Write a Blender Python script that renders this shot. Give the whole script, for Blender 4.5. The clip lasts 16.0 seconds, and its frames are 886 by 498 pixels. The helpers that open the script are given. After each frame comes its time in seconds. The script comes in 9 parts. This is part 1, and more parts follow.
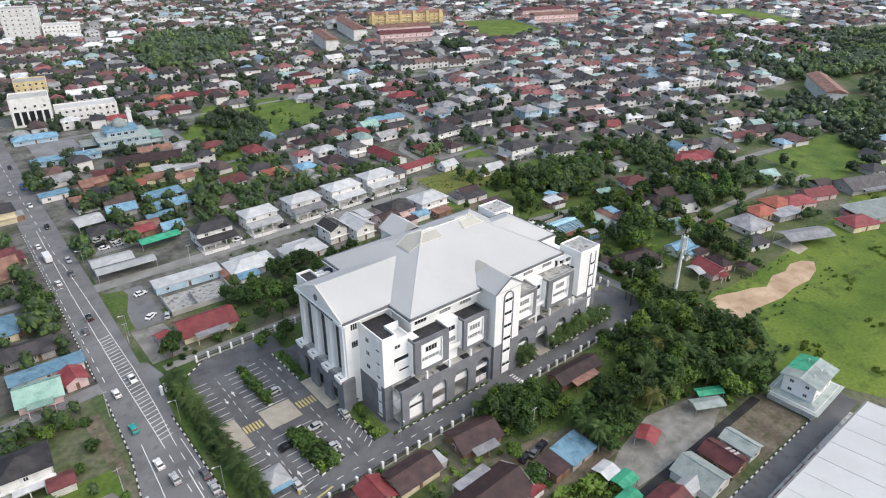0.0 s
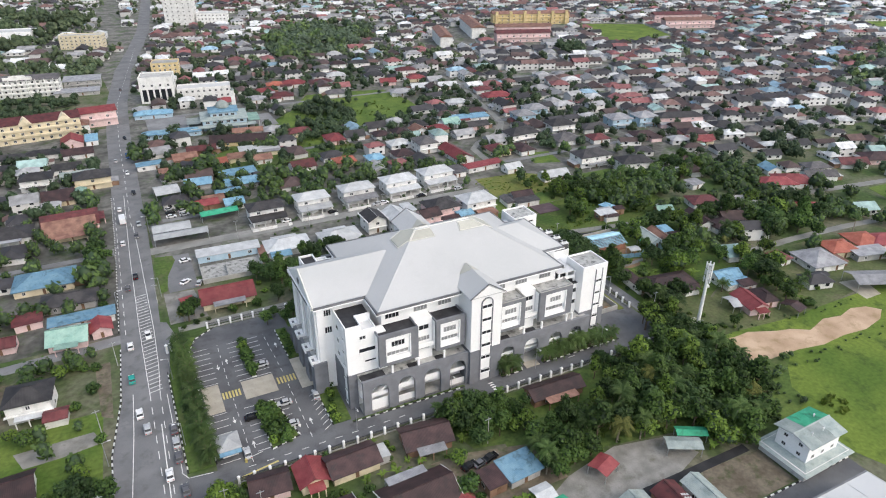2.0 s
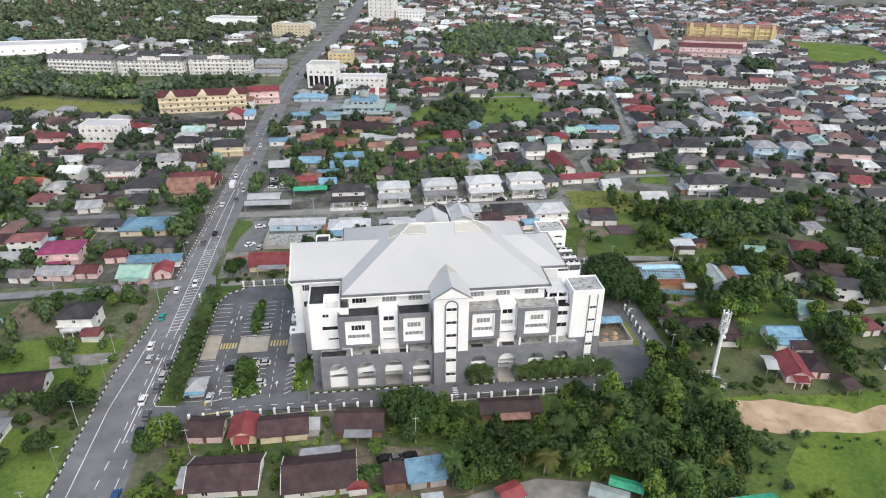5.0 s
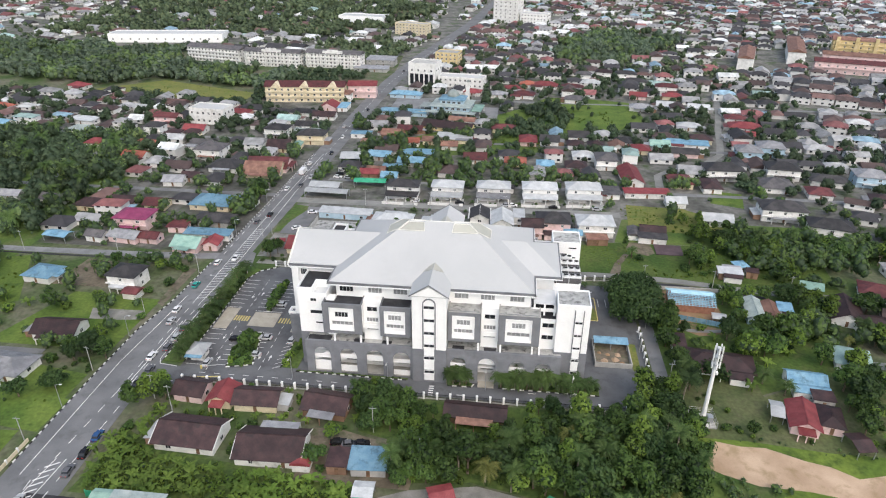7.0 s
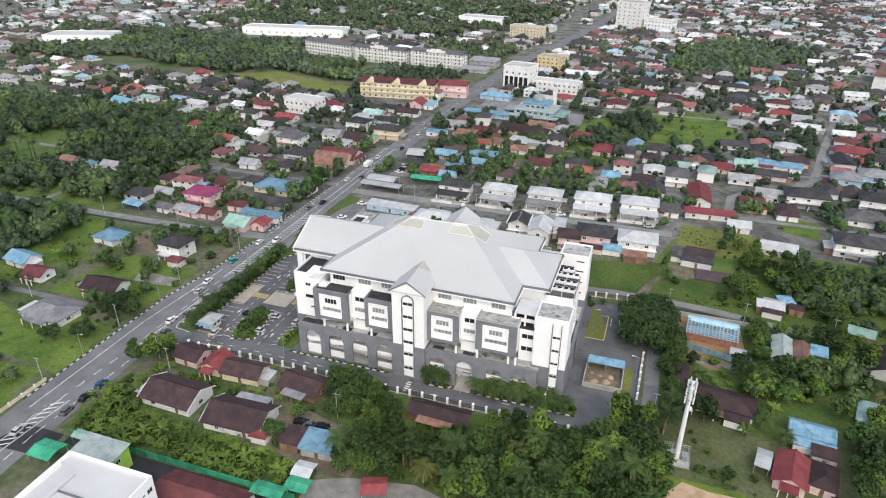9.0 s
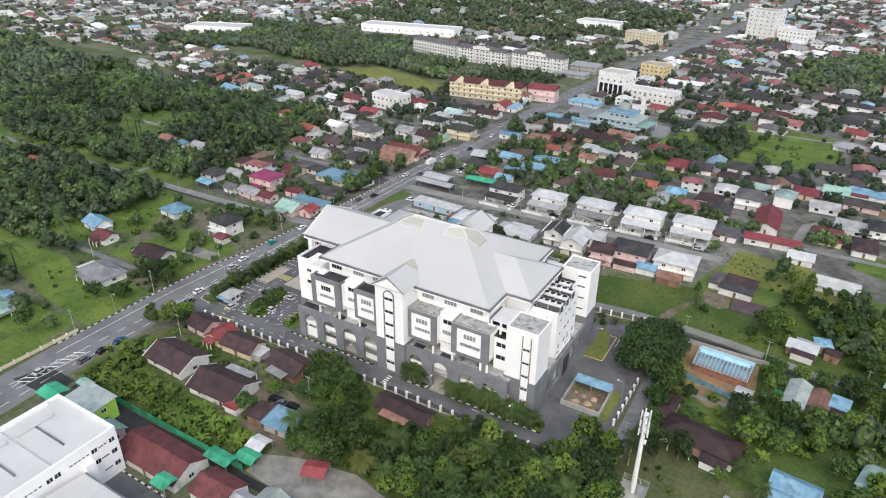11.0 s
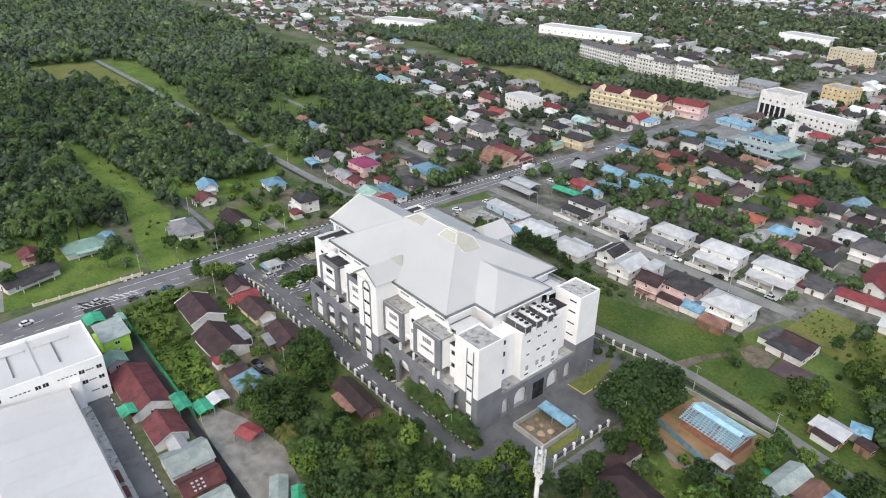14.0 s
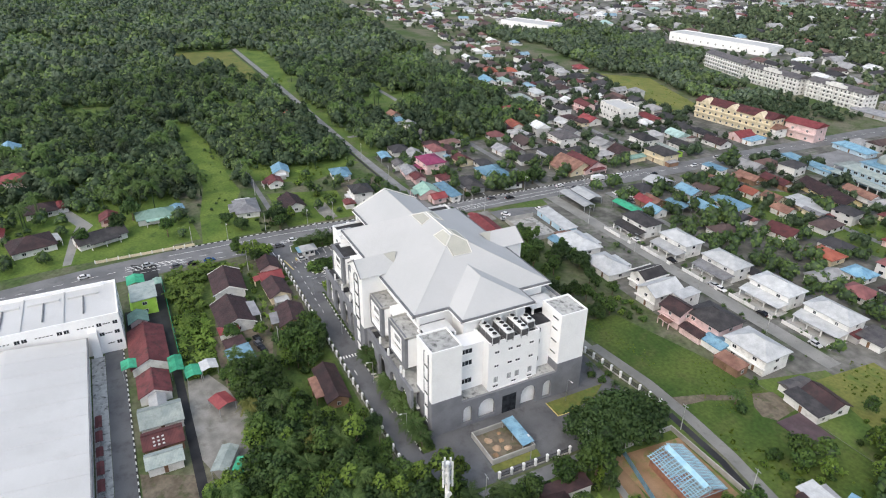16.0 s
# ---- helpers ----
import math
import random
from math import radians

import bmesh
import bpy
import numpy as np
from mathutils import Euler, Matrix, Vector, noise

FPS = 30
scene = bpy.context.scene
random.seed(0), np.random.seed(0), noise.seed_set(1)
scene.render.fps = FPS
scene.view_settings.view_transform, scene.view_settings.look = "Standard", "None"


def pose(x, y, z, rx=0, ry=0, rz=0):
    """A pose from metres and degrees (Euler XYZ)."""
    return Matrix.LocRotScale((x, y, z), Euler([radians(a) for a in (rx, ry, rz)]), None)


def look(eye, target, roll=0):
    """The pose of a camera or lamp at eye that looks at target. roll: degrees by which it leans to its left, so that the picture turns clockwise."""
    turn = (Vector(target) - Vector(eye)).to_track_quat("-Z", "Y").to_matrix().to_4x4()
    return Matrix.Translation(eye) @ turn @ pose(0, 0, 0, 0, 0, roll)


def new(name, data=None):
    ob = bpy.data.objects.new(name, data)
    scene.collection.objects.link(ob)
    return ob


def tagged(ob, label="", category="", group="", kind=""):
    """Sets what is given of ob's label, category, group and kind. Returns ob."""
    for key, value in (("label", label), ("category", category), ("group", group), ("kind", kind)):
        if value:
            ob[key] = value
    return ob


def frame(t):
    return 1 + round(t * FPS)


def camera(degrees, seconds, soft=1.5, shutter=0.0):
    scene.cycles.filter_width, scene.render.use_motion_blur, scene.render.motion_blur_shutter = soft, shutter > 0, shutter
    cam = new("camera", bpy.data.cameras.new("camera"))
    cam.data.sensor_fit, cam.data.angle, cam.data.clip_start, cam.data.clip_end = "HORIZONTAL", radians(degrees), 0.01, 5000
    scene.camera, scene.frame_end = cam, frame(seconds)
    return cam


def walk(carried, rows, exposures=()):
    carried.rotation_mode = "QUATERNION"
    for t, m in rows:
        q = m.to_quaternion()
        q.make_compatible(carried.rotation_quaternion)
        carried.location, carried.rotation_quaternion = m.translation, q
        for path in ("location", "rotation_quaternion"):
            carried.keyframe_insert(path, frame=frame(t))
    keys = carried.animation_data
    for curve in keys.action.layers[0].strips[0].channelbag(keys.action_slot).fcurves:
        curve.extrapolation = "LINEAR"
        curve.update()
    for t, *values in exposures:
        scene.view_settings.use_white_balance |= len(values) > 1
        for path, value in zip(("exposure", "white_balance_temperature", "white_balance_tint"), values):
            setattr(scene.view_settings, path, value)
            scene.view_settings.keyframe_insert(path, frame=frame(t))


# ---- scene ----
cam = camera(68.2, 16.0, soft=1.1)
METRES, EYE, TILT, LEAN, TURN = 320.88, 120.0, 0.0, 0.0, -39.7
ROWS = [
    (0.0, 0.0, 0.0, 0.0, 0.05, -27.33, -0.1),
    (0.5, 0.0316, 0.0008, 0.0005, 3.34, -27.37, -0.11),
    (1.0, 0.0634, 0.0035, 0.0007, 6.63, -27.4, -0.15),
    (1.5, 0.095, 0.0078, 0.001, 9.98, -27.42, -0.21),
    (2.0, 0.126, 0.0135, 0.0015, 13.25, -27.44, -0.21),
    (2.5, 0.1574, 0.0212, 0.0015, 16.59, -27.44, -0.22),
    (3.0, 0.1874, 0.0301, 0.0015, 19.89, -27.41, -0.26),
    (3.5, 0.2177, 0.0408, 0.0017, 23.27, -27.37, -0.26),
    (4.0, 0.2473, 0.053, 0.0013, 26.57, -27.31, -0.28),
    (6.5, 0.3794, 0.1371, 0.0009, 42.82, -27.09, -0.3),
    (7.0, 0.4024, 0.1581, 0.0009, 46.05, -27.05, -0.31),
    (7.5, 0.4234, 0.1795, 0.001, 49.11, -27.02, -0.31),
    (8.0, 0.4434, 0.2028, 0.001, 52.27, -27.01, -0.33),
    (8.5, 0.4621, 0.227, 0.001, 55.41, -26.97, -0.35),
    (9.0, 0.4791, 0.2523, 0.0011, 58.55, -26.96, -0.36),
    (11.5, 0.5417, 0.3884, 0.0024, 73.94, -26.94, -0.43),
    (12.0, 0.5495, 0.418, 0.0027, 77.11, -26.96, -0.43),
    (12.5, 0.5554, 0.4473, 0.003, 80.14, -26.97, -0.43),
    (13.0, 0.5597, 0.4797, 0.0034, 83.51, -26.98, -0.46),
    (13.5, 0.5621, 0.5101, 0.0035, 86.57, -26.97, -0.47),
    (14.0, 0.5628, 0.5418, 0.0035, 89.81, -26.97, -0.48),
    (14.5, 0.5616, 0.573, 0.0037, 93.01, -27.0, -0.49),
    (15.0, 0.5587, 0.6055, 0.0038, 96.33, -26.98, -0.49),
    (15.5, 0.5534, 0.6391, 0.0039, 99.79, -26.98, -0.49),
    (16.0, 0.5466, 0.6707, 0.0039, 103.12, -26.99, -0.5),
]
walk(cam, [(t, pose(0, 0, EYE, TILT, LEAN, TURN) @ pose(METRES * x, METRES * y, METRES * z, 90 + pitch, roll, yaw)) for t, x, y, z, yaw, pitch, roll in ROWS])

# ---------------------------------------------------------------- light
world = bpy.data.worlds.new("overcast_sky")
scene.world = world
world.use_nodes = True
wn = world.node_tree.nodes
sky = wn.new("ShaderNodeTexSky")
sky.sky_type = "NISHITA"
sky.sun_disc = False
sky.sun_elevation, sky.sun_rotation = radians(46), radians(153)
sky.air_density, sky.dust_density = 1.0, 5.0
world.node_tree.links.new(sky.outputs["Color"], wn["Background"].inputs["Color"])
wn["Background"].inputs["Strength"].default_value = 0.15
sun = new("sun", bpy.data.lights.new("sun", "SUN"))
sun.data.energy, sun.data.angle, sun.data.color = 1.8, radians(150), (0.805, 0.918, 1.0)
sun.matrix_world = look((84, -168, 190), (0, 0, 0))
scene.view_settings.exposure = 0.17

# ---------------------------------------------------------------- materials
def surface(name, c1, c2, scale=0.3, rough=0.8, metal=0.0, bump=0.0, fine=6.0, vary=0.12, island=0.0, ribs=None, stain=None, spread=0.5, grit=0.2):
    """Paint, stone, earth or sheet metal: two tones mixed by coarse noise, fine grain on top, each object a little lighter or darker."""
    m = bpy.data.materials.new(name)
    m.use_nodes = True
    t = m.node_tree
    n, link = t.nodes, t.links.new
    b = n["Principled BSDF"]
    b.inputs["Roughness"].default_value, b.inputs["Metallic"].default_value = rough, metal
    b.inputs["Specular IOR Level"].default_value = 0.35
    geo = n.new("ShaderNodeNewGeometry")
    big = n.new("ShaderNodeTexNoise")
    big.inputs["Scale"].default_value, big.inputs["Detail"].default_value = scale, 5.0
    small = n.new("ShaderNodeTexNoise")
    small.inputs["Scale"].default_value, small.inputs["Detail"].default_value = fine, 5.0
    link(geo.outputs["Position"], big.inputs["Vector"])
    link(geo.outputs["Position"], small.inputs["Vector"])
    ramp = n.new("ShaderNodeValToRGB")
    ramp.color_ramp.elements[0].position, ramp.color_ramp.elements[1].position = 0.5 - spread * 0.3, 0.5 + spread * 0.3
    ramp.color_ramp.elements[0].color, ramp.color_ramp.elements[1].color = (*c1, 1), (*c2, 1)
    link(big.outputs["Fac"], ramp.inputs["Fac"])
    colour = ramp.outputs["Color"]
    if stain:
        col, size, amount = stain
        blot = n.new("ShaderNodeTexNoise")
        blot.inputs["Scale"].default_value, blot.inputs["Detail"].default_value, blot.inputs["Roughness"].default_value = size, 6.0, 0.65
        link(geo.outputs["Position"], blot.inputs["Vector"])
        cut = n.new("ShaderNodeMapRange")
        cut.inputs["From Min"].default_value, cut.inputs["From Max"].default_value = 0.52, 0.66
        cut.inputs["To Max"].default_value = amount
        link(blot.outputs["Fac"], cut.inputs["Value"])
        mixs = n.new("ShaderNodeMix")
        mixs.data_type = "RGBA"
        mixs.inputs["B"].default_value = (*col, 1)
        link(cut.outputs["Result"], mixs.inputs["Factor"])
        link(colour, mixs.inputs["A"])
        colour = mixs.outputs["Result"]
    hsv = n.new("ShaderNodeHueSaturation")
    link(colour, hsv.inputs["Color"])
    grain = n.new("ShaderNodeMapRange")
    grain.inputs["To Min"].default_value, grain.inputs["To Max"].default_value = 1 - grit, 1 + grit
    link(small.outputs["Fac"], grain.inputs["Value"])
    info = n.new("ShaderNodeObjectInfo")
    each = n.new("ShaderNodeMapRange")
    each.inputs["To Min"].default_value, each.inputs["To Max"].default_value = 1 - vary, 1 + vary
    link(geo.outputs["Random Per Island"] if island else info.outputs["Random"], each.inputs["Value"])
    if island:
        each.inputs["To Min"].default_value, each.inputs["To Max"].default_value = 1 - island, 1 + island
    mul = n.new("ShaderNodeMath")
    mul.operation = "MULTIPLY"
    link(grain.outputs["Result"], mul.inputs[0])
    link(each.outputs["Result"], mul.inputs[1])
    link(mul.outputs["Value"], hsv.inputs["Value"])
    link(hsv.outputs["Color"], b.inputs["Base Color"])
    if bump or ribs:
        bp = n.new("ShaderNodeBump")
        bp.inputs["Distance"].default_value = 0.05
        bp.inputs["Strength"].default_value = bump or 0.3
        src = small.outputs["Fac"]
        if ribs:
            tc = n.new("ShaderNodeTexCoord")
            wave = n.new("ShaderNodeTexWave")
            wave.bands_direction = ribs[0]
            wave.inputs["Scale"].default_value = ribs[1]
            wave.inputs["Distortion"].default_value = 0.0
            link(tc.outputs["Object"], wave.inputs["Vector"])
            src = wave.outputs["Fac"]
            bp.inputs["Distance"].default_value = 0.08
        link(src, bp.inputs["Height"])
        link(bp.outputs["Normal"], b.inputs["Normal"])
    return m


def foliage(name, c1, c2, island=0.35, vary=0.25, through_light=0.25):
    """Leaves: each clump its own tone, each plant a little lighter or darker, some light through the leaf."""
    m = bpy.data.materials.new(name)
    m.use_nodes = True
    n, link = m.node_tree.nodes, m.node_tree.links.new
    b = n["Principled BSDF"]
    b.inputs["Roughness"].default_value = 0.6
    b.inputs["Specular IOR Level"].default_value = 0.25
    geo, info = n.new("ShaderNodeNewGeometry"), n.new("ShaderNodeObjectInfo")
    mix = n.new("ShaderNodeMix")
    mix.data_type = "RGBA"
    mix.inputs["A"].default_value, mix.inputs["B"].default_value = (*c1, 1), (*c2, 1)
    patch = n.new("ShaderNodeTexNoise")
    patch.inputs["Scale"].default_value = 0.09
    link(geo.outputs["Position"], patch.inputs["Vector"])
    add = n.new("ShaderNodeMath")
    add.operation = "MULTIPLY_ADD"
    add.inputs[1].default_value = 0.42
    link(geo.outputs["Random Per Island"], add.inputs[0])
    half = n.new("ShaderNodeMapRange")
    half.inputs["From Min"].default_value, half.inputs["From Max"].default_value = 0.35, 0.65
    half.inputs["To Max"].default_value = 0.58
    link(patch.outputs["Fac"], half.inputs["Value"])
    link(half.outputs["Result"], add.inputs[2])
    link(add.outputs["Value"], mix.inputs["Factor"])
    hsv = n.new("ShaderNodeHueSaturation")
    v = n.new("ShaderNodeMapRange")
    v.inputs["To Min"].default_value, v.inputs["To Max"].default_value = 1 - vary, 1 + vary
    link(info.outputs["Random"], v.inputs["Value"])
    broad = n.new("ShaderNodeTexNoise")
    broad.inputs["Scale"].default_value, broad.inputs["Detail"].default_value = .022, 3.0
    link(geo.outputs["Position"], broad.inputs["Vector"])
    span = n.new("ShaderNodeMapRange")
    span.inputs["From Min"].default_value, span.inputs["From Max"].default_value = .36, .64
    span.inputs["To Min"].default_value, span.inputs["To Max"].default_value = .66, 1.26
    link(broad.outputs["Fac"], span.inputs["Value"])
    both = n.new("ShaderNodeMath")
    both.operation = "MULTIPLY"
    link(v.outputs["Result"], both.inputs[0])
    link(span.outputs["Result"], both.inputs[1])
    link(both.outputs["Value"], hsv.inputs["Value"])
    link(mix.outputs["Result"], hsv.inputs["Color"])
    link(hsv.outputs["Color"], b.inputs["Base Color"])
    tr = n.new("ShaderNodeBsdfTranslucent")
    link(hsv.outputs["Color"], tr.inputs["Color"])
    sh = n.new("ShaderNodeMixShader")
    sh.inputs["Fac"].default_value = through_light
    link(b.outputs["BSDF"], sh.inputs[1])
    link(tr.outputs["BSDF"], sh.inputs[2])
    link(sh.outputs["Shader"], n["Material Output"].inputs["Surface"])
    return m


MAT = {}


def S(key, *a, **k):
    MAT[key] = surface(key, *a, **k)


S("white_wall", (.85, .85, .85), (.90, .90, .895), .2, .75, stain=((.70, .70, .68), .25, .14), vary=.02)
S("grey_wall", (.165, .172, .19), (.21, .216, .235), .3, .8, stain=((.1, .1, .1), .4, .3), vary=.04)
S("pale_sheet", (.54, .54, .535), (.61, .61, .605), .05, .5, stain=((.50, .50, .49), .08, .5), vary=.03)
S("white_roof", (.455, .46, .46), (.50, .50, .50), .05, .9, stain=((.43, .43, .43), .12, .35), vary=.012)
S("ivory_panel", (.40, .395, .345), (.45, .44, .385), .3, .5)
S("ridge_white", (.68, .67, .62), (.78, .77, .70), .3, .5)
S("gutter", (.12, .125, .135), (.19, .195, .205), .3, .6)
S("dark_roof", (.022, .022, .025), (.045, .045, .05), .3, .9, stain=((.09, .09, .09), .5, .3))
S("stained_concrete", (.32, .32, .31), (.46, .46, .44), .6, .9, stain=((.05, .05, .05), .62, .85), bump=.2)
S("patio_red", (.075, .05, .058), (.115, .08, .088), .2, .85, stain=((.05, .04, .04), .3, .6), bump=.2)
S("lane", (.19, .19, .18), (.27, .265, .25), .15, .9, stain=((.12, .12, .105), .3, .5), bump=.2)
S("concrete", (.33, .33, .31), (.45, .44, .42), .2, .9, stain=((.2, .2, .18), .3, .5), bump=.2)
S("beige_concrete", (.38, .35, .29), (.47, .43, .36), .3, .9, stain=((.28, .26, .22), .5, .5))
S("asphalt", (.098, .10, .107), (.145, .147, .154), .12, .9, bump=.15, stain=((.06, .06, .062), .2, .6))
S("asphalt_worn", (.155, .157, .163), (.225, .226, .23), .10, .9, bump=.15, stain=((.13, .13, .13), .25, .7))
S("asphalt_black", (.02, .02, .022), (.04, .04, .042), .2, .85)
S("road_paint", (.55, .55, .53), (.72, .72, .70), .8, .8)
S("yellow_paint", (.55, .45, .14), (.66, .56, .25), .8, .8)
S("kerb_black", (.02, .02, .02), (.04, .04, .04), .8, .9)
S("glass_grey", (.20, .205, .21), (.32, .325, .33), .8, .15)
S("glass_dark", (.012, .014, .018), (.03, .034, .04), .8, .12)
S("steel", (.42, .43, .45), (.55, .56, .57), .5, .4, metal=.7)
S("steel_white", (.62, .63, .63), (.72, .72, .72), .5, .5)
S("wood_brown", (.12, .07, .04), (.22, .13, .08), .8, .8)
S("brick_red", (.26, .12, .08), (.36, .18, .12), .8, .9)
S("earth", (.20, .125, .07), (.31, .20, .12), .15, .95, stain=((.10, .16, .04), .25, .8), bump=.3)
S("dirt", (.11, .09, .065), (.19, .16, .12), .2, .95, stain=((.06, .085, .03), .25, .8), bump=.3, fine=.9, grit=.5)
S("sand", (.36, .25, .165), (.50, .365, .255), .12, .95, stain=((.26, .19, .10), .2, .7), bump=.3)
S("gravel", (.18, .175, .16), (.285, .275, .255), .25, .95, fine=3.0, stain=((.12, .115, .09), .15, .8), bump=.5)
S("grass_bright", (.082, .142, .019), (.165, .225, .036), .045, .95, stain=((.05, .088, .015), .13, .8), bump=.6, fine=.9, grit=.5)
S("grass_dry", (.062, .088, .03), (.115, .125, .055), .10, .95, stain=((.15, .125, .085), .14, .5), bump=.6, fine=.9, grit=.6)
S("grass_lush", (.066, .118, .018), (.125, .175, .034), .07, .95, stain=((.045, .085, .016), .12, .8), bump=.6, fine=.9, grit=.6)
S("grass_lot", (.042, .084, .014), (.092, .132, .027), .07, .95, stain=((.10, .115, .035), .12, .6), bump=.7, fine=.9, grit=.7)
S("grass", (.048, .092, .018), (.098, .142, .032), .08, .95, stain=((.13, .115, .07), .10, .5), bump=.6, fine=.9, grit=.6)
S("grass_yellow", (.12, .14, .035), (.18, .18, .05), .08, .95, stain=((.085, .14, .028), .14, .8), bump=.6, fine=.9, grit=.5)
S("hedge_ground", (.05, .09, .022), (.10, .14, .035), .3, .95, bump=.5, fine=1.0, grit=.7)
S("ground", (.05, .085, .022), (.135, .13, .09), .045, .95, stain=((.055, .085, .025), .11, .85), bump=.4, fine=.6, spread=.35, grit=.7)
for key, c1, c2 in (("red", (.18, .032, .038), (.25, .062, .062)), ("maroon", (.085, .024, .026), (.15, .045, .045)), ("brown", (.032, .018, .019), (.066, .036, .036)),
                    ("black", (.028, .026, .028), (.06, .055, .055)), ("darkgrey", (.075, .07, .075), (.13, .12, .12)), ("grey", (.20, .20, .215), (.31, .31, .32)),
                    ("white", (.38, .39, .40), (.50, .51, .515)), ("blue", (.13, .265, .38), (.21, .36, .46)), ("teal", (.19, .325, .275), (.29, .43, .365)),
                    ("green", (.03, .27, .15), (.06, .36, .21)), ("orange", (.26, .07, .045), (.36, .12, .08)), ("purple", (.20, .03, .09), (.28, .06, .13)),
                    ("rust", (.16, .08, .06), (.27, .15, .11)), ("greyteal", (.25, .30, .29), (.36, .40, .38))):
    S("roof_" + key, c1, c2, .35, .6, ribs=("X", .9), vary=.25, fine=2.5, stain=((c1[0] * .4 + .015, c1[1] * .45 + .015, c1[2] * .4 + .015), .45, .75 if c1[0] < .15 else .16 if key == "white" else .4))
for key, c1, c2 in (("white", (.68, .675, .655), (.80, .795, .775)), ("cream", (.60, .52, .36), (.70, .62, .46)), ("pink", (.64, .47, .46), (.73, .56, .55)),
                    ("yellow", (.56, .44, .22), (.66, .54, .32)), ("bluewall", (.36, .50, .60), (.48, .60, .68)), ("grey", (.34, .34, .33), (.46, .45, .44)), ("wood", (.20, .12, .08), (.30, .19, .13)), ("lime", (.36, .60, .08), (.45, .68, .12))):
    S("wall_" + key, c1, c2, .3, .85, vary=.08, stain=((c1[0] * .55, c1[1] * .55, c1[2] * .52), .4, .5))
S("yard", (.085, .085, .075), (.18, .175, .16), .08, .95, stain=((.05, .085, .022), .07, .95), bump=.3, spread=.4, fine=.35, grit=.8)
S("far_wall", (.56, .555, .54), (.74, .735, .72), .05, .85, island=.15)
# Roofs of plainer houses, mostly paler than near roofs, partly to paint haze.
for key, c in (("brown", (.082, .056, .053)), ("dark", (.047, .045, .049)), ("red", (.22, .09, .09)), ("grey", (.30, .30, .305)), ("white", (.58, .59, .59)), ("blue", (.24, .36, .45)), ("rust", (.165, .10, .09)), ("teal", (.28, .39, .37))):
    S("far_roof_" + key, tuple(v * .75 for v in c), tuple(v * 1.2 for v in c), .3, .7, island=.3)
for key, c in (("silver", (.45, .46, .47)), ("white", (.72, .72, .72)), ("black", (.015, .015, .017)), ("red", (.30, .02, .02)), ("blue", (.03, .08, .2)), ("grey", (.12, .12, .13)), ("teal", (.03, .30, .26))):
    S("car_" + key, c, tuple(min(1, v * 1.1) for v in c), .5, .25, vary=.05)
S("coil_grey", (.07, .07, .075), (.12, .12, .125), 2, .7)
S("truss_blue", (.26, .46, .58), (.36, .56, .66), .6, .6)
S("rubber", (.015, .015, .015), (.03, .03, .03), 2, .9)
S("lamp_lens", (.7, .68, .6), (.8, .78, .7), 2, .2)
S("tail_lens", (.4, .02, .02), (.5, .03, .03), 2, .3)
S("bark", (.10, .075, .05), (.18, .14, .10), 1.5, .95, bump=.5)
S("palm_bark", (.20, .17, .13), (.30, .26, .21), 1.5, .95, bump=.5)
LEAF = {"dark": foliage("leaf_dark", (.024, .054, .018), (.066, .11, .032)), "mid": foliage("leaf_mid", (.035, .076, .018), (.095, .155, .036)),
        "light": foliage("leaf_light", (.082, .148, .022), (.178, .255, .048)), "palm": foliage("leaf_palm", (.042, .085, .022), (.10, .15, .042)),
        # Tones for leaves far off carry haze in their colour, paler and bluer.
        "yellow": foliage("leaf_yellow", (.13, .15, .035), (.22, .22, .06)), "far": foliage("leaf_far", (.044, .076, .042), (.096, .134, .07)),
        "pale": foliage("leaf_pale", (.062, .106, .038), (.15, .205, .075)), "hazy_wood": foliage("leaf_hazy_wood", (.074, .106, .072), (.135, .174, .115)), "garden": foliage("leaf_garden", (.042, .08, .025), (.108, .162, .047)), "distant": foliage("leaf_distant_haze", (.10, .14, .075), (.16, .20, .105)),
        "weed": foliage("leaf_weed", (.10, .165, .022), (.19, .25, .045), through_light=.5)}

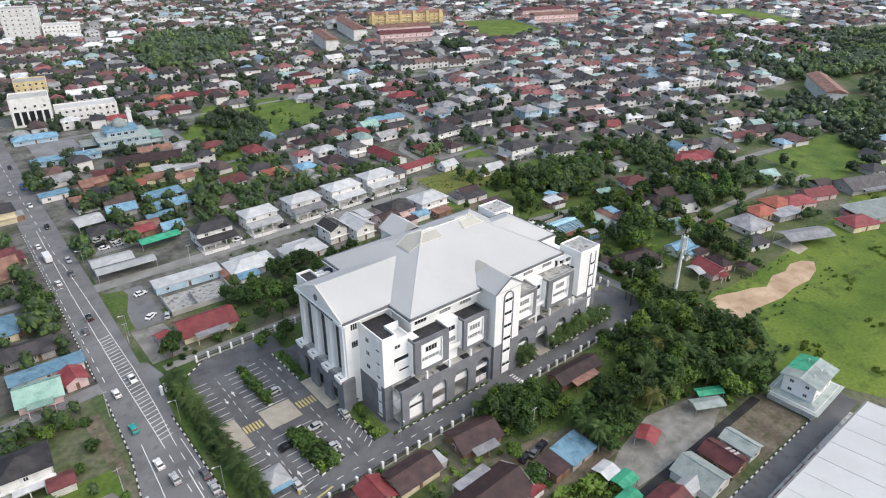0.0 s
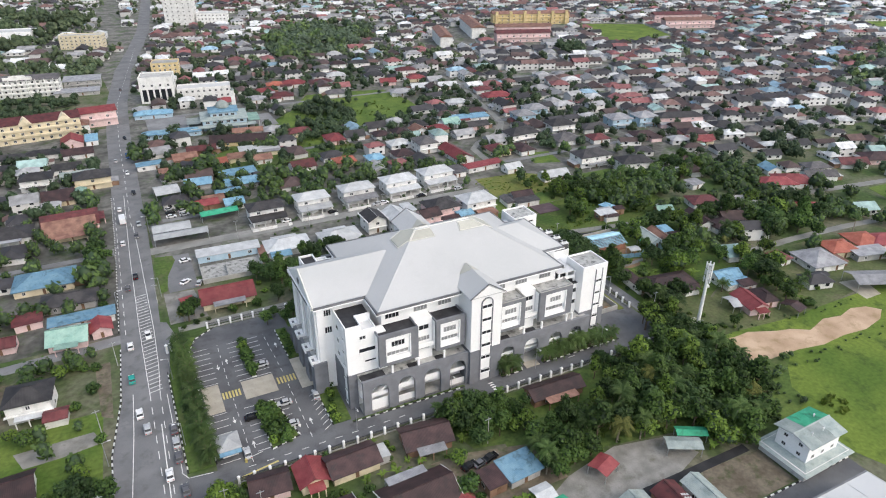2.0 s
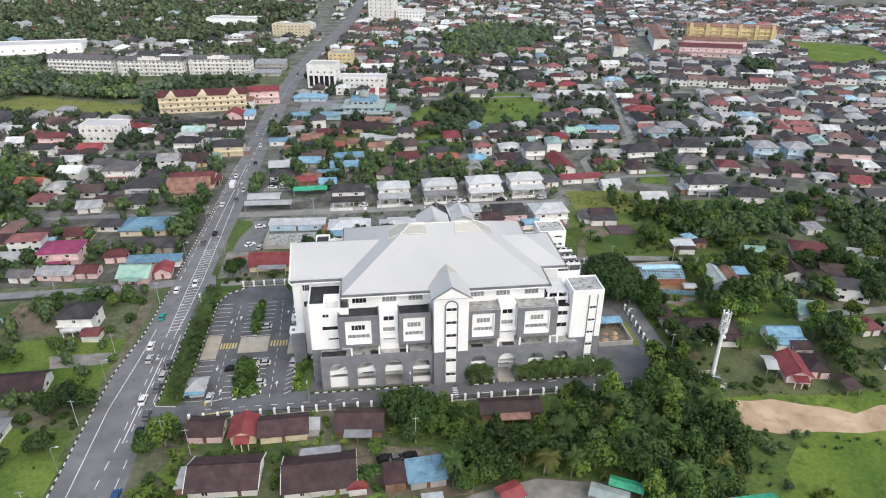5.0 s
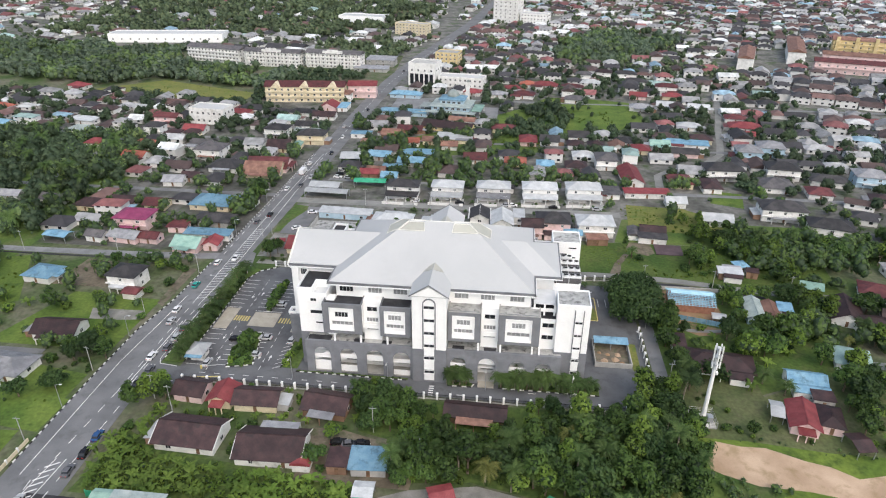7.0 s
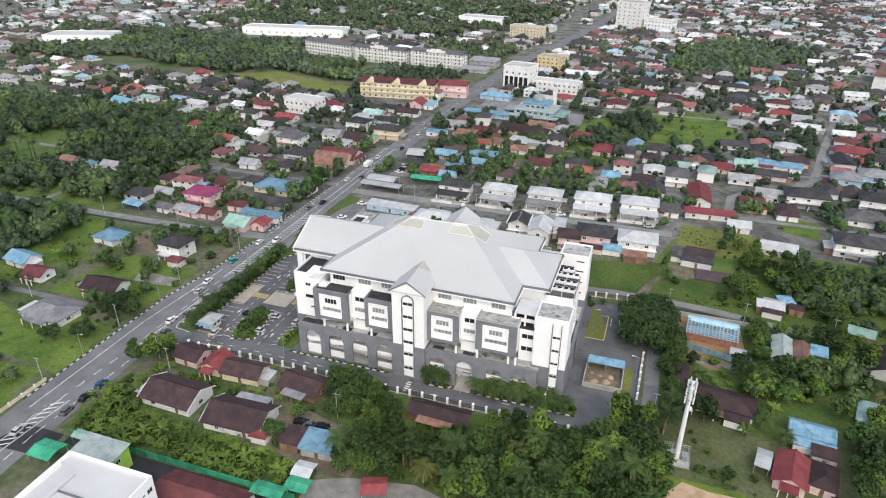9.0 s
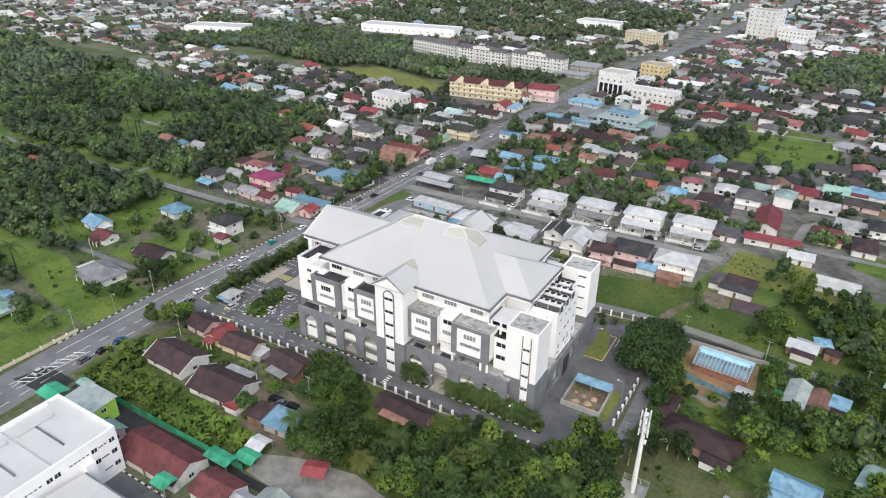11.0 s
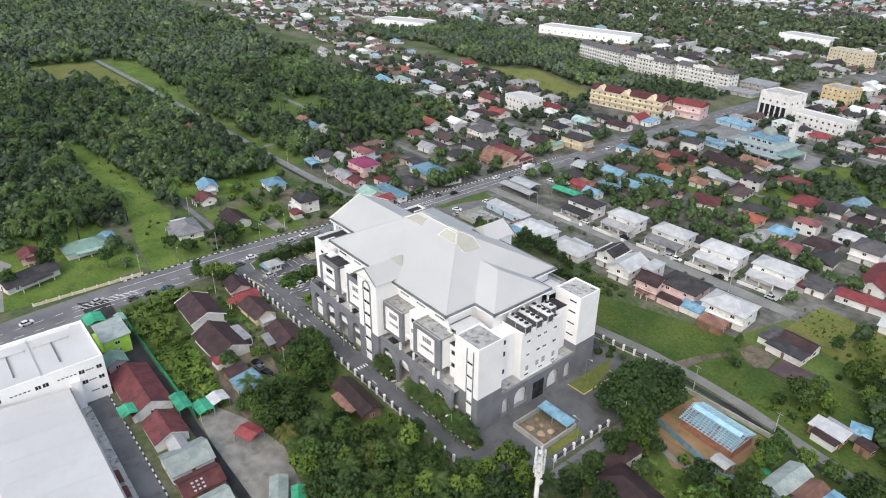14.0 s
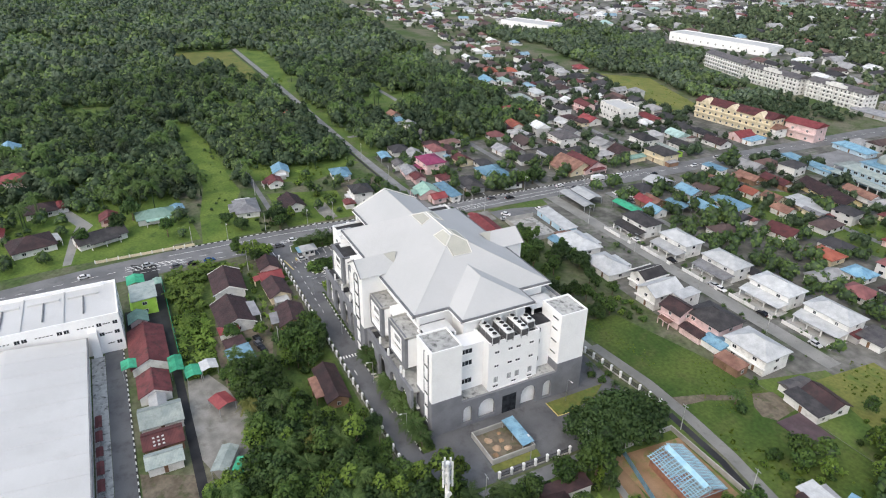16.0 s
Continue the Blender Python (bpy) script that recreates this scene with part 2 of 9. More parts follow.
# ---------------------------------------------------------------- mesh building
class Shape:
    """A list of corners and faces that becomes one mesh."""
    def __init__(self):
        self.v, self.f, self.s = [], [], []

    def add(self, verts, faces, slot=0):
        k = len(self.v)
        self.v += [tuple(p) for p in verts]
        self.f += [tuple(i + k for i in f) for f in faces]
        self.s += [slot] * len(faces)
        return self

    def box(self, x0, x1, y0, y1, z0, z1, slot=0):
        return self.hexa([(x0, y0, z0), (x1, y0, z0), (x1, y1, z0), (x0, y1, z0)], [(x0, y0, z1), (x1, y0, z1), (x1, y1, z1), (x0, y1, z1)], slot)

    def hexa(self, low, high, slot=0):
        n = len(low)
        faces = [tuple(range(n - 1, -1, -1)), tuple(range(n, 2 * n))] + [(i, (i + 1) % n, (i + 1) % n + n, i + n) for i in range(n)]
        return self.add(list(low) + list(high), faces, slot)

    def rod(self, a, b, r0, r1=None, n=6, slot=0):
        a, b = Vector(a), Vector(b)
        q = (b - a).to_track_quat("Z", "Y")
        r1 = r0 if r1 is None else r1
        ring = lambda c, r: [c + q @ Vector((r * math.cos(2 * math.pi * i / n), r * math.sin(2 * math.pi * i / n), 0)) for i in range(n)]
        return self.hexa(ring(a, r0), ring(b, r1), slot)

    def hip(self, x0, x1, y0, y1, z, rise, fascia=0.2, gable=False, slot=0):
        """A closed hip or gable roof with its ridge along the longer side."""
        self.box(x0, x1, y0, y1, z - fascia, z, slot)
        long_x = (x1 - x0) >= (y1 - y0)
        if long_x:
            h = 0 if gable else min((y1 - y0) / 2, (x1 - x0) / 2 - 0.05)
            my = (y0 + y1) / 2
            a, b = (x0 + h, my, z + rise), (x1 - h, my, z + rise)
            faces = [(0, 1, 5, 4), (1, 2, 5), (2, 3, 4, 5), (3, 0, 4)]
        else:
            h = 0 if gable else min((x1 - x0) / 2, (y1 - y0) / 2 - 0.05)
            mx = (x0 + x1) / 2
            a, b = (mx, y0 + h, z + rise), (mx, y1 - h, z + rise)
            faces = [(0, 1, 4), (1, 2, 5, 4), (2, 3, 5), (3, 0, 4, 5)]
        e = 0.003
        return self.add([(x0, y0, z + e), (x1, y0, z + e), (x1, y1, z + e), (x0, y1, z + e), a, b], faces + [(3, 2, 1, 0)], slot)

    def weld(self):
        """Joins corners that coincide and drops the walls between pieces that touch."""
        seen, order, pts = {}, [], []
        for p in self.v:
            k = (round(p[0], 3), round(p[1], 3), round(p[2], 3))
            if k not in seen:
                seen[k] = len(pts)
                pts.append(p)
            order.append(seen[k])
        count, kept = {}, []
        for f, s in zip(self.f, self.s):
            g = []
            for i in f:
                if order[i] not in g:
                    g.append(order[i])
            if len(g) > 2:
                key = tuple(sorted(g))
                count[key] = count.get(key, 0) + 1
                kept.append((tuple(g), s, key))
        kept = [k for k in kept if count[k[2]] == 1]
        self.v, self.f, self.s = pts, [k[0] for k in kept], [k[1] for k in kept]
        return self

    def pane_grid(self, xs, zs, glass, y0, y1, place):
        """A window as one body: a flat front divided by xs and zs, glass(i, j) tells which fields are glazed; sides go back to y1."""
        nx, nz = len(xs), len(zs)
        v = [place(x, y0, z) for z in zs for x in xs]
        f, sl = [], []
        for j in range(nz - 1):
            for i in range(nx - 1):
                a = j * nx + i
                f.append((a, a + 1, a + 1 + nx, a + nx))
                sl.append(1 if glass(i, j) else 0)
        rim = list(range(nx)) + [j * nx + nx - 1 for j in range(1, nz)] + [(nz - 1) * nx + i for i in range(nx - 2, -1, -1)] + [j * nx for j in range(nz - 2, 0, -1)]
        k = len(v)
        flat = [(x, z) for z in zs for x in xs]
        v += [place(flat[r][0], y1, flat[r][1]) for r in rim]
        for i in range(len(rim)):
            j = (i + 1) % len(rim)
            f.append((rim[i], k + i, k + j, rim[j]))
            sl.append(0)
        base = len(self.v)
        self.v += v
        self.f += [tuple(q + base for q in g) for g in f]
        self.s += sl
        return self

    def mesh(self, name):
        if len(self.v) < 4000:
            self.weld()
        me = bpy.data.meshes.new(name)
        me.from_pydata(self.v, [], self.f)
        if any(self.s):
            me.polygons.foreach_set("material_index", self.s)
        me.update()
        return me


def part(name, shape, material, parent=None, label=""):
    me = shape if isinstance(shape, bpy.types.Mesh) else shape.mesh(name)
    if not me.materials:
        for k in (material if isinstance(material, (list, tuple)) else [material]):
            me.materials.append(MAT[k] if isinstance(k, str) else k)
    ob = new(name, me)
    ob.parent = parent
    if label:
        tagged(ob, label)
    return ob


def thing(name, m, label, category, group="", kind=""):
    ob = new(name)
    ob.empty_display_size = 0.5
    ob.matrix_world = m
    return tagged(ob, label, category, group, kind)


def structure(name, shape, material, label="", category=""):
    return tagged(part(name, shape, material), label, category, kind="structure")


def sheet(name, x0, x1, y0, y1, z, material, label="", category="", thick=0.4):
    """A flat patch of ground with its thickness below it."""
    return structure(name, Shape().box(x0, x1, y0, y1, z - thick, z), material, label, category)


def outline(name, pts, z, material, label="", category="", thick=0.4):
    return structure(name, Shape().hexa([(x, y, z - thick) for x, y in pts], [(x, y, z) for x, y in pts]), material, label, category)


def ribbon(name, rows, z, material, label="", category="", thick=0.4, z_drop=0.0):
    """A strip of ground along y; rows of (y, west edge, east edge)."""
    s = Shape()
    for (ya, a0, a1), (yb, b0, b1) in zip(rows, rows[1:]):
        s.hexa([(a0, ya, z - thick), (a1, ya, z - thick), (b1, yb, z - thick), (b0, yb, z - thick)], [(a0, ya, z), (a1, ya, z), (b1, yb, z), (b0, yb, z)])
    return structure(name, s, material, label, category)

# ---------------------------------------------------------------- ground, roads, yards
structure("ground", Shape().box(-3600, 3600, -1500, 3600, -6, -0.02), "ground", "green and brown open ground of the town", "ground")
ROAD = [(-200, 60, 75), (-60, 30, 45), (3, 21, 35.5), (30, 17, 33.2), (60, 14.4, 31.6), (99, 14.2, 30.4), (121, 14.6, 30.2), (142, 17.8, 30.2), (175, 19, 31), (240, 20.6, 33), (300, 21.4, 34), (400, 22.6, 35.5),
        (480, 25, 38.5), (590, 35, 48), (700, 52, 65), (800, 66, 79), (1000, 84, 97), (1300, 110, 123)]


def road_x(y):
    for (ya, a0, a1), (yb, b0, b1) in zip(ROAD, ROAD[1:]):
        if ya <= y <= yb:
            f = (y - ya) / (yb - ya)
            return a0 + f * (b0 - a0), a1 + f * (b1 - a1)
    return ROAD[-1][1:]


ribbon("road", ROAD, 0.05, "asphalt_worn", "worn grey asphalt main road", "road")
outline("road_side_west", [(-430, 167.4), (-290, 169), (-60, 168.8), (-10, 169.6), (20, 171.6), (20, 176.8), (-12, 174), (-60, 172.8), (-290, 173), (-430, 171.4)], 0.035, "asphalt_worn", "narrow grey side lane running west into the wood", "road")
outline("ground_drain_west", [(-430, 165.6), (-290, 167.2), (-60, 167), (-14, 167.6), (-14, 168.8), (-60, 168.2), (-290, 168.4), (-430, 166.8)], 0.03, "asphalt_black", "dark open drain beside the side lane", "drain")
sheet("road_lane_north", 31, 182, 230.5, 236.5, 0.035, "lane", "pale concrete lane between terraces", "road")
outline("road_junction", [(29.5, 148), (34, 152), (45, 154.5), (45, 159), (36, 163), (33, 178), (29.5, 180)], 0.045, "asphalt_worn", "asphalt junction of the side lane", "road")
sheet("road_lane_back", 36, 142, 170.2, 173.4, 0.035, "lane", "pale lane behind the fence", "road")
outline("road_lane_east", [(141, 172), (163, 174.6), (180, 174.5), (195, 173.4), (210, 171), (226, 168.4), (252, 167.4), (330, 158), (330, 162), (252, 171.2), (226, 171.8), (210, 174.4), (195, 176.9), (180, 178), (163, 178.2), (141, 175.6)], 0.04, "lane", "pale concrete lane past the site", "road")
sheet("road_path_west", -195, -8, 105.8, 108.2, 0.03, "asphalt_worn", "narrow pale path between gardens", "road")
for i, (x0, x1, y) in enumerate(((40, 330, 262), (40, 300, 330), (-230, 20, 238), (-240, 20, 322), (45, 520, 430))):
    sheet("road_street_%d" % (i + 1), x0, x1, y - 1.7, y + 1.7, 0.03 + .001 * i, "asphalt_worn", "narrow street between houses", "road")
for i, (x, y0, y1) in enumerate(((-100, 176, 322),)):
    sheet("road_cross_%d" % (i + 1), x - 1.8, x + 1.8, y0, y1, 0.022 + .001 * i, "asphalt_worn", "narrow street between houses", "road")
ribbon("road_winding", [(262, 203, 207), (288, 206, 210), (298, 215, 222), (309, 234, 240), (326, 247, 251.4), (345, 252, 256), (373, 258, 262), (403, 265.6, 269.6), (443, 275, 279), (470, 280, 284)], 0.028, "lane", "pale winding street between houses", "road")
outline("ground_lawn_north", [(231, 269), (244, 266), (240, 248), (226, 253)], 0.023, "grass_lush", "walled green lawn between houses", "ground")
outline("road_lane_far_east", [(330, 158), (352, 154.5), (390, 150), (434, 150), (480, 144.5), (480, 148.5), (434, 154), (390, 154), (352, 159), (330, 162)], 0.041, "lane", "pale concrete lane between fields", "road")
outline("road_lane_gardens", [(238, 127.6), (270, 128), (303, 126.4), (346, 121.6), (346, 125.2), (303, 130), (270, 131.6), (238, 131.4)], 0.037, "lane", "pale lane between the eastern gardens", "road")
outline("ground_meadow_far_east", [(332, 128), (345, 127), (354, 152), (428, 147), (400, 112), (350, 111)], 0.018, "grass_lush", "green meadow beside the far lane", "field")
outline("ground_wood_west", [(-62, -60), (-60, 170), (-62, 300), (-92, 316), (-200, 318), (-295, 332), (-700, 380), (-1300, 420), (-1300, -300), (-200, -300)], 0.008, "grass", "green floor of the wood", "ground")
outline("ground_wood_south", [(103, 67), (126, 70), (146, 66), (160, 54), (176, 62), (184, 88), (180, 104), (176, 117), (174, 98), (92, 97.6), (96, 84), (104, 82)], 0.024, "hedge_ground", "dark green floor of the wood", "ground")
sheet("ground_yards_north", 34, 330, 205, 420, 0.004, "yard", "concrete yards and gardens between the houses", "ground")
sheet("ground_yards_west", -230, 24, 176.6, 420, 0.003, "yard", "concrete yards and gardens between the houses", "ground")
# Concrete yards, a little paler than open ground, partly in place of haze.
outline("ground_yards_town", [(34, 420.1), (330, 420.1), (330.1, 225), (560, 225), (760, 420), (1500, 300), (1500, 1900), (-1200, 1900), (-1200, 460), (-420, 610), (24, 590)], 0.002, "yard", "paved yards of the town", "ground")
outline("ground_gardens_west", [(-140, -120), (20, -120), (13, 0), (8, 74), (-60, 70), (-140, 60)], 0.014, "grass_lush", "green gardens west of the road", "ground")
# site of the large building
outline("pavement_site", [(37, 100), (176, 100), (176, 168), (150, 168), (140, 168.2), (46, 168.2), (40, 164), (37.4, 158)], 0.06, "asphalt", "dark asphalt car park and drive", "pavement")
outline("road_entrance", [(29.4, 96), (40, 97), (40, 104.5), (29, 106)], 0.058, "asphalt", "asphalt entrance to the site", "road")
# open ground
outline("ground_field", [(172, 62), (186, 30), (420, -40), (520, 60), (430, 112), (300, 92), (256, 90), (236, 90), (216, 90), (196, 92), (184, 92), (178, 84)], 0.02, "grass_bright", "bright green overgrown field", "field")
outline("ground_sand", [(184, 86), (184.5, 81), (187, 79.6), (194.5, 76.8), (206, 76.4), (216, 74.6), (226, 75.2), (236, 74.2), (246, 76), (252, 79.4), (249, 83), (243, 84.6), (236, 83), (228.7, 84.4), (219.3, 81.8), (214, 85), (208.6, 86.4), (200, 90), (193.8, 89.8), (188, 91)], 0.05, "sand", "bare orange sand track", "ground")
outline("ground_meadow_east", [(184, 90), (215, 88), (262, 92), (300, 100), (290, 125), (240, 128), (205, 110), (186, 108)], 0.016, "grass_dry", "short grass by the houses", "ground")
outline("ground_gardens_east", [(177, 112), (186, 109), (205, 111), (238, 127), (240, 165), (226, 168), (210, 170.6), (178, 174), (177.6, 140)], 0.017, "grass", "dark lawns and gardens between the eastern houses", "ground")
outline("ground_bare_patch", [(186, 148.6), (188, 144), (195, 139.6), (202, 140.4), (204, 144), (196, 146.4)], 0.029, "earth", "bare orange earth with grass in front of the building plot", "ground")
outline("ground_bare_lot", [(180, 200), (182, 206), (190, 206), (191, 197), (188, 194.6), (184, 196)], 0.031, "dirt", "trodden earth before the dark-roofed house", "ground")
outline("road_footpath_lot", [(171, 178), (175, 178), (176.4, 186), (180.6, 195), (178.6, 195.4), (174, 187)], 0.03, "dirt", "trodden path over the empty lot", "road")
outline("pavement_patio", [(191.4, 196), (202.2, 196), (202.4, 204.6), (191.6, 205)], 0.3, "patio_red", "dull purple-red paved patio", "pavement")
outline("ground_scrub_south", [(176, 56), (188, 59), (189, 65), (196, 72), (201, 75), (192, 79), (184, 81), (176, 76)], 0.027, "grass", "rough dark grass below the scrub", "ground")
outline("ground_shed_yard", [(256, 98), (266, 96), (262, 86), (254, 86)], 0.03, "beige_concrete", "beige yard beside the shed", "ground")
outline("ground_lot", [(128, 175.6), (141, 175.4), (163, 177.8), (180, 177.6), (195, 176.4), (226, 171), (252, 170.8), (254, 196), (250, 204), (226, 206), (176, 205), (172, 204), (130, 192)], 0.022, "grass_lot", "grassy empty lot", "ground")
outline("ground_lot_north", [(176, 205.2), (226, 206.2), (250, 204.2), (258, 229), (206, 229.6), (182, 229)], 0.021, "grass", "overgrown grass behind the gardens", "ground")
outline("ground_lot_far", [(184, 222), (222, 214), (226, 232), (212, 244), (186, 246)], 0.026, "grass_yellow", "yellowing grass lot", "ground")
outline("ground_field_west", [(13, 74), (13.4, 87), (-19, 92), (-39, 99.4), (-64, 98), (-129, 98), (-182, 86), (-148, 80), (-100, 82), (-53, 84), (-16, 77)], 0.034, "grass_lush", "bright green meadow", "field")
outline("ground_meadow_west", [(-120, 108.8), (-50, 108.8), (-36, 134), (-54, 166), (-140, 140)], 0.018, "grass_lush", "grass clearing by the path", "ground")
outline("ground_track_verge", [(-424, 173), (-402, 190), (-350, 194), (-300, 188), (-240, 177), (-240, 173.6), (-290, 173.8)], 0.016, "grass_lush", "yellow-green clearing by the lane", "field")
outline("ground_track_verge_south", [(-430, 108), (-415, 164), (-290, 166), (-276, 160), (-300, 146), (-360, 138), (-330, 118)], 0.016, "grass_yellow", "yellow-green clearing by the lane", "field")
outline("ground_strip_north", [(-190, 426), (-62, 398), (-62, 430), (-150, 462)], 0.02, "grass_yellow", "long yellow-green clearing", "field")
outline("ground_pitch", [(500, 520), (575, 508), (612, 600), (545, 634)], 0.03, "grass_bright", "bright green sports field", "field")
outline("ground_pitch_far", [(840, 380), (875, 360), (935, 480), (860, 506)], 0.03, "grass_bright", "distant bright green sports field", "field")
outline("ground_grass_mid", [(70, 300), (150, 318), (150, 352), (90, 356), (66, 330)], 0.018, "grass", "overgrown green plot", "ground")
outline("ground_grass_mid_far", [(112, 384), (136, 410), (156, 446), (182, 445), (213, 438), (218, 400), (216, 376), (190, 364), (166, 358), (146, 338), (130, 334), (120, 350), (118, 372)], 0.019, "grass_lush", "overgrown green plot", "ground")
outline("ground_grass_side", [(33, 198), (35.5, 199), (36.8, 210), (40.6, 222), (40, 226.5), (33.4, 227.5), (32.8, 213)], 0.055, "grass", "grass island by the road", "ground")
outline("ground_kiosk_lot", [(34, 176), (46, 176), (44, 196), (34, 197)], 0.052, "gravel", "pale gravel lot by the junction", "ground")
sheet("ground_ruin_yard", 48, 70, 198, 212, 0.05, "stained_concrete", "stained concrete yard", "pavement")
sheet("pavement_side", 36, 46, 197.1, 226, 0.05, "asphalt_worn", "grey forecourt", "pavement")
outline("ground_banana", [(33, 56.5), (104, 56), (104, 66), (80, 68), (46, 72), (36, 78)], 0.03, "hedge_ground", "overgrown dark green plot", "ground")
outline("ground_gravel", [(104, 56), (134, 54), (146, 58), (142, 66), (128, 69), (112, 66), (103, 62)], 0.045, "gravel", "grey gravel yard", "ground")
outline("ground_earth_yard", [(84, 66), (112, 66), (114, 78), (92, 84), (84, 84)], 0.04, "dirt", "bare brown yard", "ground")
outline("ground_grass_south", [(104, 86), (138, 86), (138, 98), (104, 98)], 0.03, "grass", "short grass by the fence", "ground")
outline("road_drive_west", [(-48, 19), (-28, 27.5), (-15, 25), (10, 22.6), (10, 25.6), (-15, 29), (-26, 34), (-50, 24)], 0.035, "lane", "pale concrete drive to the gardens", "road")
outline("ground_strip_west", [(-7.6, 132.4), (10.6, 132.6), (12.6, 127.4), (4, 126.2), (-5, 126)], 0.036, "gravel", "pale rubble strip beside the garden", "ground")
outline("ground_verge_path", [(11.4, 163), (15.6, 163), (15.4, 136), (12.6, 138)], 0.037, "dirt", "bare brown verge by the road", "ground")
outline("ground_lawn_west", [(-1, 28), (11, 26.4), (11, 63), (-4, 60)], 0.03, "grass_lush", "mown lawn beside the road", "ground")
outline("ground_garden_west", [(-30, 110), (12, 110), (13, 140), (-20, 142)], 0.03, "grass_lush", "garden grass", "ground")
outline("ground_garden_front", [(-30, 88), (12, 87.4), (12, 98), (-26, 104)], 0.026, "grass_lush", "garden grass", "ground")
outline("ground_bare_west", [(-32, 146), (-10, 146), (-10, 164), (-30, 166)], 0.032, "dirt", "bare brown yard", "ground")
sheet("pavement_black", 38, 158, 52.8, 55.2, 0.06, "asphalt_black", "black wet asphalt strip", "pavement")
sheet("pavement_black_court", 56, 72, 42, 55, 0.055, "asphalt_black", "black asphalt court", "pavement")
sheet("pavement_drive", 70, 178, 35.2, 40.2, 0.06, "asphalt", "asphalt drive beside the warehouse", "pavement")
sheet("pavement_wash", 80, 172, 31.4, 35.1, 0.08, "stained_concrete", "stained concrete strip beside the warehouse", "pavement")
outline("ground_waste", [(136, 41), (160, 41), (160, 52), (142, 53)], 0.05, "dirt", "weedy bare plot", "ground")
outline("ground_build_site", [(182, 147.5), (206, 147), (205, 167), (184, 168)], 0.05, "earth", "sandy building plot", "ground")
outline("road_path_east", [(184, 144.6), (194.5, 143.2), (204, 144), (204.6, 142.4), (194.5, 141.4), (183.4, 142.8)], 0.044, "lane", "pale footpath beside the building plot", "road")
outline("ground_mast_lawn", [(178, 92), (206, 92), (206, 116), (180, 118)], 0.03, "grass_dry", "lawn round the mast", "ground")
outline("ground_black_pond", [(20, 46), (37, 47), (36, 55), (24, 55)], 0.055, "asphalt_black", "black asphalt forecourt", "ground")

sheet("road_lane_fence", 176.9, 181, 108, 147, 0.045, "asphalt_worn", "narrow grey lane beside the fence", "road")
# road markings
paint = Shape()


def stripe(shape, xa, ya, xb, yb, width=0.18, z=0.075):
    d = Vector((xb - xa, yb - ya, 0)).normalized()
    n = Vector((-d.y, d.x, 0)) * width / 2
    a, b = Vector((xa, ya, z)), Vector((xb, yb, z))
    shape.hexa([a - n - Vector((0, 0, .03)), b - n - Vector((0, 0, .03)), b + n - Vector((0, 0, .03)), a + n - Vector((0, 0, .03))], [a - n, b - n, b + n, a + n])


def dashes(shape, xa, ya, xb, yb, on=3.0, off=3.0, width=0.18, z=0.075):
    length = math.hypot(xb - xa, yb - ya)
    s = 0
    while s < length:
        e = min(s + on, length)
        stripe(shape, xa + (xb - xa) * s / length, ya + (yb - ya) * s / length, xa + (xb - xa) * e / length, ya + (yb - ya) * e / length, width, z)
        s += on + off


for a, b in zip(((18.6, 60), (18.2, 96), (18.1, 105), (19.8, 127)), ((18.2, 96), (18.1, 105), (19.8, 127), (20.7, 144))):
    stripe(paint, *a, *b)
for a, b in zip(((24.9, 142), (24.7, 177), (25.2, 235)), ((24.7, 177), (25.2, 235), (26.6, 300))):
    stripe(paint, *a, *b)
for a, b in zip(((27.5, 141), (28.4, 155), (28.9, 176), (28.6, 235)), ((28.4, 155), (28.9, 176), (28.6, 235), (28.2, 262))):
    stripe(paint, *a, *b)
dashes(paint, 24.9, 142, 24.9, 92)
dashes(paint, 27.5, 141, 26.8, 92)
stripe(paint, 26.6, 128, 25.9, 92, .25)
stripe(paint, 29.2, 140, 29.4, 108)
dashes(paint, 24.9, 92, 23.6, 66)
dashes(paint, 28.9, 92, 28.6, 52)
dashes(paint, 28.6, 52, 32, 4)
stripe(paint, 24, 66, 22, 44, .2)
stripe(paint, 26.6, 66, 25.6, 44, .2)
for i in range(9):
    stripe(paint, 22.6 + .05 * i, 46 + i * 2.1, 25.4 + .05 * i, 48 + i * 2.1, .35)
for i in range(30):
    y = 143 + i * 1.95
    stripe(paint, 25.0, y - .4, 28.4, y + .4, .22)
dashes(paint, 20.6, 176, 22.2, 300)
dashes(paint, 27.6, 262, 29, 400, 4, 5)
dashes(paint, 29, 400, 32, 480, 4, 5)
dashes(paint, 32, 480, 58, 700, 4, 6)
dashes(paint, 27.5, 2, 22, 62)
stripe(paint, 29.2, 108, 30.5, 105.5)
stripe(paint, 30.5, 105.5, 36, 104.8)
stripe(paint, 31, 97.6, 38, 98.2)
# car park bays: lines between bays and the lanes' broken lines
for x0, x1, ya, yb in ((38, 42.8, 106.5, 125), (38, 42.8, 138.6, 157), (48.2, 52, 137, 157), (53.6, 57.6, 137, 157), (47.2, 50.6, 107, 124.6), (55.2, 58.4, 109, 124.6)):
    n = int((yb - ya) / 2.5)
    for i in range(n + 1):
        stripe(paint, x0, ya + i * (yb - ya) / n, x1, ya + i * (yb - ya) / n, .14, .085)
dashes(paint, 45.4, 104, 45.4, 130, 1.8, 1.8, .14, .085)
dashes(paint, 45.4, 136, 45.6, 158, 1.8, 1.8, .14, .085)
dashes(paint, 60.8, 106, 60.6, 130, 1.8, 1.8, .14, .085)
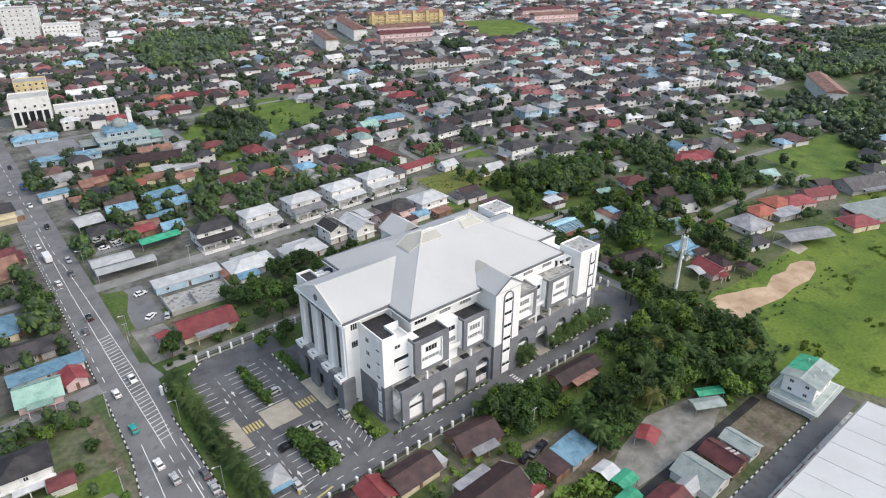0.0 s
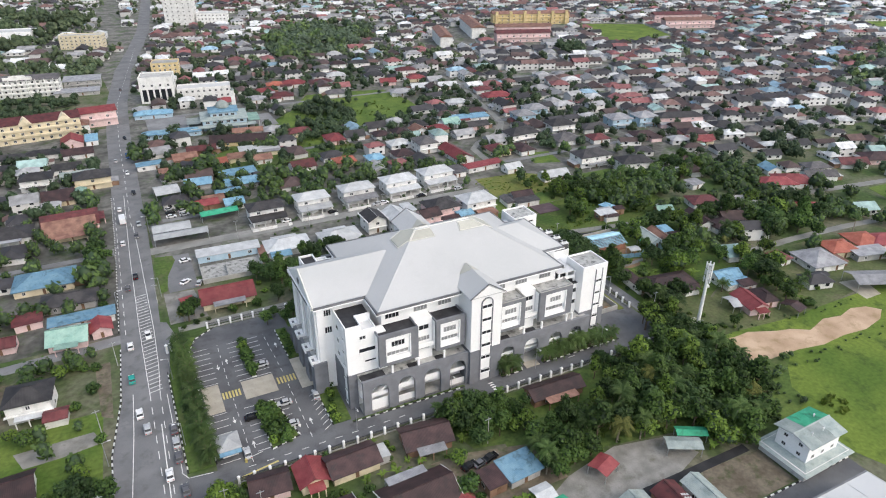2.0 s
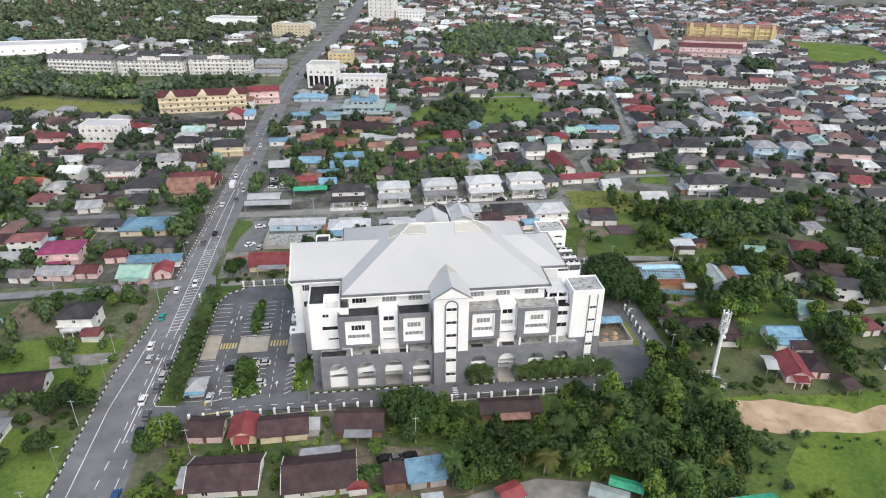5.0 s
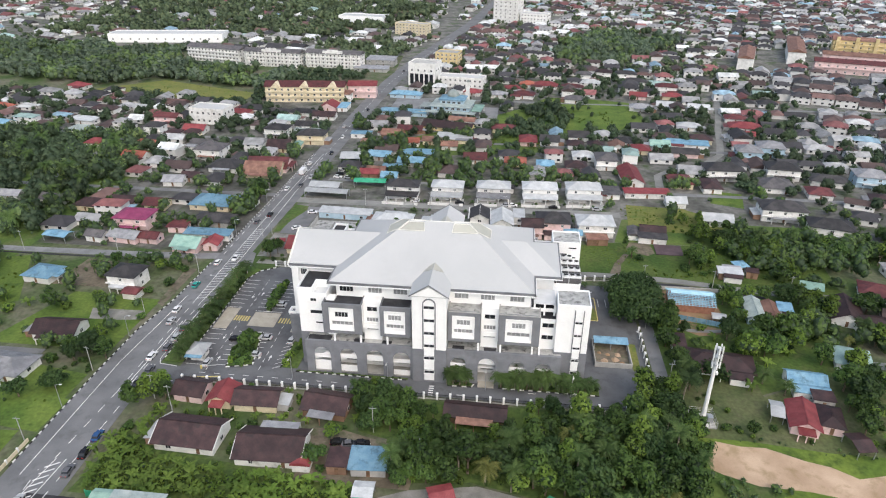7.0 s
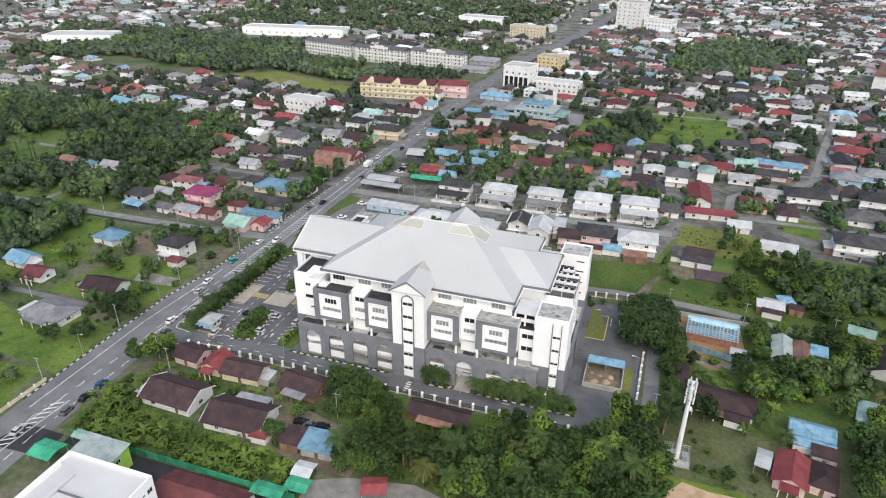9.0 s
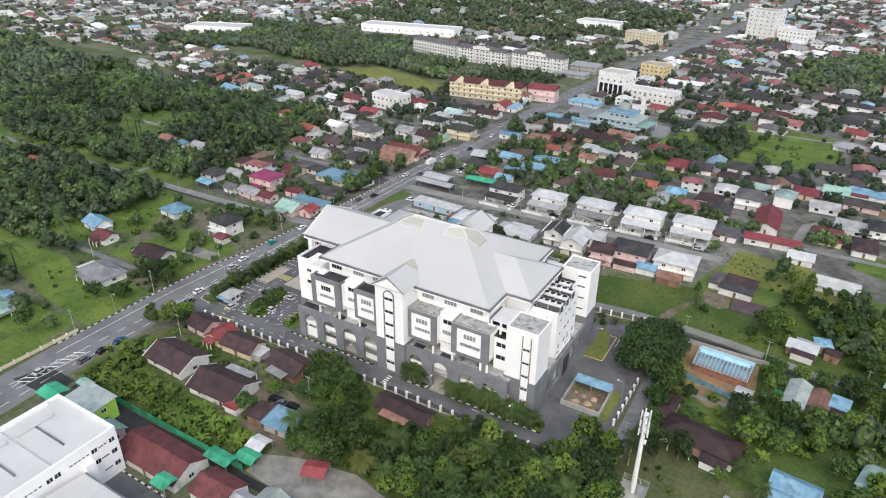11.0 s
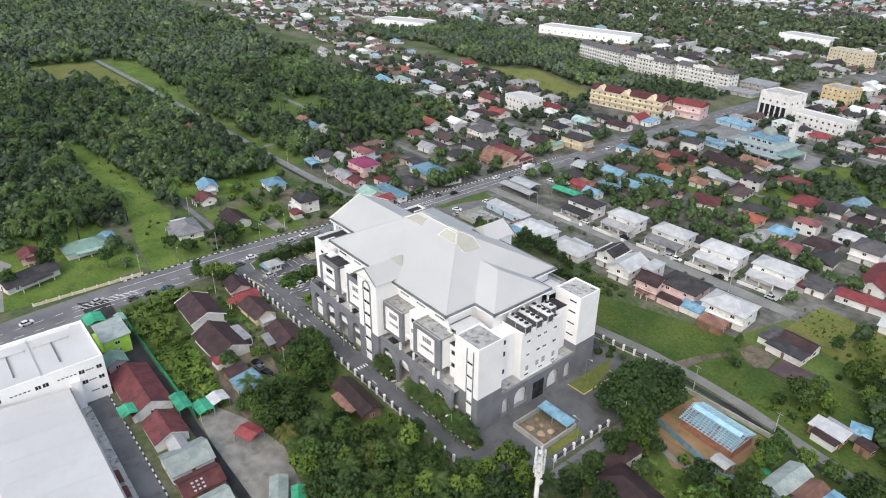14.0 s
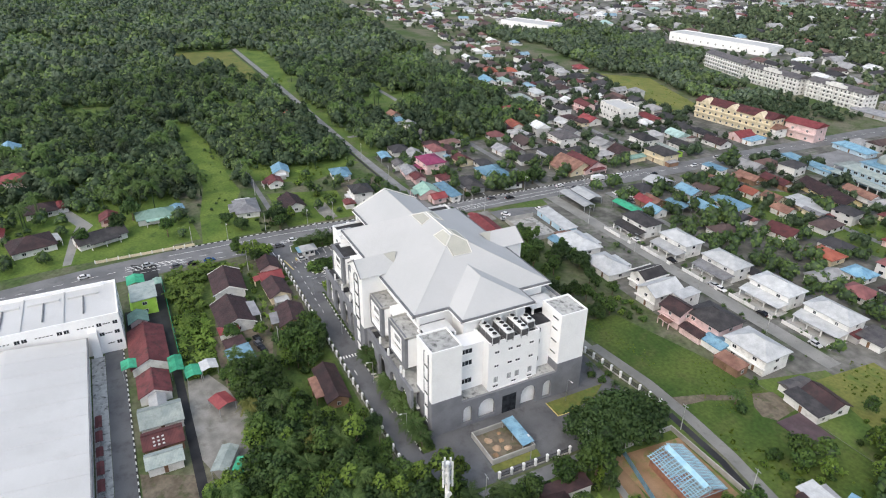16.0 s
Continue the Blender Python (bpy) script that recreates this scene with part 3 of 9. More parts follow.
dashes(paint, 60.6, 136, 59.6, 158, 1.8, 1.8, .14, .085)
for k in range(5):
    # bars across the drive
    stripe(paint, 112, 100.6 + k * .95, 113.4, 100.6 + k * .95, .42, .085)
dashes(paint, 44, 102.8, 86, 102.8, 1.8, 2.6, .14, .085)
for i in range(8):
    stripe(paint, 64.6, 107 + i * 2.1, 66.6, 108.4 + i * 2.1, .14, .085)
for x, y, s in ((46.8, 110, 1), (44, 121, -1), (46.8, 148, 1), (59, 112, -1), (62.2, 112, 1), (62, 150, 1), (44, 146, -1), (120, 101.4, 0), (140, 104.4, 0)):
    if s:
        paint.hexa([(x - .5, y, .06), (x + .5, y, .06), (x + .05, y + s * 1.2, .06), (x - .05, y + s * 1.2, .06)], [(x - .5, y, .085), (x + .5, y, .085), (x + .05, y + s * 1.2, .085), (x - .05, y + s * 1.2, .085)])
        stripe(paint, x, y, x, y - s * 1.4, .2, .085)
    else:
        stripe(paint, x, y, x + 2.4, y, .2, .085)
for x in (164.5, 167.1, 169.7, 172.3):
    stripe(paint, x, 153.5, x, 158.5, .14, .085)
structure("trim_road_paint", paint, "road_paint", "worn white lines painted on asphalt", "road marking")
zebra = Shape()
for x0, x1 in ((42.9, 48.2), (58.2, 63.8)):
    for i in range(6):
        x = x0 + i * (x1 - x0) / 6
        zebra.box(x, x + .5, 130.6, 133.6, .055, .09)
stripe(zebra, 42, 100.2, 51, 101.6, .5, .09)
for a, b in (((157.4, 144.4), (163.4, 144.4)), ((163.4, 144.4), (163.4, 159)), ((163.4, 159), (161, 159))):
    stripe(zebra, *a, *b, .3, .12)
structure("trim_yellow_paint", zebra, "yellow_paint", "faded yellow crossing and edge paint", "road marking")
sheet("pavement_pad_west", 38, 42.6, 125.6, 138, 0.16, "beige_concrete", "beige concrete pad between parking bays", "pavement")
sheet("pavement_pad_middle", 48.6, 57.6, 128, 136.2, 0.16, "beige_concrete", "stained beige concrete pad between parking bays", "pavement")
sheet("pavement_entrance", 63.8, 68.5, 126, 140.6, 0.16, "beige_concrete", "beige paved forecourt of the entrance", "pavement")


def kerb(name, pts, height=0.28, width=0.35, piece=1.2, label="black and white painted kerb stones"):
    """Kerb stones laid end to end, painted black and white by turns."""
    root = tagged(new(name), label, "kerb", kind="structure")
    white, black = Shape(), Shape()
    k = 0
    for (xa, ya), (xb, yb) in zip(pts, pts[1:]):
        n = max(1, int(math.hypot(xb - xa, yb - ya) / piece))
        for i in range(n):
            f, g = (i + .02) / n, (i + .98) / n
            stripe_at = white if k % 2 else black
            a, b = Vector((xa + (xb - xa) * f, ya + (yb - ya) * f, 0)), Vector((xa + (xb - xa) * g, ya + (yb - ya) * g, 0))
            d = (b - a).normalized()
            nn = Vector((-d.y, d.x, 0)) * width / 2
            up = Vector((0, 0, height))
            stripe_at.hexa([a - nn, b - nn, b + nn, a + nn], [a - nn * .8 + up, b - nn * .8 + up, b + nn * .8 + up, a + nn * .8 + up])
            k += 1
    tagged(part("white_stones", white, "road_paint", root), kind="stuff")
    tagged(part("black_stones", black, "kerb_black", root), kind="stuff")


kerb("kerb_west", [(14.3, 62), (14.0, 99), (14.4, 121), (17.5, 142), (18.7, 168)])
kerb("kerb_west_far", [(18.7, 178), (20.4, 240), (21.2, 300)])
kerb("kerb_verge", [(30.6, 107), (30.5, 130), (30.4, 150)])
kerb("kerb_carpark", [(37.2, 107), (37.4, 158), (40, 164), (46, 168)])
kerb("kerb_island_south", [(50.6, 106), (50.6, 124.6), (55.2, 124.6), (58.2, 108), (50.6, 106)])
kerb("kerb_island_north", [(52, 137), (52, 157), (53.5, 157), (53.5, 137), (52, 137)])
kerb("kerb_bed_west", [(67, 107.6), (66.8, 125.8)])
kerb("kerb_bed_north", [(64, 141), (63.6, 158)])
kerb("kerb_bed_south", [(72, 106.4), (105, 106.2)])
kerb("kerb_bed_east", [(117, 105.2), (124, 105.2), (124.6, 106.6)])
kerb("kerb_bed_tower", [(131.5, 105.6), (160, 105.4)])
kerb("kerb_drive", [(70, 40.4), (178, 40.4)])
outline("ground_verge", [(30.8, 107), (37, 107), (37.2, 158), (40, 165), (33, 168), (31, 150)], 0.2, "grass", "planted green verge along the road", "ground")
outline("ground_island_south", [(50.8, 106.3), (57.8, 108.2), (55, 124.4), (50.8, 124.4)], 0.22, "hedge_ground", "planted island of the car park", "ground")
outline("ground_island_north", [(52.1, 137.1), (53.4, 137.1), (53.4, 156.9), (52.1, 156.9)], 0.22, "hedge_ground", "planted island of the car park", "ground")
outline("ground_bed_west", [(67.2, 107.8), (72, 107.8), (72.6, 125.6), (67, 125.6)], 0.22, "hedge_ground", "planted bed along the wall", "ground")
outline("ground_bed_north", [(63.8, 141), (67, 141), (67, 158), (63.8, 158)], 0.22, "hedge_ground", "planted bed along the wall", "ground")
outline("ground_bed_south", [(72, 106.4), (105.4, 106.2), (105.4, 107), (72, 107)], 0.22, "hedge_ground", "planted bed along the wall", "ground")
outline("ground_bed_east", [(117, 105.3), (124, 105.3), (124, 107), (117, 107)], 0.22, "hedge_ground", "planted bed along the wall", "ground")
outline("ground_bed_tower", [(131.6, 105.7), (160, 105.5), (160, 109), (148.6, 109), (148.6, 107), (131.6, 107)], 0.22, "hedge_ground", "planted bed along the wall", "ground")
outline("ground_lawn_east", [(157.6, 144.6), (163.2, 144.6), (163.2, 150), (161, 159), (157.6, 164)], 0.2, "grass_yellow", "dry lawn beside the parking bays", "ground")
outline("ground_lawn_back", [(68, 158), (140, 158), (140, 167.6), (68, 167.6)], 0.16, "grass", "grass strip behind the building", "ground")

# ---------------------------------------------------------------- the large white building
CY = 133.4
block = thing("office_building", pose(0, 0, 0), "large white and grey institutional building with a pale hipped roof", "building")


def bpart(name, shape, material, label=""):
    return part(name, shape, material, block, label)


def arch_wall(name, a0, a1, z1, openings, plane, depth, axis, material="grey_wall"):
    """A wall along x (axis 'x', front at y=plane) or y, with arched openings (centre, width, sill, spring)."""
    s = Shape()

    def col(u0, u1, zl0, zl1, top):
        lo, hi = plane, plane + depth
        if axis == "x":
            s.hexa([(u0, lo, zl0), (u1, lo, zl1), (u1, hi, zl1), (u0, hi, zl0)], [(u0, lo, top), (u1, lo, top), (u1, hi, top), (u0, hi, top)])
        else:
            s.hexa([(lo, u0, zl0), (hi, u0, zl0), (hi, u1, zl1), (lo, u1, zl1)], [(lo, u0, top), (hi, u0, top), (hi, u1, top), (lo, u1, top)])
    at = a0
    for c, wd, sill, spring in openings:
        col(at, c - wd / 2, 0, 0, z1)
        n = 10
        for i in range(n):
            u, v = -1 + 2 * i / n, -1 + 2 * (i + 1) / n
            f = lambda q: spring + (wd / 2) * .95 * math.sqrt(max(0, 1 - q * q))
            col(c + u * wd / 2, c + v * wd / 2, f(u), f(v), z1)
        if sill > 0:
            col(c - wd / 2, c + wd / 2, 0, 0, sill)
        at = c + wd / 2
    col(at, a1, 0, 0, z1)
    return bpart(name, s, material)


def window(x0, x1, z0, z1, plane, axis="x", side=-1, name="window", bars=2, glass="glass_dark"):
    """A glazed window set a little proud of its wall: frame, panes and sill. axis: the wall runs along x or y; side: which way it faces."""
    s = Shape()
    f = .12
    xs = [x0]
    for i in range(bars):
        a, c = x0 + (x1 - x0) * i / bars, x0 + (x1 - x0) * (i + 1) / bars
        xs += [a + f * (1 if i == 0 else .5), c - f * (1 if i == bars - 1 else .5)]
    xs.append(x1)
    place = (lambda u, d, z: (u, d, z)) if axis == "x" else (lambda u, d, z: (d, u, z))
    s.pane_grid(xs, [z0, z0 + f, z1 - f, z1], lambda i, j: i % 2 == 1 and j == 1, plane + side * .1, plane - side * .02, place)
    ob = bpart(name, s, ["steel_white", glass])
    sill = Shape()
    d0, d1 = sorted((plane + side * .003, plane + side * .22))
    if axis == "x":
        sill.box(x0 - .1, x1 + .1, d0, d1, z0 - .16, z0 - .004)
    else:
        sill.box(d0, d1, x0 - .1, x1 + .1, z0 - .16, z0 - .004)
    part("sill", sill, "white_wall", ob)
    return ob


# main body and roofs
s = Shape().box(84, 139.4, 114, 152.8, 0, 27.7)
bpart("body", s, "white_wall")
bpart("west_wing_wall", Shape().box(70.4, 84, 122.6, 144.2, 0, 27.7), "white_wall")
bpart("east_wing_wall", Shape().box(139.4, 146, 123.8, 143, 0, 27.6), "white_wall")
eave = 28.0
roof = Shape()
x0, x1, y0, y1, zr = 82.4, 140.2, 112.2, 154.6, 38.7
roof.add([(x0, y0, eave), (x1, y0, eave), (x1, y1, eave), (x0, y1, eave), (102.8, CY, zr), (120.2, CY, zr)], [(0, 1, 5, 4), (1, 2, 5), (2, 3, 4, 5), (3, 0, 4), (3, 2, 1, 0)])
main_roof = bpart("main_roof", roof, "white_roof", "pale white-grey hipped metal roof")
w = Shape()
yw0, yw1 = 121.4, 145.4
w.add([(68, yw0, eave + .2), (68, yw1, eave + .2), (68, CY, 33.9), (97, yw0, eave + .2), (97, yw1, eave + .2), (97, CY, 33.9)], [(0, 2, 1), (3, 4, 5), (0, 3, 5, 2), (2, 5, 4, 1), (0, 1, 4, 3)])
bpart("west_roof", w, "white_roof", "pale gabled metal roof")
e = Shape()
e.add([(147.7, 122.5, eave + .1), (147.7, 144.4, eave + .1), (125, 144.4, eave + .1), (125, 122.5, eave + .1), (137.6, CY, 33.4), (125, CY, 33.4)], [(0, 1, 4), (0, 4, 5, 3), (1, 2, 5, 4), (3, 2, 1, 0), (2, 3, 5)])
bpart("east_roof", e, "white_roof", "pale hipped metal roof")


def band(pts, z0, z1, out=0.35):
    s = Shape()
    for (xa, ya), (xb, yb) in zip(pts, pts[1:]):
        d = Vector((xb - xa, yb - ya, 0)).normalized()
        n = Vector((-d.y, d.x, 0)) * out / 2
        a, b = Vector((xa, ya, 0)) - d * out * .49, Vector((xb, yb, 0)) + d * out * .49
        z = Vector((0, 0, 1))
        s.hexa([a - n + z * z0, b - n + z * z0, b + n + z * z0, a + n + z * z0], [a - n + z * z1, b - n + z * z1, b + n + z * z1, a + n + z * z1])
    return s


ring = [(68.2, 121.2), (82.2, 121.2), (82.2, 112), (106.4, 112)]
ring2 = [(116.8, 112), (140.4, 112), (140.4, 122.3), (147.9, 122.3), (147.9, 144.6), (140.4, 144.6), (140.4, 154.8), (116.6, 154.8)]
ring3 = [(106.2, 154.8), (82.2, 154.8), (82.2, 145.6), (68.2, 145.6)]
for q in (ring, ring2, ring3):
    bpart("gutter", band(q, 27.5, 28.12, .4), "gutter", "grey box gutter along the eaves")
    bpart("soffit", band(q, 27.25, 27.48, .9), "white_wall")


def on_roof(x, y):
    """Height of the main hip roof."""
    k = (zr - eave)
    return eave + k * max(0, min(min(y - y0, y1 - y) / (CY - y0), (x - x0) / (102.8 - x0), (x1 - x) / (x1 - 120.2)))


def hip_cap(a, b, wd=.5, high=.05):
    s = Shape()
    a, b = Vector(a), Vector(b)
    d = (b - a).normalized()
    n = d.cross(Vector((0, 0, 1))).normalized() * wd / 2
    up = Vector((0, 0, high))
    s.hexa([a - n - up, b - n - up, b + n - up, a + n - up], [a - n * .4 + up, b - n * .4 + up, b + n * .4 + up, a + n * .4 + up])
    return s


for c in ((x0, y0), (x0, y1)):
    bpart("hip_cap", hip_cap((102.8, CY, zr), (*c, eave)), "white_roof")
for c in ((x1, y0), (x1, y1)):
    bpart("hip_cap", hip_cap((120.2, CY, zr), (*c, eave)), "white_roof")
bpart("ridge_cap", hip_cap((102.8, CY, zr), (120.2, CY, zr)), "ridge_white")
bpart("ridge_cap", hip_cap((68, CY, 33.9), (93, CY, 33.9)), "white_roof")
bpart("ridge_cap", hip_cap((137.6, CY, 33.4), (130, CY, 33.4)), "white_roof")
# translucent raised panels round the two ends of the ridge
for sx, xr in ((1, 102.8), (-1, 120.2)):
    P = lambda x, y, l: (x, y, on_roof(x, y) + l)
    rims = Shape()
    out = -sx
    end = [(xr + out * .5, CY - .5), (xr + out * 3.2, CY - 3.3), (xr + out * 6.8, CY - 3.0), (xr + out * 6.8, CY + 3.0), (xr + out * 3.2, CY + 3.3), (xr + out * .5, CY + .5)]
    faces = [end]
    for s2 in (-1, 1):
        faces.append([(xr + out * .4, CY + s2 * .8), (xr - out * 4.2, CY + s2 * .8), (xr - out * 4.6, CY + s2 * 3.7), (xr + out * 3.2, CY + s2 * 3.7)])
    for face in faces:
        c = (sum(p[0] for p in face) / len(face), sum(p[1] for p in face) / len(face))
        ins = [(c[0] + (p[0] - c[0]) * .93, c[1] + (p[1] - c[1]) * .93) for p in face]
        one = Shape().hexa([P(*p, -.3) for p in ins], [P(*p, .22) for p in ins])
        bpart("roof_light", one, "ivory_panel", "ivory translucent roof panel")
        for p, q in zip(face, face[1:] + face[:1]):
            rims.rod(P(*p, .2), P(*q, .2), .12, n=4)
    bpart("roof_light_frame", rims, "ridge_white")

# south and north gabled stair towers
for sgn in (1, -1):
    def Y(y):
        return y if sgn > 0 else 2 * CY - y
    yf = 106.4
    lo, hi = sorted((Y(yf), Y(114.4)))
    bpart("stair_tower_wall", Shape().box(107, 116.5, lo, hi, 11.3, 28.7), "white_wall")
    bpart("stair_tower_base", Shape().box(106.9, 116.6, lo - .08, hi + .08, 0, 11.3), "grey_wall")
    t = Shape()
    ya, yb, yr = Y(yf - .5), Y(114.4), Y(119.4)
    t.add([(106.3, ya, 28.7), (117.2, ya, 28.7), (111.75, ya, 32.3), (106.3, Y(115), 28.7), (117.2, Y(115), 28.7), (111.75, yr, 32.3)], [(0, 1, 2), (0, 2, 5, 3), (1, 4, 5, 2), (0, 3, 4, 1), (3, 5, 4)])
    bpart("stair_tower_roof", t, "white_roof")
    for sx in (-1, 1):
        q = [(111.75 + sx * .15, Y(119.0), 32.24), (111.75 + sx * .15, Y(115.2), 32.24), (111.75 + sx * 3.3, Y(117.2), 30.15)]
        bpart("roof_light", Shape().hexa([(a, b, c - .1) for a, b, c in q], [(a, b, c + .08) for a, b, c in q]), "ivory_panel", "ivory translucent roof panel")
    g = Shape().add([(107, Y(yf - .52), 28.9), (116.5, Y(yf - .52), 28.9), (111.75, Y(yf - .52), 31.8), (107, Y(yf), 28.9), (116.5, Y(yf), 28.9), (111.75, Y(yf), 31.8)], [(0, 1, 2), (3, 5, 4), (0, 3, 4, 1), (1, 4, 5, 2), (2, 5, 3, 0)])
    bpart("pediment", g, "white_wall")
    for xa, xb in ((106.2, 111.75), (117.3, 111.75)):
        bpart("barge_board", hip_cap((xa, Y(yf - .6), 28.75), (xb, Y(yf - .6), 32.45), .3, .14), "gutter")
    # arched window strip: frame, white spandrel panels, dark glass bands
    fr = Shape()
    o = Y(yf - .14)
    l2, h2 = sorted((Y(yf - .28), Y(yf + .1)))
    for u0, u1 in ((109.9, 110.2), (113.3, 113.6)):
        fr.box(u0, u1, l2, h2, .6, 26.2)
    for i in range(10):
        a0, a1 = math.pi * i / 10, math.pi * (i + 1) / 10
        pts = [(111.75 + 1.85 * math.cos(a), 26.2 + 1.85 * math.sin(a)) for a in (a0, a1)] + [(111.75 + 1.55 * math.cos(a), 26.2 + 1.55 * math.sin(a)) for a in (a1, a0)]
        fr.hexa([(x, l2, z) for x, z in pts], [(x, h2, z) for x, z in pts])
    bpart("window_frame", fr, "grey_wall")
    for k, z in enumerate((3.7, 8.5, 12.7, 16.9, 21.1, 25.3)):
        window(110.25, 113.25, z - .55, z + .5, Y(yf - .1), "x", -sgn)
    for z0, z1 in ((.7, 2.9), (4.4, 7.7), (9.2, 11.9), (13.4, 16.1), (17.6, 20.3), (21.8, 24.5)):
        lo3, hi3 = sorted((Y(yf - .14), Y(yf + .05)))
        bpart("spandrel_panel", Shape().box(110.3, 113.2, lo3, hi3, z0, z1), "white_wall")

# south front: arcaded grey base with terrace, projecting boxes above; the north front repeats it
for sgn in (1, -1):
    def Y(y):
        return y if sgn > 0 else 2 * CY - y

    def ybox(s, u0, u1, ya, yb, za, zb):
        return s.box(u0, u1, *sorted((Y(ya), Y(yb))), za, zb)
    pl = 107.2 if sgn > 0 else 2 * CY - 107.2 - .8
    arch_wall("arcade_wall", 75.6, 106.9, 11.1, [(80.3, 5, 0, 6.6), (88, 5, 0, 6.6), (95.8, 5, 0, 6.6), (103.6, 5, 0, 6.6)], pl, .8, "x")
    arch_wall("arcade_wall", 116.6, 148.6, 11.1, [(119.9, 4.6, 3, 6.4), (128, 5, 0, 6.6), (136.6, 4.6, 3, 6.4), (143.8, 4.6, 3, 6.4)], pl, .8, "x")
    for u0, u1 in ((75.6, 106.9), (116.6, 148.6)):
        bpart("terrace_slab", ybox(Shape(), u0 + .02, u1 - .02, 108.02, 114, 9.9, 10.3), "stained_concrete")
        bpart("arcade_back_wall", ybox(Shape(), u0 + .02, u1 - .02, 112.2, 113.98, 0, 9.88), "white_wall")
        bpart("arcade_floor", ybox(Shape(), u0 + .02, u1 - .02, 108.02, 112.18, .02, .3), "concrete")
        bpart("balcony_slab", ybox(Shape(), u0 + .02, u1 - .02, 109.0, 112.18, 4.3, 4.6), "white_wall")
    for xc, z0, z1 in ((80.3, .31, 3.6), (80.3, 4.6, 6.0), (88, .31, 2.4), (88, 4.9, 6.4), (95.8, 4.6, 6.6), (103.6, .31, 2.0), (103.6, 4.6, 5.8), (119.9, 4.6, 6.0), (128, 6.2, 8.6), (136.6, 4.6, 5.8), (143.8, 4.6, 5.8)):
        bpart("balcony_parapet", ybox(Shape(), xc - 2.6, xc + 2.6, 108.25, 108.45, z0, z1), "white_wall")
    for xc in (80.3, 88):
        lo8, hi8 = sorted((Y(108.5), Y(109.3)))
        bpart("stair_flight", Shape().hexa([(xc - 2.4, lo8, 3.7), (xc + 2.4, lo8, 6.6), (xc + 2.4, hi8, 6.6), (xc - 2.4, hi8, 3.7)], [(xc - 2.4, lo8, 4.5), (xc + 2.4, lo8, 7.4), (xc + 2.4, hi8, 7.4), (xc - 2.4, hi8, 4.5)]), "white_wall")
    bpart("terrace_mat", ybox(Shape(), 75.8, 82.6, 108.2, 111.3, 10.304, 10.4), "dark_roof", "blackened waterproof sheet")
    for u0, u1 in ((89.4, 92.4), (97.6, 100.4), (118, 121.4), (127, 130.4)):
        bpart("terrace_mat", ybox(Shape(), u0, u1, 108.2, 110.6, 10.304, 10.36), "dark_roof", "blackened waterproof sheet")
    for xc in (80.3, 88, 95.8, 103.6, 119.9, 128, 136.6, 143.8):
        window(xc - 1.9, xc + 1.9, 6.1, 7.6, Y(112.2), "x", -sgn)
        window(xc - 1.9, xc + 1.9, 1.4, 3.2, Y(112.2), "x", -sgn, glass="glass_grey")
    for xc in (119.9, 136.6, 143.8):
        bpart("infill_panel", ybox(Shape(), xc - 2.25, xc + 2.25, 107.5, 107.7, .6, 4.4), "white_wall")
    bpart("entrance_ramp", ybox(Shape(), 125.7, 130.3, 105.4, 108, .02, .35), "beige_concrete")
    # west end of the base
    for u0, u1, dark in ((81, 92.2, 1), (97.5, 106.3, 1), (116.7, 125.8, 0), (130.8, 142.2, 0)):
        bpart("bay_body", ybox(Shape(), u0 + .05, u1 - .05, 109.4, 114, 13.4, 22.4), "white_wall")
        fr = Shape()
        i0, i1 = u0 + 1.9, u1 - (2.2 if u1 - u0 > 10 else 1.6)
        if u1 - u0 < 10:
            i0 = u0 + 1.2
        for a, b, za, zb in ((u0, i0, 13.3, 22.9), (i1, u1, 13.3, 22.9), (i0, i1, 13.3, 14.3), (i0, i1, 21.8, 22.9)):
            ybox(fr, a, b, 108.5, 109.4, za, zb)
        bpart("bay_frame", fr, "grey_wall", "dark grey projecting bay frame")
        trim_s = Shape()
        for a, b, za, zb in ((i0, i0 + .25, 14.3, 21.8), (i1 - .25, i1, 14.3, 21.8), (i0, i1, 14.3, 14.6), (i0, i1, 21.5, 21.8)):
            ybox(trim_s, a + .003, b - .003, 108.4, 109.38, za + .003, zb - .003)
        bpart("bay_trim", trim_s, "white_wall")
        pan = Shape()
        ybox(pan, i0 + .26, i1 - .26, 108.9, 109.38, 17.2, 21.49)
        bpart("bay_panel", pan, "white_wall")
        bpart("balcony_parapet", ybox(Shape(), i0 + .26, i1 - .26, 108.8, 109.0, 14.61, 15.7), "white_wall")
        mid = (i0 + i1) / 2
        window(mid - 1.9, mid + 1.9, 18.7, 20.4, Y(108.9), "x", -sgn, bars=4, glass="glass_dark" if u0 < 90 else "glass_grey")
        window(i0 + .5, i1 - .5, 15.8, 17.1, Y(109.4), "x", -sgn, bars=5, glass="glass_grey")
        bpart("bay_roof", ybox(Shape(), u0 + .3, u1 - .3, 108.8, 113.98, 22.42, 22.6), "dark_roof" if dark else "stained_concrete")
        pp = Shape()
        for a, b, ya, yb in ((u0, u1, 108.502, 108.8), (u0, u0 + .3, 108.8, 113.9), (u1 - .3, u1, 108.8, 113.9)):
            ybox(pp, a, b, ya, yb, 22.42 if ya > 108.6 else 22.902, 23.1)
        bpart("bay_parapet", pp, "grey_wall" if dark else "concrete")
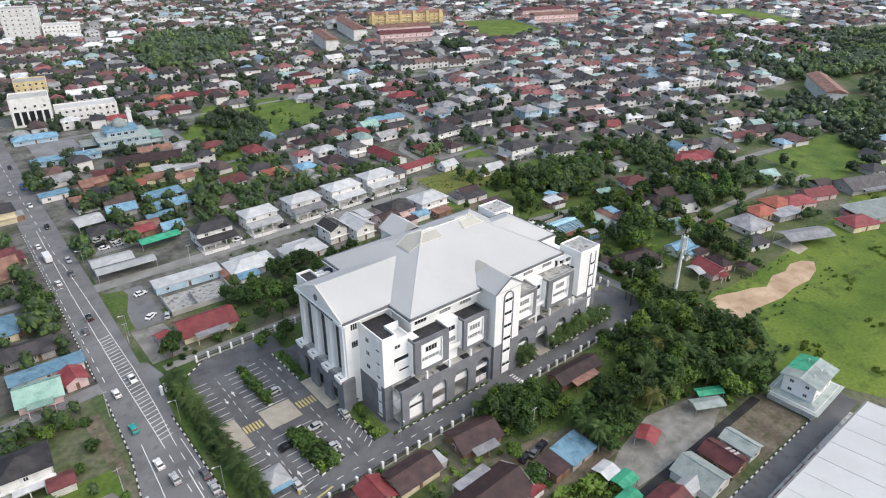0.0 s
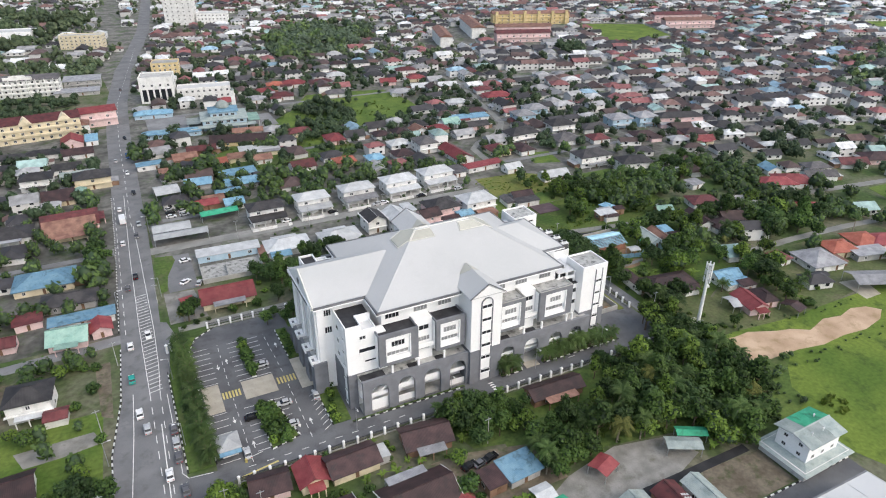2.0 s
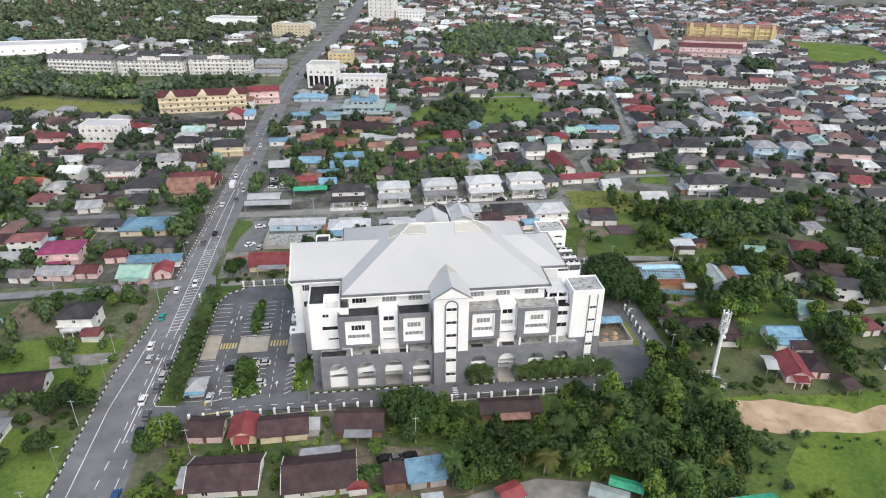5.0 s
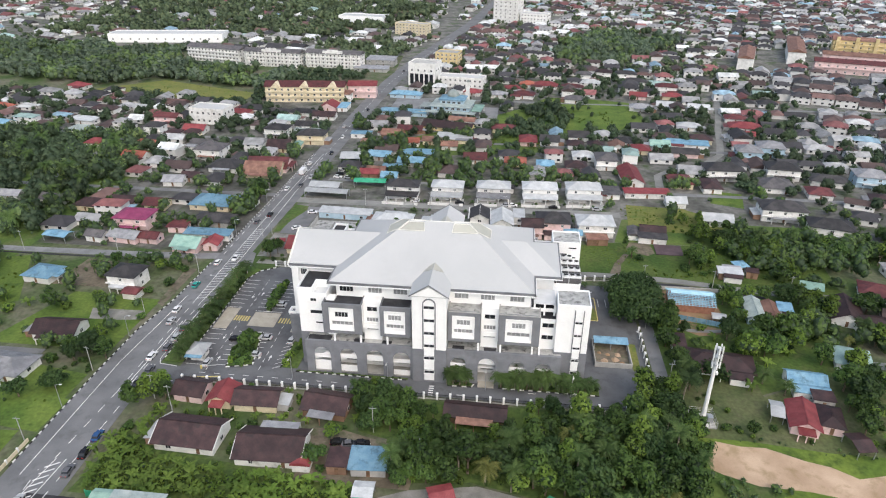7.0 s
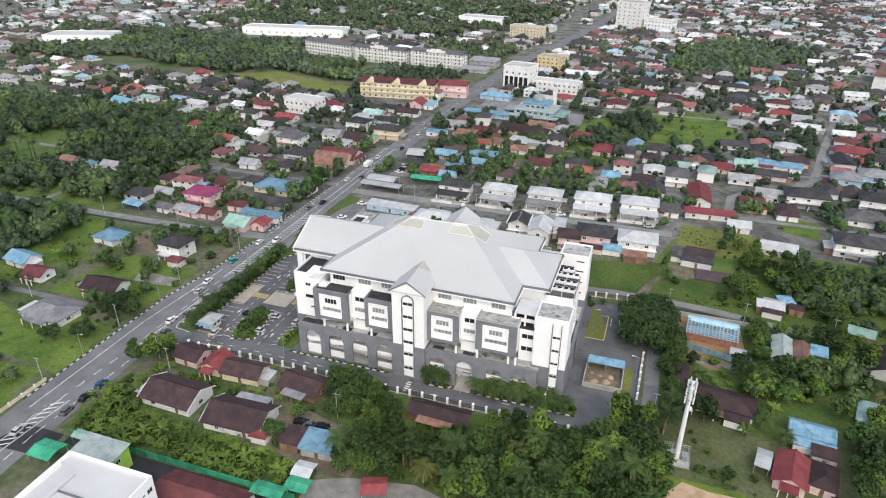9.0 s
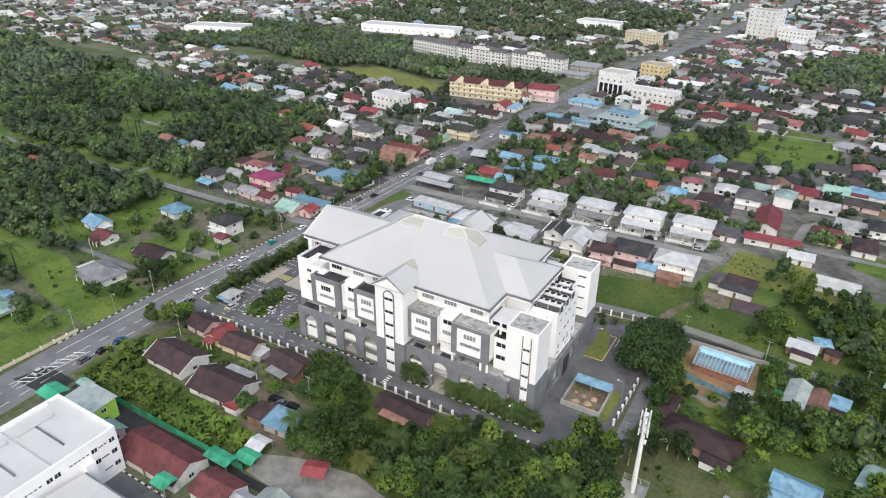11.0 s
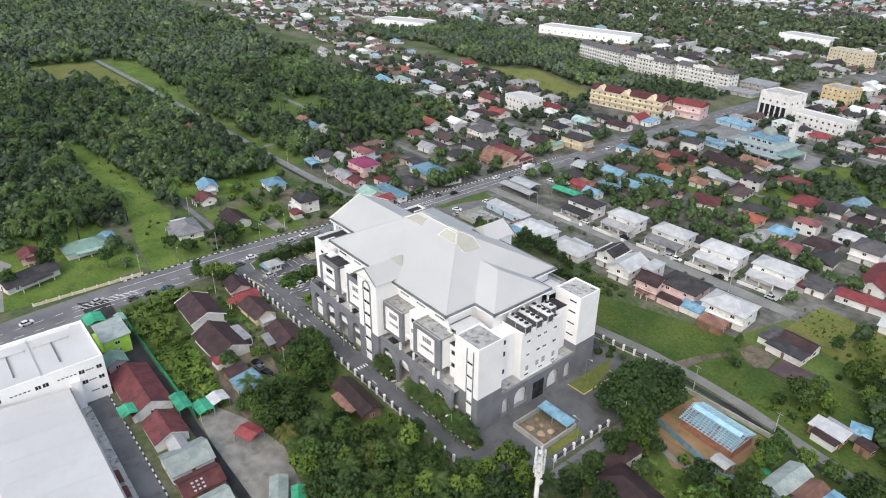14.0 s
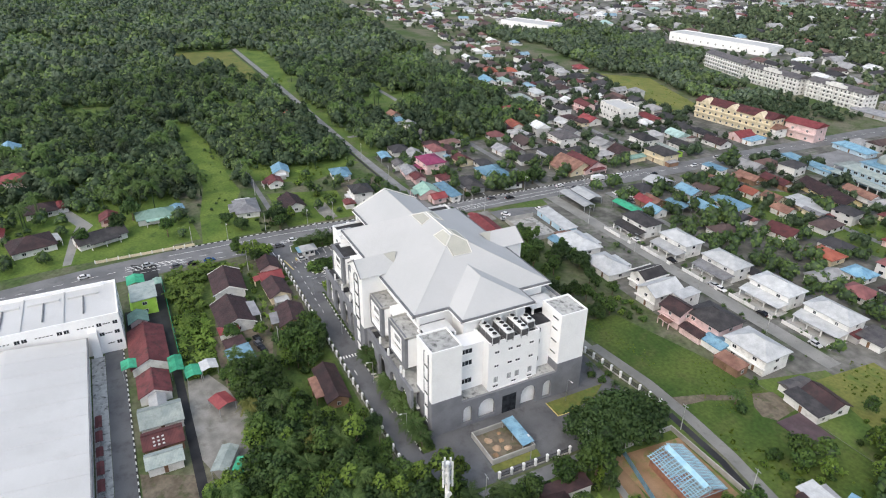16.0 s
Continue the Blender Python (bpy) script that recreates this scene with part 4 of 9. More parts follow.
    for u0, u1 in ((92.3, 97.4), (125.9, 130.7)):
        bpart("recess_wall", ybox(Shape(), u0, u1, 111, 114, 10.3, 23.3), "white_wall")
        m = (u0 + u1) / 2
        window(m - 1.5, m + 1.5, 19.9, 21.4, Y(111), "x", -sgn)
        for z in (16.4, 13.6):
            window(m - 1.7, m + 1.7, z, z + 1.4, Y(111), "x", -sgn, bars=4, glass="glass_grey")
        for z in (15.2,):
            bpart("balcony_parapet", ybox(Shape(), u0 + .02, u1 - .02, 109.6, 109.8, z, z + 1.1), "white_wall")
            bpart("balcony_slab", ybox(Shape(), u0 + .02, u1 - .02, 109.6, 111, z - .25, z - .02), "white_wall")
    for xc in (84.3, 91.9, 99.6, 125.4, 131.6, 140.4, 142.4):
        bpart("terrace_post", ybox(Shape(), xc - .25, xc + .25, 107.7, 108.2, 11.1, 13.4), "white_wall")
    for xa in (85, 93.3, 100.6):
        window(xa, xa + 4, 24.2, 25.9, Y(114), "x", -sgn, bars=4, glass="glass_dark" if xa == 85 else "glass_grey")
    for xa in (118, 125.4, 133.6):
        window(xa, xa + 4, 24.2, 25.9, Y(114), "x", -sgn, bars=4, glass="glass_grey")
    # west corner block with its stair strip
    lo, hi = sorted((Y(111.6), Y(122.6)))
    bpart("corner_block", Shape().box(73.2, 77.6, lo, hi, 11.1, 25.2), "white_wall")
    bpart("corner_block", Shape().box(77.6, 81.6, *sorted((Y(116.4), Y(122.6))), 11.1, 25.2), "white_wall")
    bpart("corner_step", Shape().box(77.6, 81.6, *sorted((Y(111.6), Y(116.4))), 11.1, 23.6), "white_wall")
    bpart("corner_step_parapet", Shape().box(77.62, 81.6, *sorted((Y(111.6), Y(111.9))), 23.6, 24.3).box(81.3, 81.6, *sorted((Y(111.92), Y(116.3))), 23.6, 24.3), "white_wall")
    bpart("corner_step_roof", Shape().box(77.62, 81.28, *sorted((Y(111.92), Y(116.36))), 23.6, 23.68), "steel_white")
    lo2, hi2 = sorted((Y(108.02), Y(122.6)))
    bpart("corner_base", Shape().box(73.1, 75.59, lo2 + (3.4 if sgn > 0 else 0), hi2 - (0 if sgn > 0 else 3.4), 0, 11.1), "grey_wall")
    bpart("corner_base", Shape().box(75.6, 84, *sorted((Y(112.22), Y(122.6))), 0, 11.08), "grey_wall")
    bpart("corner_roof", Shape().box(73.5, 77.3, lo + .3, hi - .3, 25.2, 25.32), "dark_roof")
    bpart("corner_roof", Shape().box(77.301, 81.6, *sorted((Y(116.7), Y(122.3))), 25.2, 25.32), "dark_roof")
    pp = Shape()
    for a, b, c, d in ((73.2, 77.6, 111.6, 111.9), (73.2, 73.5, 111.9, 122.6), (77.3, 77.6, 111.9, 116.4), (77.3, 81.6, 116.4, 116.7)):
        pp.box(a, b, *sorted((Y(c), Y(d))), 25.2, 26.0)
    bpart("corner_parapet", pp, "white_wall")
    bpart("corner_penthouse", Shape().box(81.62, 84, *sorted((Y(110.9), Y(114))), 11.1, 22.9), "white_wall")
    ys = Y(113.6)
    for k, z in enumerate((1.6, 5.6, 9.6, 13.7, 17.8, 21.9)):
        window(ys - .75, ys + .75, z - .35, z + .35, 73.06, "y", -1, bars=1)
        bpart("spandrel_panel", Shape().box(72.98, 73.15, ys - .7, ys + .7, z + .55, z + 3.3), "white_wall")
    for z in (14.2, 18.4, 22.4):
        window(Y(118.4) - .8, Y(118.4) + .8, z - .6, z + .8, 73.2, "y", -1)
    window(76.8, 78.6, 21.6, 22.7, Y(111.6), "x", -sgn)
    bpart("balcony_opening", Shape().box(76.6, 81.2, *sorted((Y(111.52), Y(111.9))), 16.9, 18.6), "glass_dark")
    bpart("balcony_parapet", Shape().box(76.6, 81.2, *sorted((Y(111.4), Y(111.5))), 16.6, 17.6), "white_wall")
    bpart("vent_slot", Shape().box(78, 81, *sorted((Y(111.5), Y(111.9))), 14.3, 14.7), "glass_dark")
    # side windows of the wing between corner block and portico
    for z in (18.6, 24):
        window(70.9, 72.9, z, z + 2, Y(122.6), "x", -sgn, bars=3)

# west portico: grey arches below, four white columns with dark glass between them above
arch_wall("portico_wall", 121, 145.8, 10.4, [(126, 3.4, 0, 6.2), (CY, 3.4, 0, 6.2), (140.8, 3.4, 0, 6.2)], 66.6, .8, "y")
bpart("portico_side", Shape().box(67.42, 70.4, 121, 121.6, 0, 10.38), "grey_wall")
bpart("portico_side", Shape().box(67.42, 70.4, 145.2, 145.8, 0, 10.38), "grey_wall")
bpart("portico_deck", Shape().box(67.42, 70.4, 121.62, 145.18, 9.9, 10.3), "stained_concrete")
for ya, yb in ((121.6, 124.3), (127.7, 131.7), (135.1, 139.1), (142.5, 145.2)):
    ym = (ya + yb) / 2
    bpart("pilaster", Shape().box(68.7, 70.38, ya, yb, 10.4, 27.2), "white_wall")
    bpart("pilaster", Shape().box(68.2, 68.69, ym - .8, ym + .8, 10.4, 26.2), "white_wall")
    bpart("pilaster_head", Shape().box(67.9, 68.69, ym - 1.1, ym + 1.1, 26.21, 27), "white_wall")
    bpart("pilaster_foot", Shape().box(66.2, 68.69, ym - 1.3, ym + 1.3, 9.6, 10.39).box(66.0, 66.5, ym - 1.5, ym + 1.5, 10.39, 11.2).box(66.5, 68.19, ym - 1.5, ym - 1.2, 10.39, 11.2).box(66.5, 68.19, ym + 1.2, ym + 1.5, 10.39, 11.2), "white_wall", "white projecting balcony foot")
for yb in (126, CY, 140.8):
    bpart("glass_strip", Shape().box(69.6, 70.38, yb - 1.68, yb + 1.68, 10.5, 26.6), "glass_dark", "tall dark glass strip")
    for k in range(7):
        bpart("glazing_bar", Shape().box(69.52, 69.59, yb - 1.68, yb + 1.68, 12 + 2.1 * k, 12.14 + 2.1 * k), "gutter")
bpart("entablature", Shape().box(67.3, 70.38, 121.6, 145.2, 27.2, 28.1), "white_wall")
ped = Shape().add([(67.6, 121.6, 28.2), (67.6, 145.2, 28.2), (67.6, CY, 33.75), (68, 121.6, 28.2), (68, 145.2, 28.2), (68, CY, 33.75)], [(0, 2, 1), (3, 4, 5), (0, 1, 4, 3), (1, 2, 5, 4), (2, 0, 3, 5)])
bpart("pediment", ped, "white_wall")
for yb in (121.0, 145.8):
    bpart("barge_board", hip_cap((67.7, yb, 28.3), (67.7, CY, 34.1), .5, .14), "ridge_white")
medal = Shape().rod((67.4, CY, 30.4), (67.62, CY, 30.4), .9, n=16)
bpart("medallion", medal, "gutter", "round grey emblem")
sign = Shape()
for i in range(16):
    sign.box(67.22, 67.3, 124.8 + i * 1.06, 125.5 + i * 1.06, 27.4, 27.95)
bpart("sign_bar", sign, "kerb_black", "row of dark lettering bars")

# east end: two corner towers, recessed middle with the plant deck
for sgn in (1, -1):
    def Y(y):
        return y if sgn > 0 else 2 * CY - y
    lo, hi = sorted((Y(109.9), Y(118.4)))
    top = 26.1
    bpart("corner_tower", Shape().box(146.6, 155.6, lo, hi, 11, top), "white_wall")
    bpart("corner_tower_base", Shape().box(146.5, 155.7, lo - .08, hi + .08, 0, 11), "grey_wall")
    bpart("corner_tower_roof", Shape().box(146.9, 155.3, lo + .3, hi - .3, top, top + .12), "stained_concrete", "blackened concrete roof slab")
    pp = Shape()
    for a, b, c, d in ((146.6, 155.6, lo, lo + .3), (146.6, 155.6, hi - .3, hi), (146.6, 146.9, lo + .3, hi - .3), (155.3, 155.6, lo + .3, hi - .3)):
        pp.box(a, b, c, d, top, top + .55)
    bpart("corner_tower_parapet", pp, "white_wall")
    fr = Shape()
    l2, h2 = sorted((Y(109.64), Y(110)))
    for u0, u1 in ((151.3, 151.5), (153.7, 153.9)):
        fr.box(u0, u1, l2, h2, 2.6, 25.1)
    bpart("window_frame", fr, "grey_wall")
    for z in (4.3, 8.5, 12.7, 16.9, 21.1):
        window(151.55, 153.65, z - .4, z + .45, Y(109.8), "x", -sgn)
    for z0 in (5, 9.2, 13.4, 17.6, 21.8):
        bpart("spandrel_panel", Shape().box(151.6, 153.6, *sorted((Y(109.74), Y(109.95))), z0, z0 + 2.9), "white_wall")
    # link between tower and main body with its own low flat roofs
    lk = sorted((Y(112), Y(122)))
    bpart("link_block", Shape().box(142.3, 146.58, lk[0], lk[1], 10.3, 20.5), "white_wall")
    for xa, yc in ((140.5, 113.5), (146.1, 113.5), (143.3, 113.5), (146.1, 121.2)):
        bpart("link_post", Shape().box(xa - .25, xa + .25, *sorted((Y(yc - .25), Y(yc + .25))), 20.71, 24.2), "white_wall")
    bpart("link_beam", Shape().box(139.6, 146.4, *sorted((Y(113.2), Y(113.5))), 22.0, 23.0), "white_wall")
    bpart("link_back_wall", Shape().box(139.45, 139.8, *sorted((Y(114.1), Y(121.6))), 20.71, 24.2), "grey_wall")
    bpart("link_roof", Shape().box(140.2, 146.2, *sorted((Y(113.4), Y(121.4))), 24.21, 24.4), "steel_white")
    for z in (13.6, 17.6):
        window(142.9, 146.2, z, z + 1.5, Y(112), "x", -sgn)
    bpart("link_deck", Shape().box(139.9, 146.58, *sorted((Y(112), Y(121.9))), 20.5, 20.7), "dark_roof")
    # recess beside the tower on the east
    rc = sorted((Y(118.5), Y(126.98)))
    bpart("recess_wall", Shape().box(146.1, 151.4, *rc, 0, 22.6), "white_wall")
    bpart("recess_deck", Shape().box(151.42, 155, *rc, 8.2, 8.5), "stained_concrete")
    for z in (10.6, 16.4, 20.1):
        window(rc[0] + .8, rc[1] - 3.4, z, z + 1.6, 151.4, "y", 1, bars=4)
s = Shape().box(146.1, 154.1, 127.02, 142.6, 0, 22.4)
bpart("plant_block", s, "white_wall", "white east block with rows of small windows")

bpart("plant_deck", Shape().box(146.2, 153.8, 127.3, 142.3, 22.41, 22.55), "dark_roof")
bpart("plant_deck", Shape().box(146.2, 151.3, 142.7, 148.2, 22.61, 22.66), "dark_roof")
pp = Shape().box(153.8, 154.1, 127.02, 142.6, 22.41, 23.4).box(146.2, 153.8, 127.02, 127.3, 22.41, 23.4).box(147, 153.8, 142.3, 142.6, 22.41, 23.4)
bpart("plant_parapet", pp, "white_wall")
for yc in (129.5, 133.6, 136.1, 140.2):
    for z in (20.0, 15.6):
        window(yc - .7, yc + .7, z - .4, z + .4, 154.1, "y", 1)
    window(yc - .65, yc + .65, 10.2, 12.1, 154.1, "y", 1, bars=3, glass="glass_grey")
for yc in (129.5, 135.2, 140.2):
    window(yc - .8, yc + .8, 8.7, 9.4, 154.1, "y", 1)
for z in (9.4, 13.4, 17.2, 21, 24.4):
    nf = 2 * CY - 118.4
    bpart("vent_slot", Shape().box(151.8, 154.2, nf - .05, nf + .1, z, z + .4), "glass_dark")
arch_wall("east_arcade_wall", 118.5, 148.3, 8.4, [(120.4, 2.6, 1, 5.3), (126.2, 5, 1.2, 4.6), (139.4, 4.8, 0, 4.4), (145.6, 2.8, .6, 5)], 155, .7, "y")
bpart("east_arcade_back", Shape().box(154.15, 154.4, 118.52, 148.28, 0, 8.1), "white_wall")
bpart("garage_door", Shape().box(155.66, 155.74, 131, 135.4, .2, 6), "glass_dark", "dark tall doorway")
for k, yc in enumerate((128.6, 134, 139.2)):
    bpart("deck_post", Shape().box(147.3, 147.8, yc - .3, yc + .3, 22.6, 28), "white_wall")

# south-east condenser units on the plant deck
def condenser(x, y):
    u = thing("condenser_unit", pose(x, y, 22.56), "grey boxed air-conditioning condenser with two fans on the roof deck", "air conditioner", "condensers on the plant deck")
    part("casing", Shape().box(-1.8, 1.8, -1.15, 1.15, 0.3, 2.7), "steel_white", u)
    part("coil_grille", Shape().box(1.8, 1.86, -1.0, 1.0, .5, 2.4), "coil_grey", u)
    part("coil_grille", Shape().box(-1.7, 1.7, -1.22, -1.15, .5, 2.4), "coil_grey", u)
    part("foot_rail", Shape().box(-1.8, 1.8, -1.0, -.8, 0, .3), "gutter", u)
    part("foot_rail", Shape().box(-1.8, 1.8, .8, 1.0, 0, .3), "gutter", u)
    for xx in (-.9, .9):
        fb = part("fan_cowl", Shape().rod((xx, 0, 2.7), (xx, 0, 3.1), .86, .8, n=16), "steel_white", u)
        part("fan_grille", Shape().rod((xx, 0, 3.1), (xx, 0, 3.13), .68, n=16), "rubber", fb)
    part("pipe", Shape().rod((-1.8, .4, 1.2), (-2.1, .4, 1.4), .12).rod((-2.1, .4, 1.4), (-2.1, .4, .1), .12), "steel_white", u)


for yc in (128.9, 133.2, 137.6):
    for xc in (148.9, 152.5):
        condenser(xc, yc)
condenser(150.5, 140.9)

# ---------------------------------------------------------------- houses
rng = random.Random(7)


class Plots:
    """Circles of ground that are built on, kept in squares of 20 m for quick look-up."""
    def __init__(self):
        self.cells = {}

    def append(self, c):
        x, y, r = c
        for i in range(int((x - r - 8) // 20), int((x + r + 8) // 20) + 1):
            for j in range(int((y - r - 8) // 20), int((y + r + 8) // 20) + 1):
                self.cells.setdefault((i, j), []).append(c)


TAKEN = Plots()
for c in ((52, 130, 20), (58, 134, 31), (82, 134, 32), (106, 134, 32), (130, 134, 32), (150, 134, 30), (164, 126, 12), (164, 150, 12), (43, 110, 8), (43, 158, 8)):
    TAKEN.append(c)


def free(x, y, r):
    r = min(r, 8)
    return all((x - a) ** 2 + (y - b) ** 2 > (r + c) ** 2 for a, b, c in TAKEN.cells.get((int(x // 20), int(y // 20)), ()))


WINDOWS = {}


def house_window(wd, ht):
    """A framed window leaning on the wall plane y=0, facing -y."""
    key = (wd, ht)
    if key not in WINDOWS:
        s = Shape()
        a = wd / 2
        s.pane_grid([-a, -a + .1, -.05, .05, a - .1, a], [0, .1, ht - .1, ht], lambda i, j: i in (1, 3) and j == 1, -.09, .05, lambda u, d, z: (u, d, z))
        me = s.mesh("window")
        me.materials.append(MAT["steel_white"]), me.materials.append(MAT["glass_dark"])
        WINDOWS[key] = me
    return WINDOWS[key]


DOOR = Shape().box(-.45, .45, -.06, .05, 0, 2.05).mesh("door")
DOOR.materials.append(MAT["wood_brown"])
WORDS = {"red": "faded red", "maroon": "dark maroon", "brown": "dark brown", "black": "blackened", "darkgrey": "dark grey", "grey": "grey", "white": "white metal", "blue": "blue metal", "teal": "pale teal metal",
         "green": "green metal", "orange": "orange", "purple": "purple-red", "rust": "rusty", "greyteal": "grey-green"}


def house(x, y, L, W, rot=0, roof="brown", style="hip", storeys=1, wall="white", porch="", over=.7, base=0.0, lean="", glazing=6.0, annex=None, veranda=""):
    """A house: walls, roof, windows on all sides, door, and where wanted a porch on the south (s), north (n), east or west side, or a lean-to shed."""
    d, thin = abs(L - W) / 2, min(L, W) / 2 + .2
    a = radians(rot + (0 if L > W else 90))
    for k in (-1, -.4, .4, 1):
        TAKEN.append((x + math.cos(a) * d * k, y + math.sin(a) * d * k, thin))
    tall = "two-storey" if storeys == 2 else "single-storey"
    ob = thing("house", pose(x, y, base, 0, 0, rot), "%s %s house with a %s %s roof" % (tall, {"white": "white", "cream": "cream", "pink": "pink", "yellow": "yellow", "bluewall": "pale blue", "grey": "grey", "wood": "wooden", "lime": "lime-green"}[wall], WORDS[roof], {"hip": "hipped", "gable": "gabled", "mono": "low-pitched"}[style]), "house")
    hw = 2.75 * storeys + (.2 if storeys == 2 else 0)
    l, w = L / 2 - over, W / 2 - over
    long_x = L >= W
    s = Shape().box(-l, l, -w, w, -.1, hw)
    pitch = {"hip": .42, "gable": .45, "mono": .07}[style]
    rise = min(L, W) / 2 * pitch
    if style == "gable":
        if long_x:
            r = rise * w / (W / 2)
            s.add([(-l, -w, hw), (-l, w, hw), (-l, 0, hw + r), (l, -w, hw), (l, w, hw), (l, 0, hw + r)], [(0, 2, 1), (3, 4, 5), (0, 3, 5, 2), (1, 2, 5, 4)])
        else:
            r = rise * l / (L / 2)
            s.add([(-l, -w, hw), (l, -w, hw), (0, -w, hw + r), (-l, w, hw), (l, w, hw), (0, w, hw + r)], [(0, 1, 2), (3, 5, 4), (0, 2, 5, 3), (1, 4, 5, 2)])
    part("wall", s, "wall_" + wall, ob)
    r = Shape()
    if style == "gable":
        # two slabs
        t = .14
        if long_x:
            for sg in (-1, 1):
                a, b = sg * W / 2, 0
                r.hexa([(-L / 2, a, hw - rise * .12), (L / 2, a, hw - rise * .12), (L / 2, b, hw + rise), (-L / 2, b, hw + rise)][::sg], [(-L / 2, a, hw - rise * .12 + t), (L / 2, a, hw - rise * .12 + t), (L / 2, b, hw + rise + t), (-L / 2, b, hw + rise + t)][::sg])
        else:
            for sg in (-1, 1):
                a, b = sg * L / 2, 0
                r.hexa([(a, -W / 2, hw - rise * .12), (a, W / 2, hw - rise * .12), (b, W / 2, hw + rise), (b, -W / 2, hw + rise)][::-sg], [(a, -W / 2, hw - rise * .12 + t), (a, W / 2, hw - rise * .12 + t), (b, W / 2, hw + rise + t), (b, -W / 2, hw + rise + t)][::-sg])
    elif style == "hip":
        r.hip(-L / 2, L / 2, -W / 2, W / 2, hw + .1, rise)
    else:
        r.hexa([(-L / 2, -W / 2, hw), (L / 2, -W / 2, hw), (L / 2, W / 2, hw + rise * 2), (-L / 2, W / 2, hw + rise * 2)], [(-L / 2, -W / 2, hw + .15), (L / 2, -W / 2, hw + .15), (L / 2, W / 2, hw + rise * 2 + .15), (-L / 2, W / 2, hw + rise * 2 + .15)])
    part("roof", r, "roof_" + roof, ob)
    if style != "mono" and min(L, W) > 5 and math.hypot(x - 110, y - 110) < 170:
        cap = Shape()
        zt = hw + rise + (.12 if style == "hip" else .16)
        h = min(L, W) / 2 if style == "hip" else 0
        if long_x:
            cap.box(-L / 2 + h, L / 2 - h + .01, -.14, .14, zt - .1, zt + .08)
        else:
            cap.box(-.14, .14, -W / 2 + h, W / 2 - h + .01, zt - .1, zt + .08)
        part("ridge_cap", cap, "roof_" + roof, ob)
    sides = ((0, -w, 0, l), (0, w, 180, l), (l, 0, 90, w), (-l, 0, -90, w))
    for k, (cx, cy, ang, half) in enumerate(sides):
        if (k == 1 and y > 230) or (k == 2 and x > 272) or (k == 3 and x < 0):
            continue
        for st in range(storeys):
            n = max(1, int(half * 2 / glazing))
            for i in range(n):
                u = -half + (i + .5) * 2 * half / n
                dx, dy = math.cos(radians(ang)), math.sin(radians(ang))
                if k == 0 and st == 0 and i == n // 2:
                    d = part("door", DOOR, None, ob)
                    d.matrix_local = pose(cx + u * dx, cy + u * dy, 0.1, 0, 0, ang)
                    continue
                wob = part("window", house_window(1.5 if rng.random() < .6 else 1.1, 1.2), None, ob)
                wob.matrix_local = pose(cx + u * dx, cy + u * dy, .9 + 2.85 * st, 0, 0, ang)
    if storeys == 2:
        ledge = Shape().box(-l - .5, l + .5, -w - .9, -w - .003, 2.7, 2.9)
        part("ledge", ledge, "wall_" + wall, ob)
    if annex:
        ax, ay, al, aw, acol = annex
        part("annex_wall", Shape().box(ax - al / 2 + .4, ax + al / 2 - .4, ay - aw / 2 + .4, ay + aw / 2 - .4, 0, 2.4), "wall_" + wall, ob)
        part("annex_roof", Shape().hip(ax - al / 2, ax + al / 2, ay - aw / 2, ay + aw / 2, 2.55, min(al, aw) * .16, gable=True), "roof_" + acol, ob)
    if veranda:
        # lower front storey: tiled skirt roof on white posts over a paved porch, a bay below and a garden wall
        g = -1 if veranda == "s" else 1
        d = 5.2
        v = Shape()
        ya, yb = g * (w - .02), g * (w + d)
        v.hexa([(-L / 2, ya, 3.35), (L / 2, ya, 3.35), (L / 2 - .4, yb, 2.6), (-L / 2 + .4, yb, 2.6)][::-g], [(-L / 2, ya, 3.5), (L / 2, ya, 3.5), (L / 2 - .4, yb, 2.75), (-L / 2 + .4, yb, 2.75)][::-g])
        part("porch_roof", v, "roof_" + (roof if rng.random() < .6 else "grey"), ob)
        for k in range(4):
            px = -l + .3 + k * (2 * l - .6) / 3
            py = g * (w + d - .5)
            part("porch_post", Shape().box(px - .18, px + .18, py - .18, py + .18, 0, 2.72), "wall_white", ob)
        y0, y1 = sorted((g * (w + .01), g * (w + 2.4)))
        part("front_bay", Shape().box(-l * .9, l * .15, y0, y1, 0, 2.72), "wall_" + wall, ob)
        y0, y1 = sorted((g * (w + .01), g * (w + d + 3.4)))
        part("paving", Shape().box(-L / 2 - .4, L / 2 + .4, y0, y1, .045, .12), "concrete", ob)
        y0, y1 = sorted((g * (w + d + 3.4), g * (w + d + 3.6)))
        part("garden_wall", Shape().box(-L / 2 - .4, L * .12, y0, y1, 0, 1.3), "wall_white", ob)
        part("garden_wall", Shape().box(L / 2 - 1.2, L / 2 + .4, y0, y1, 0, 1.3), "wall_white", ob)
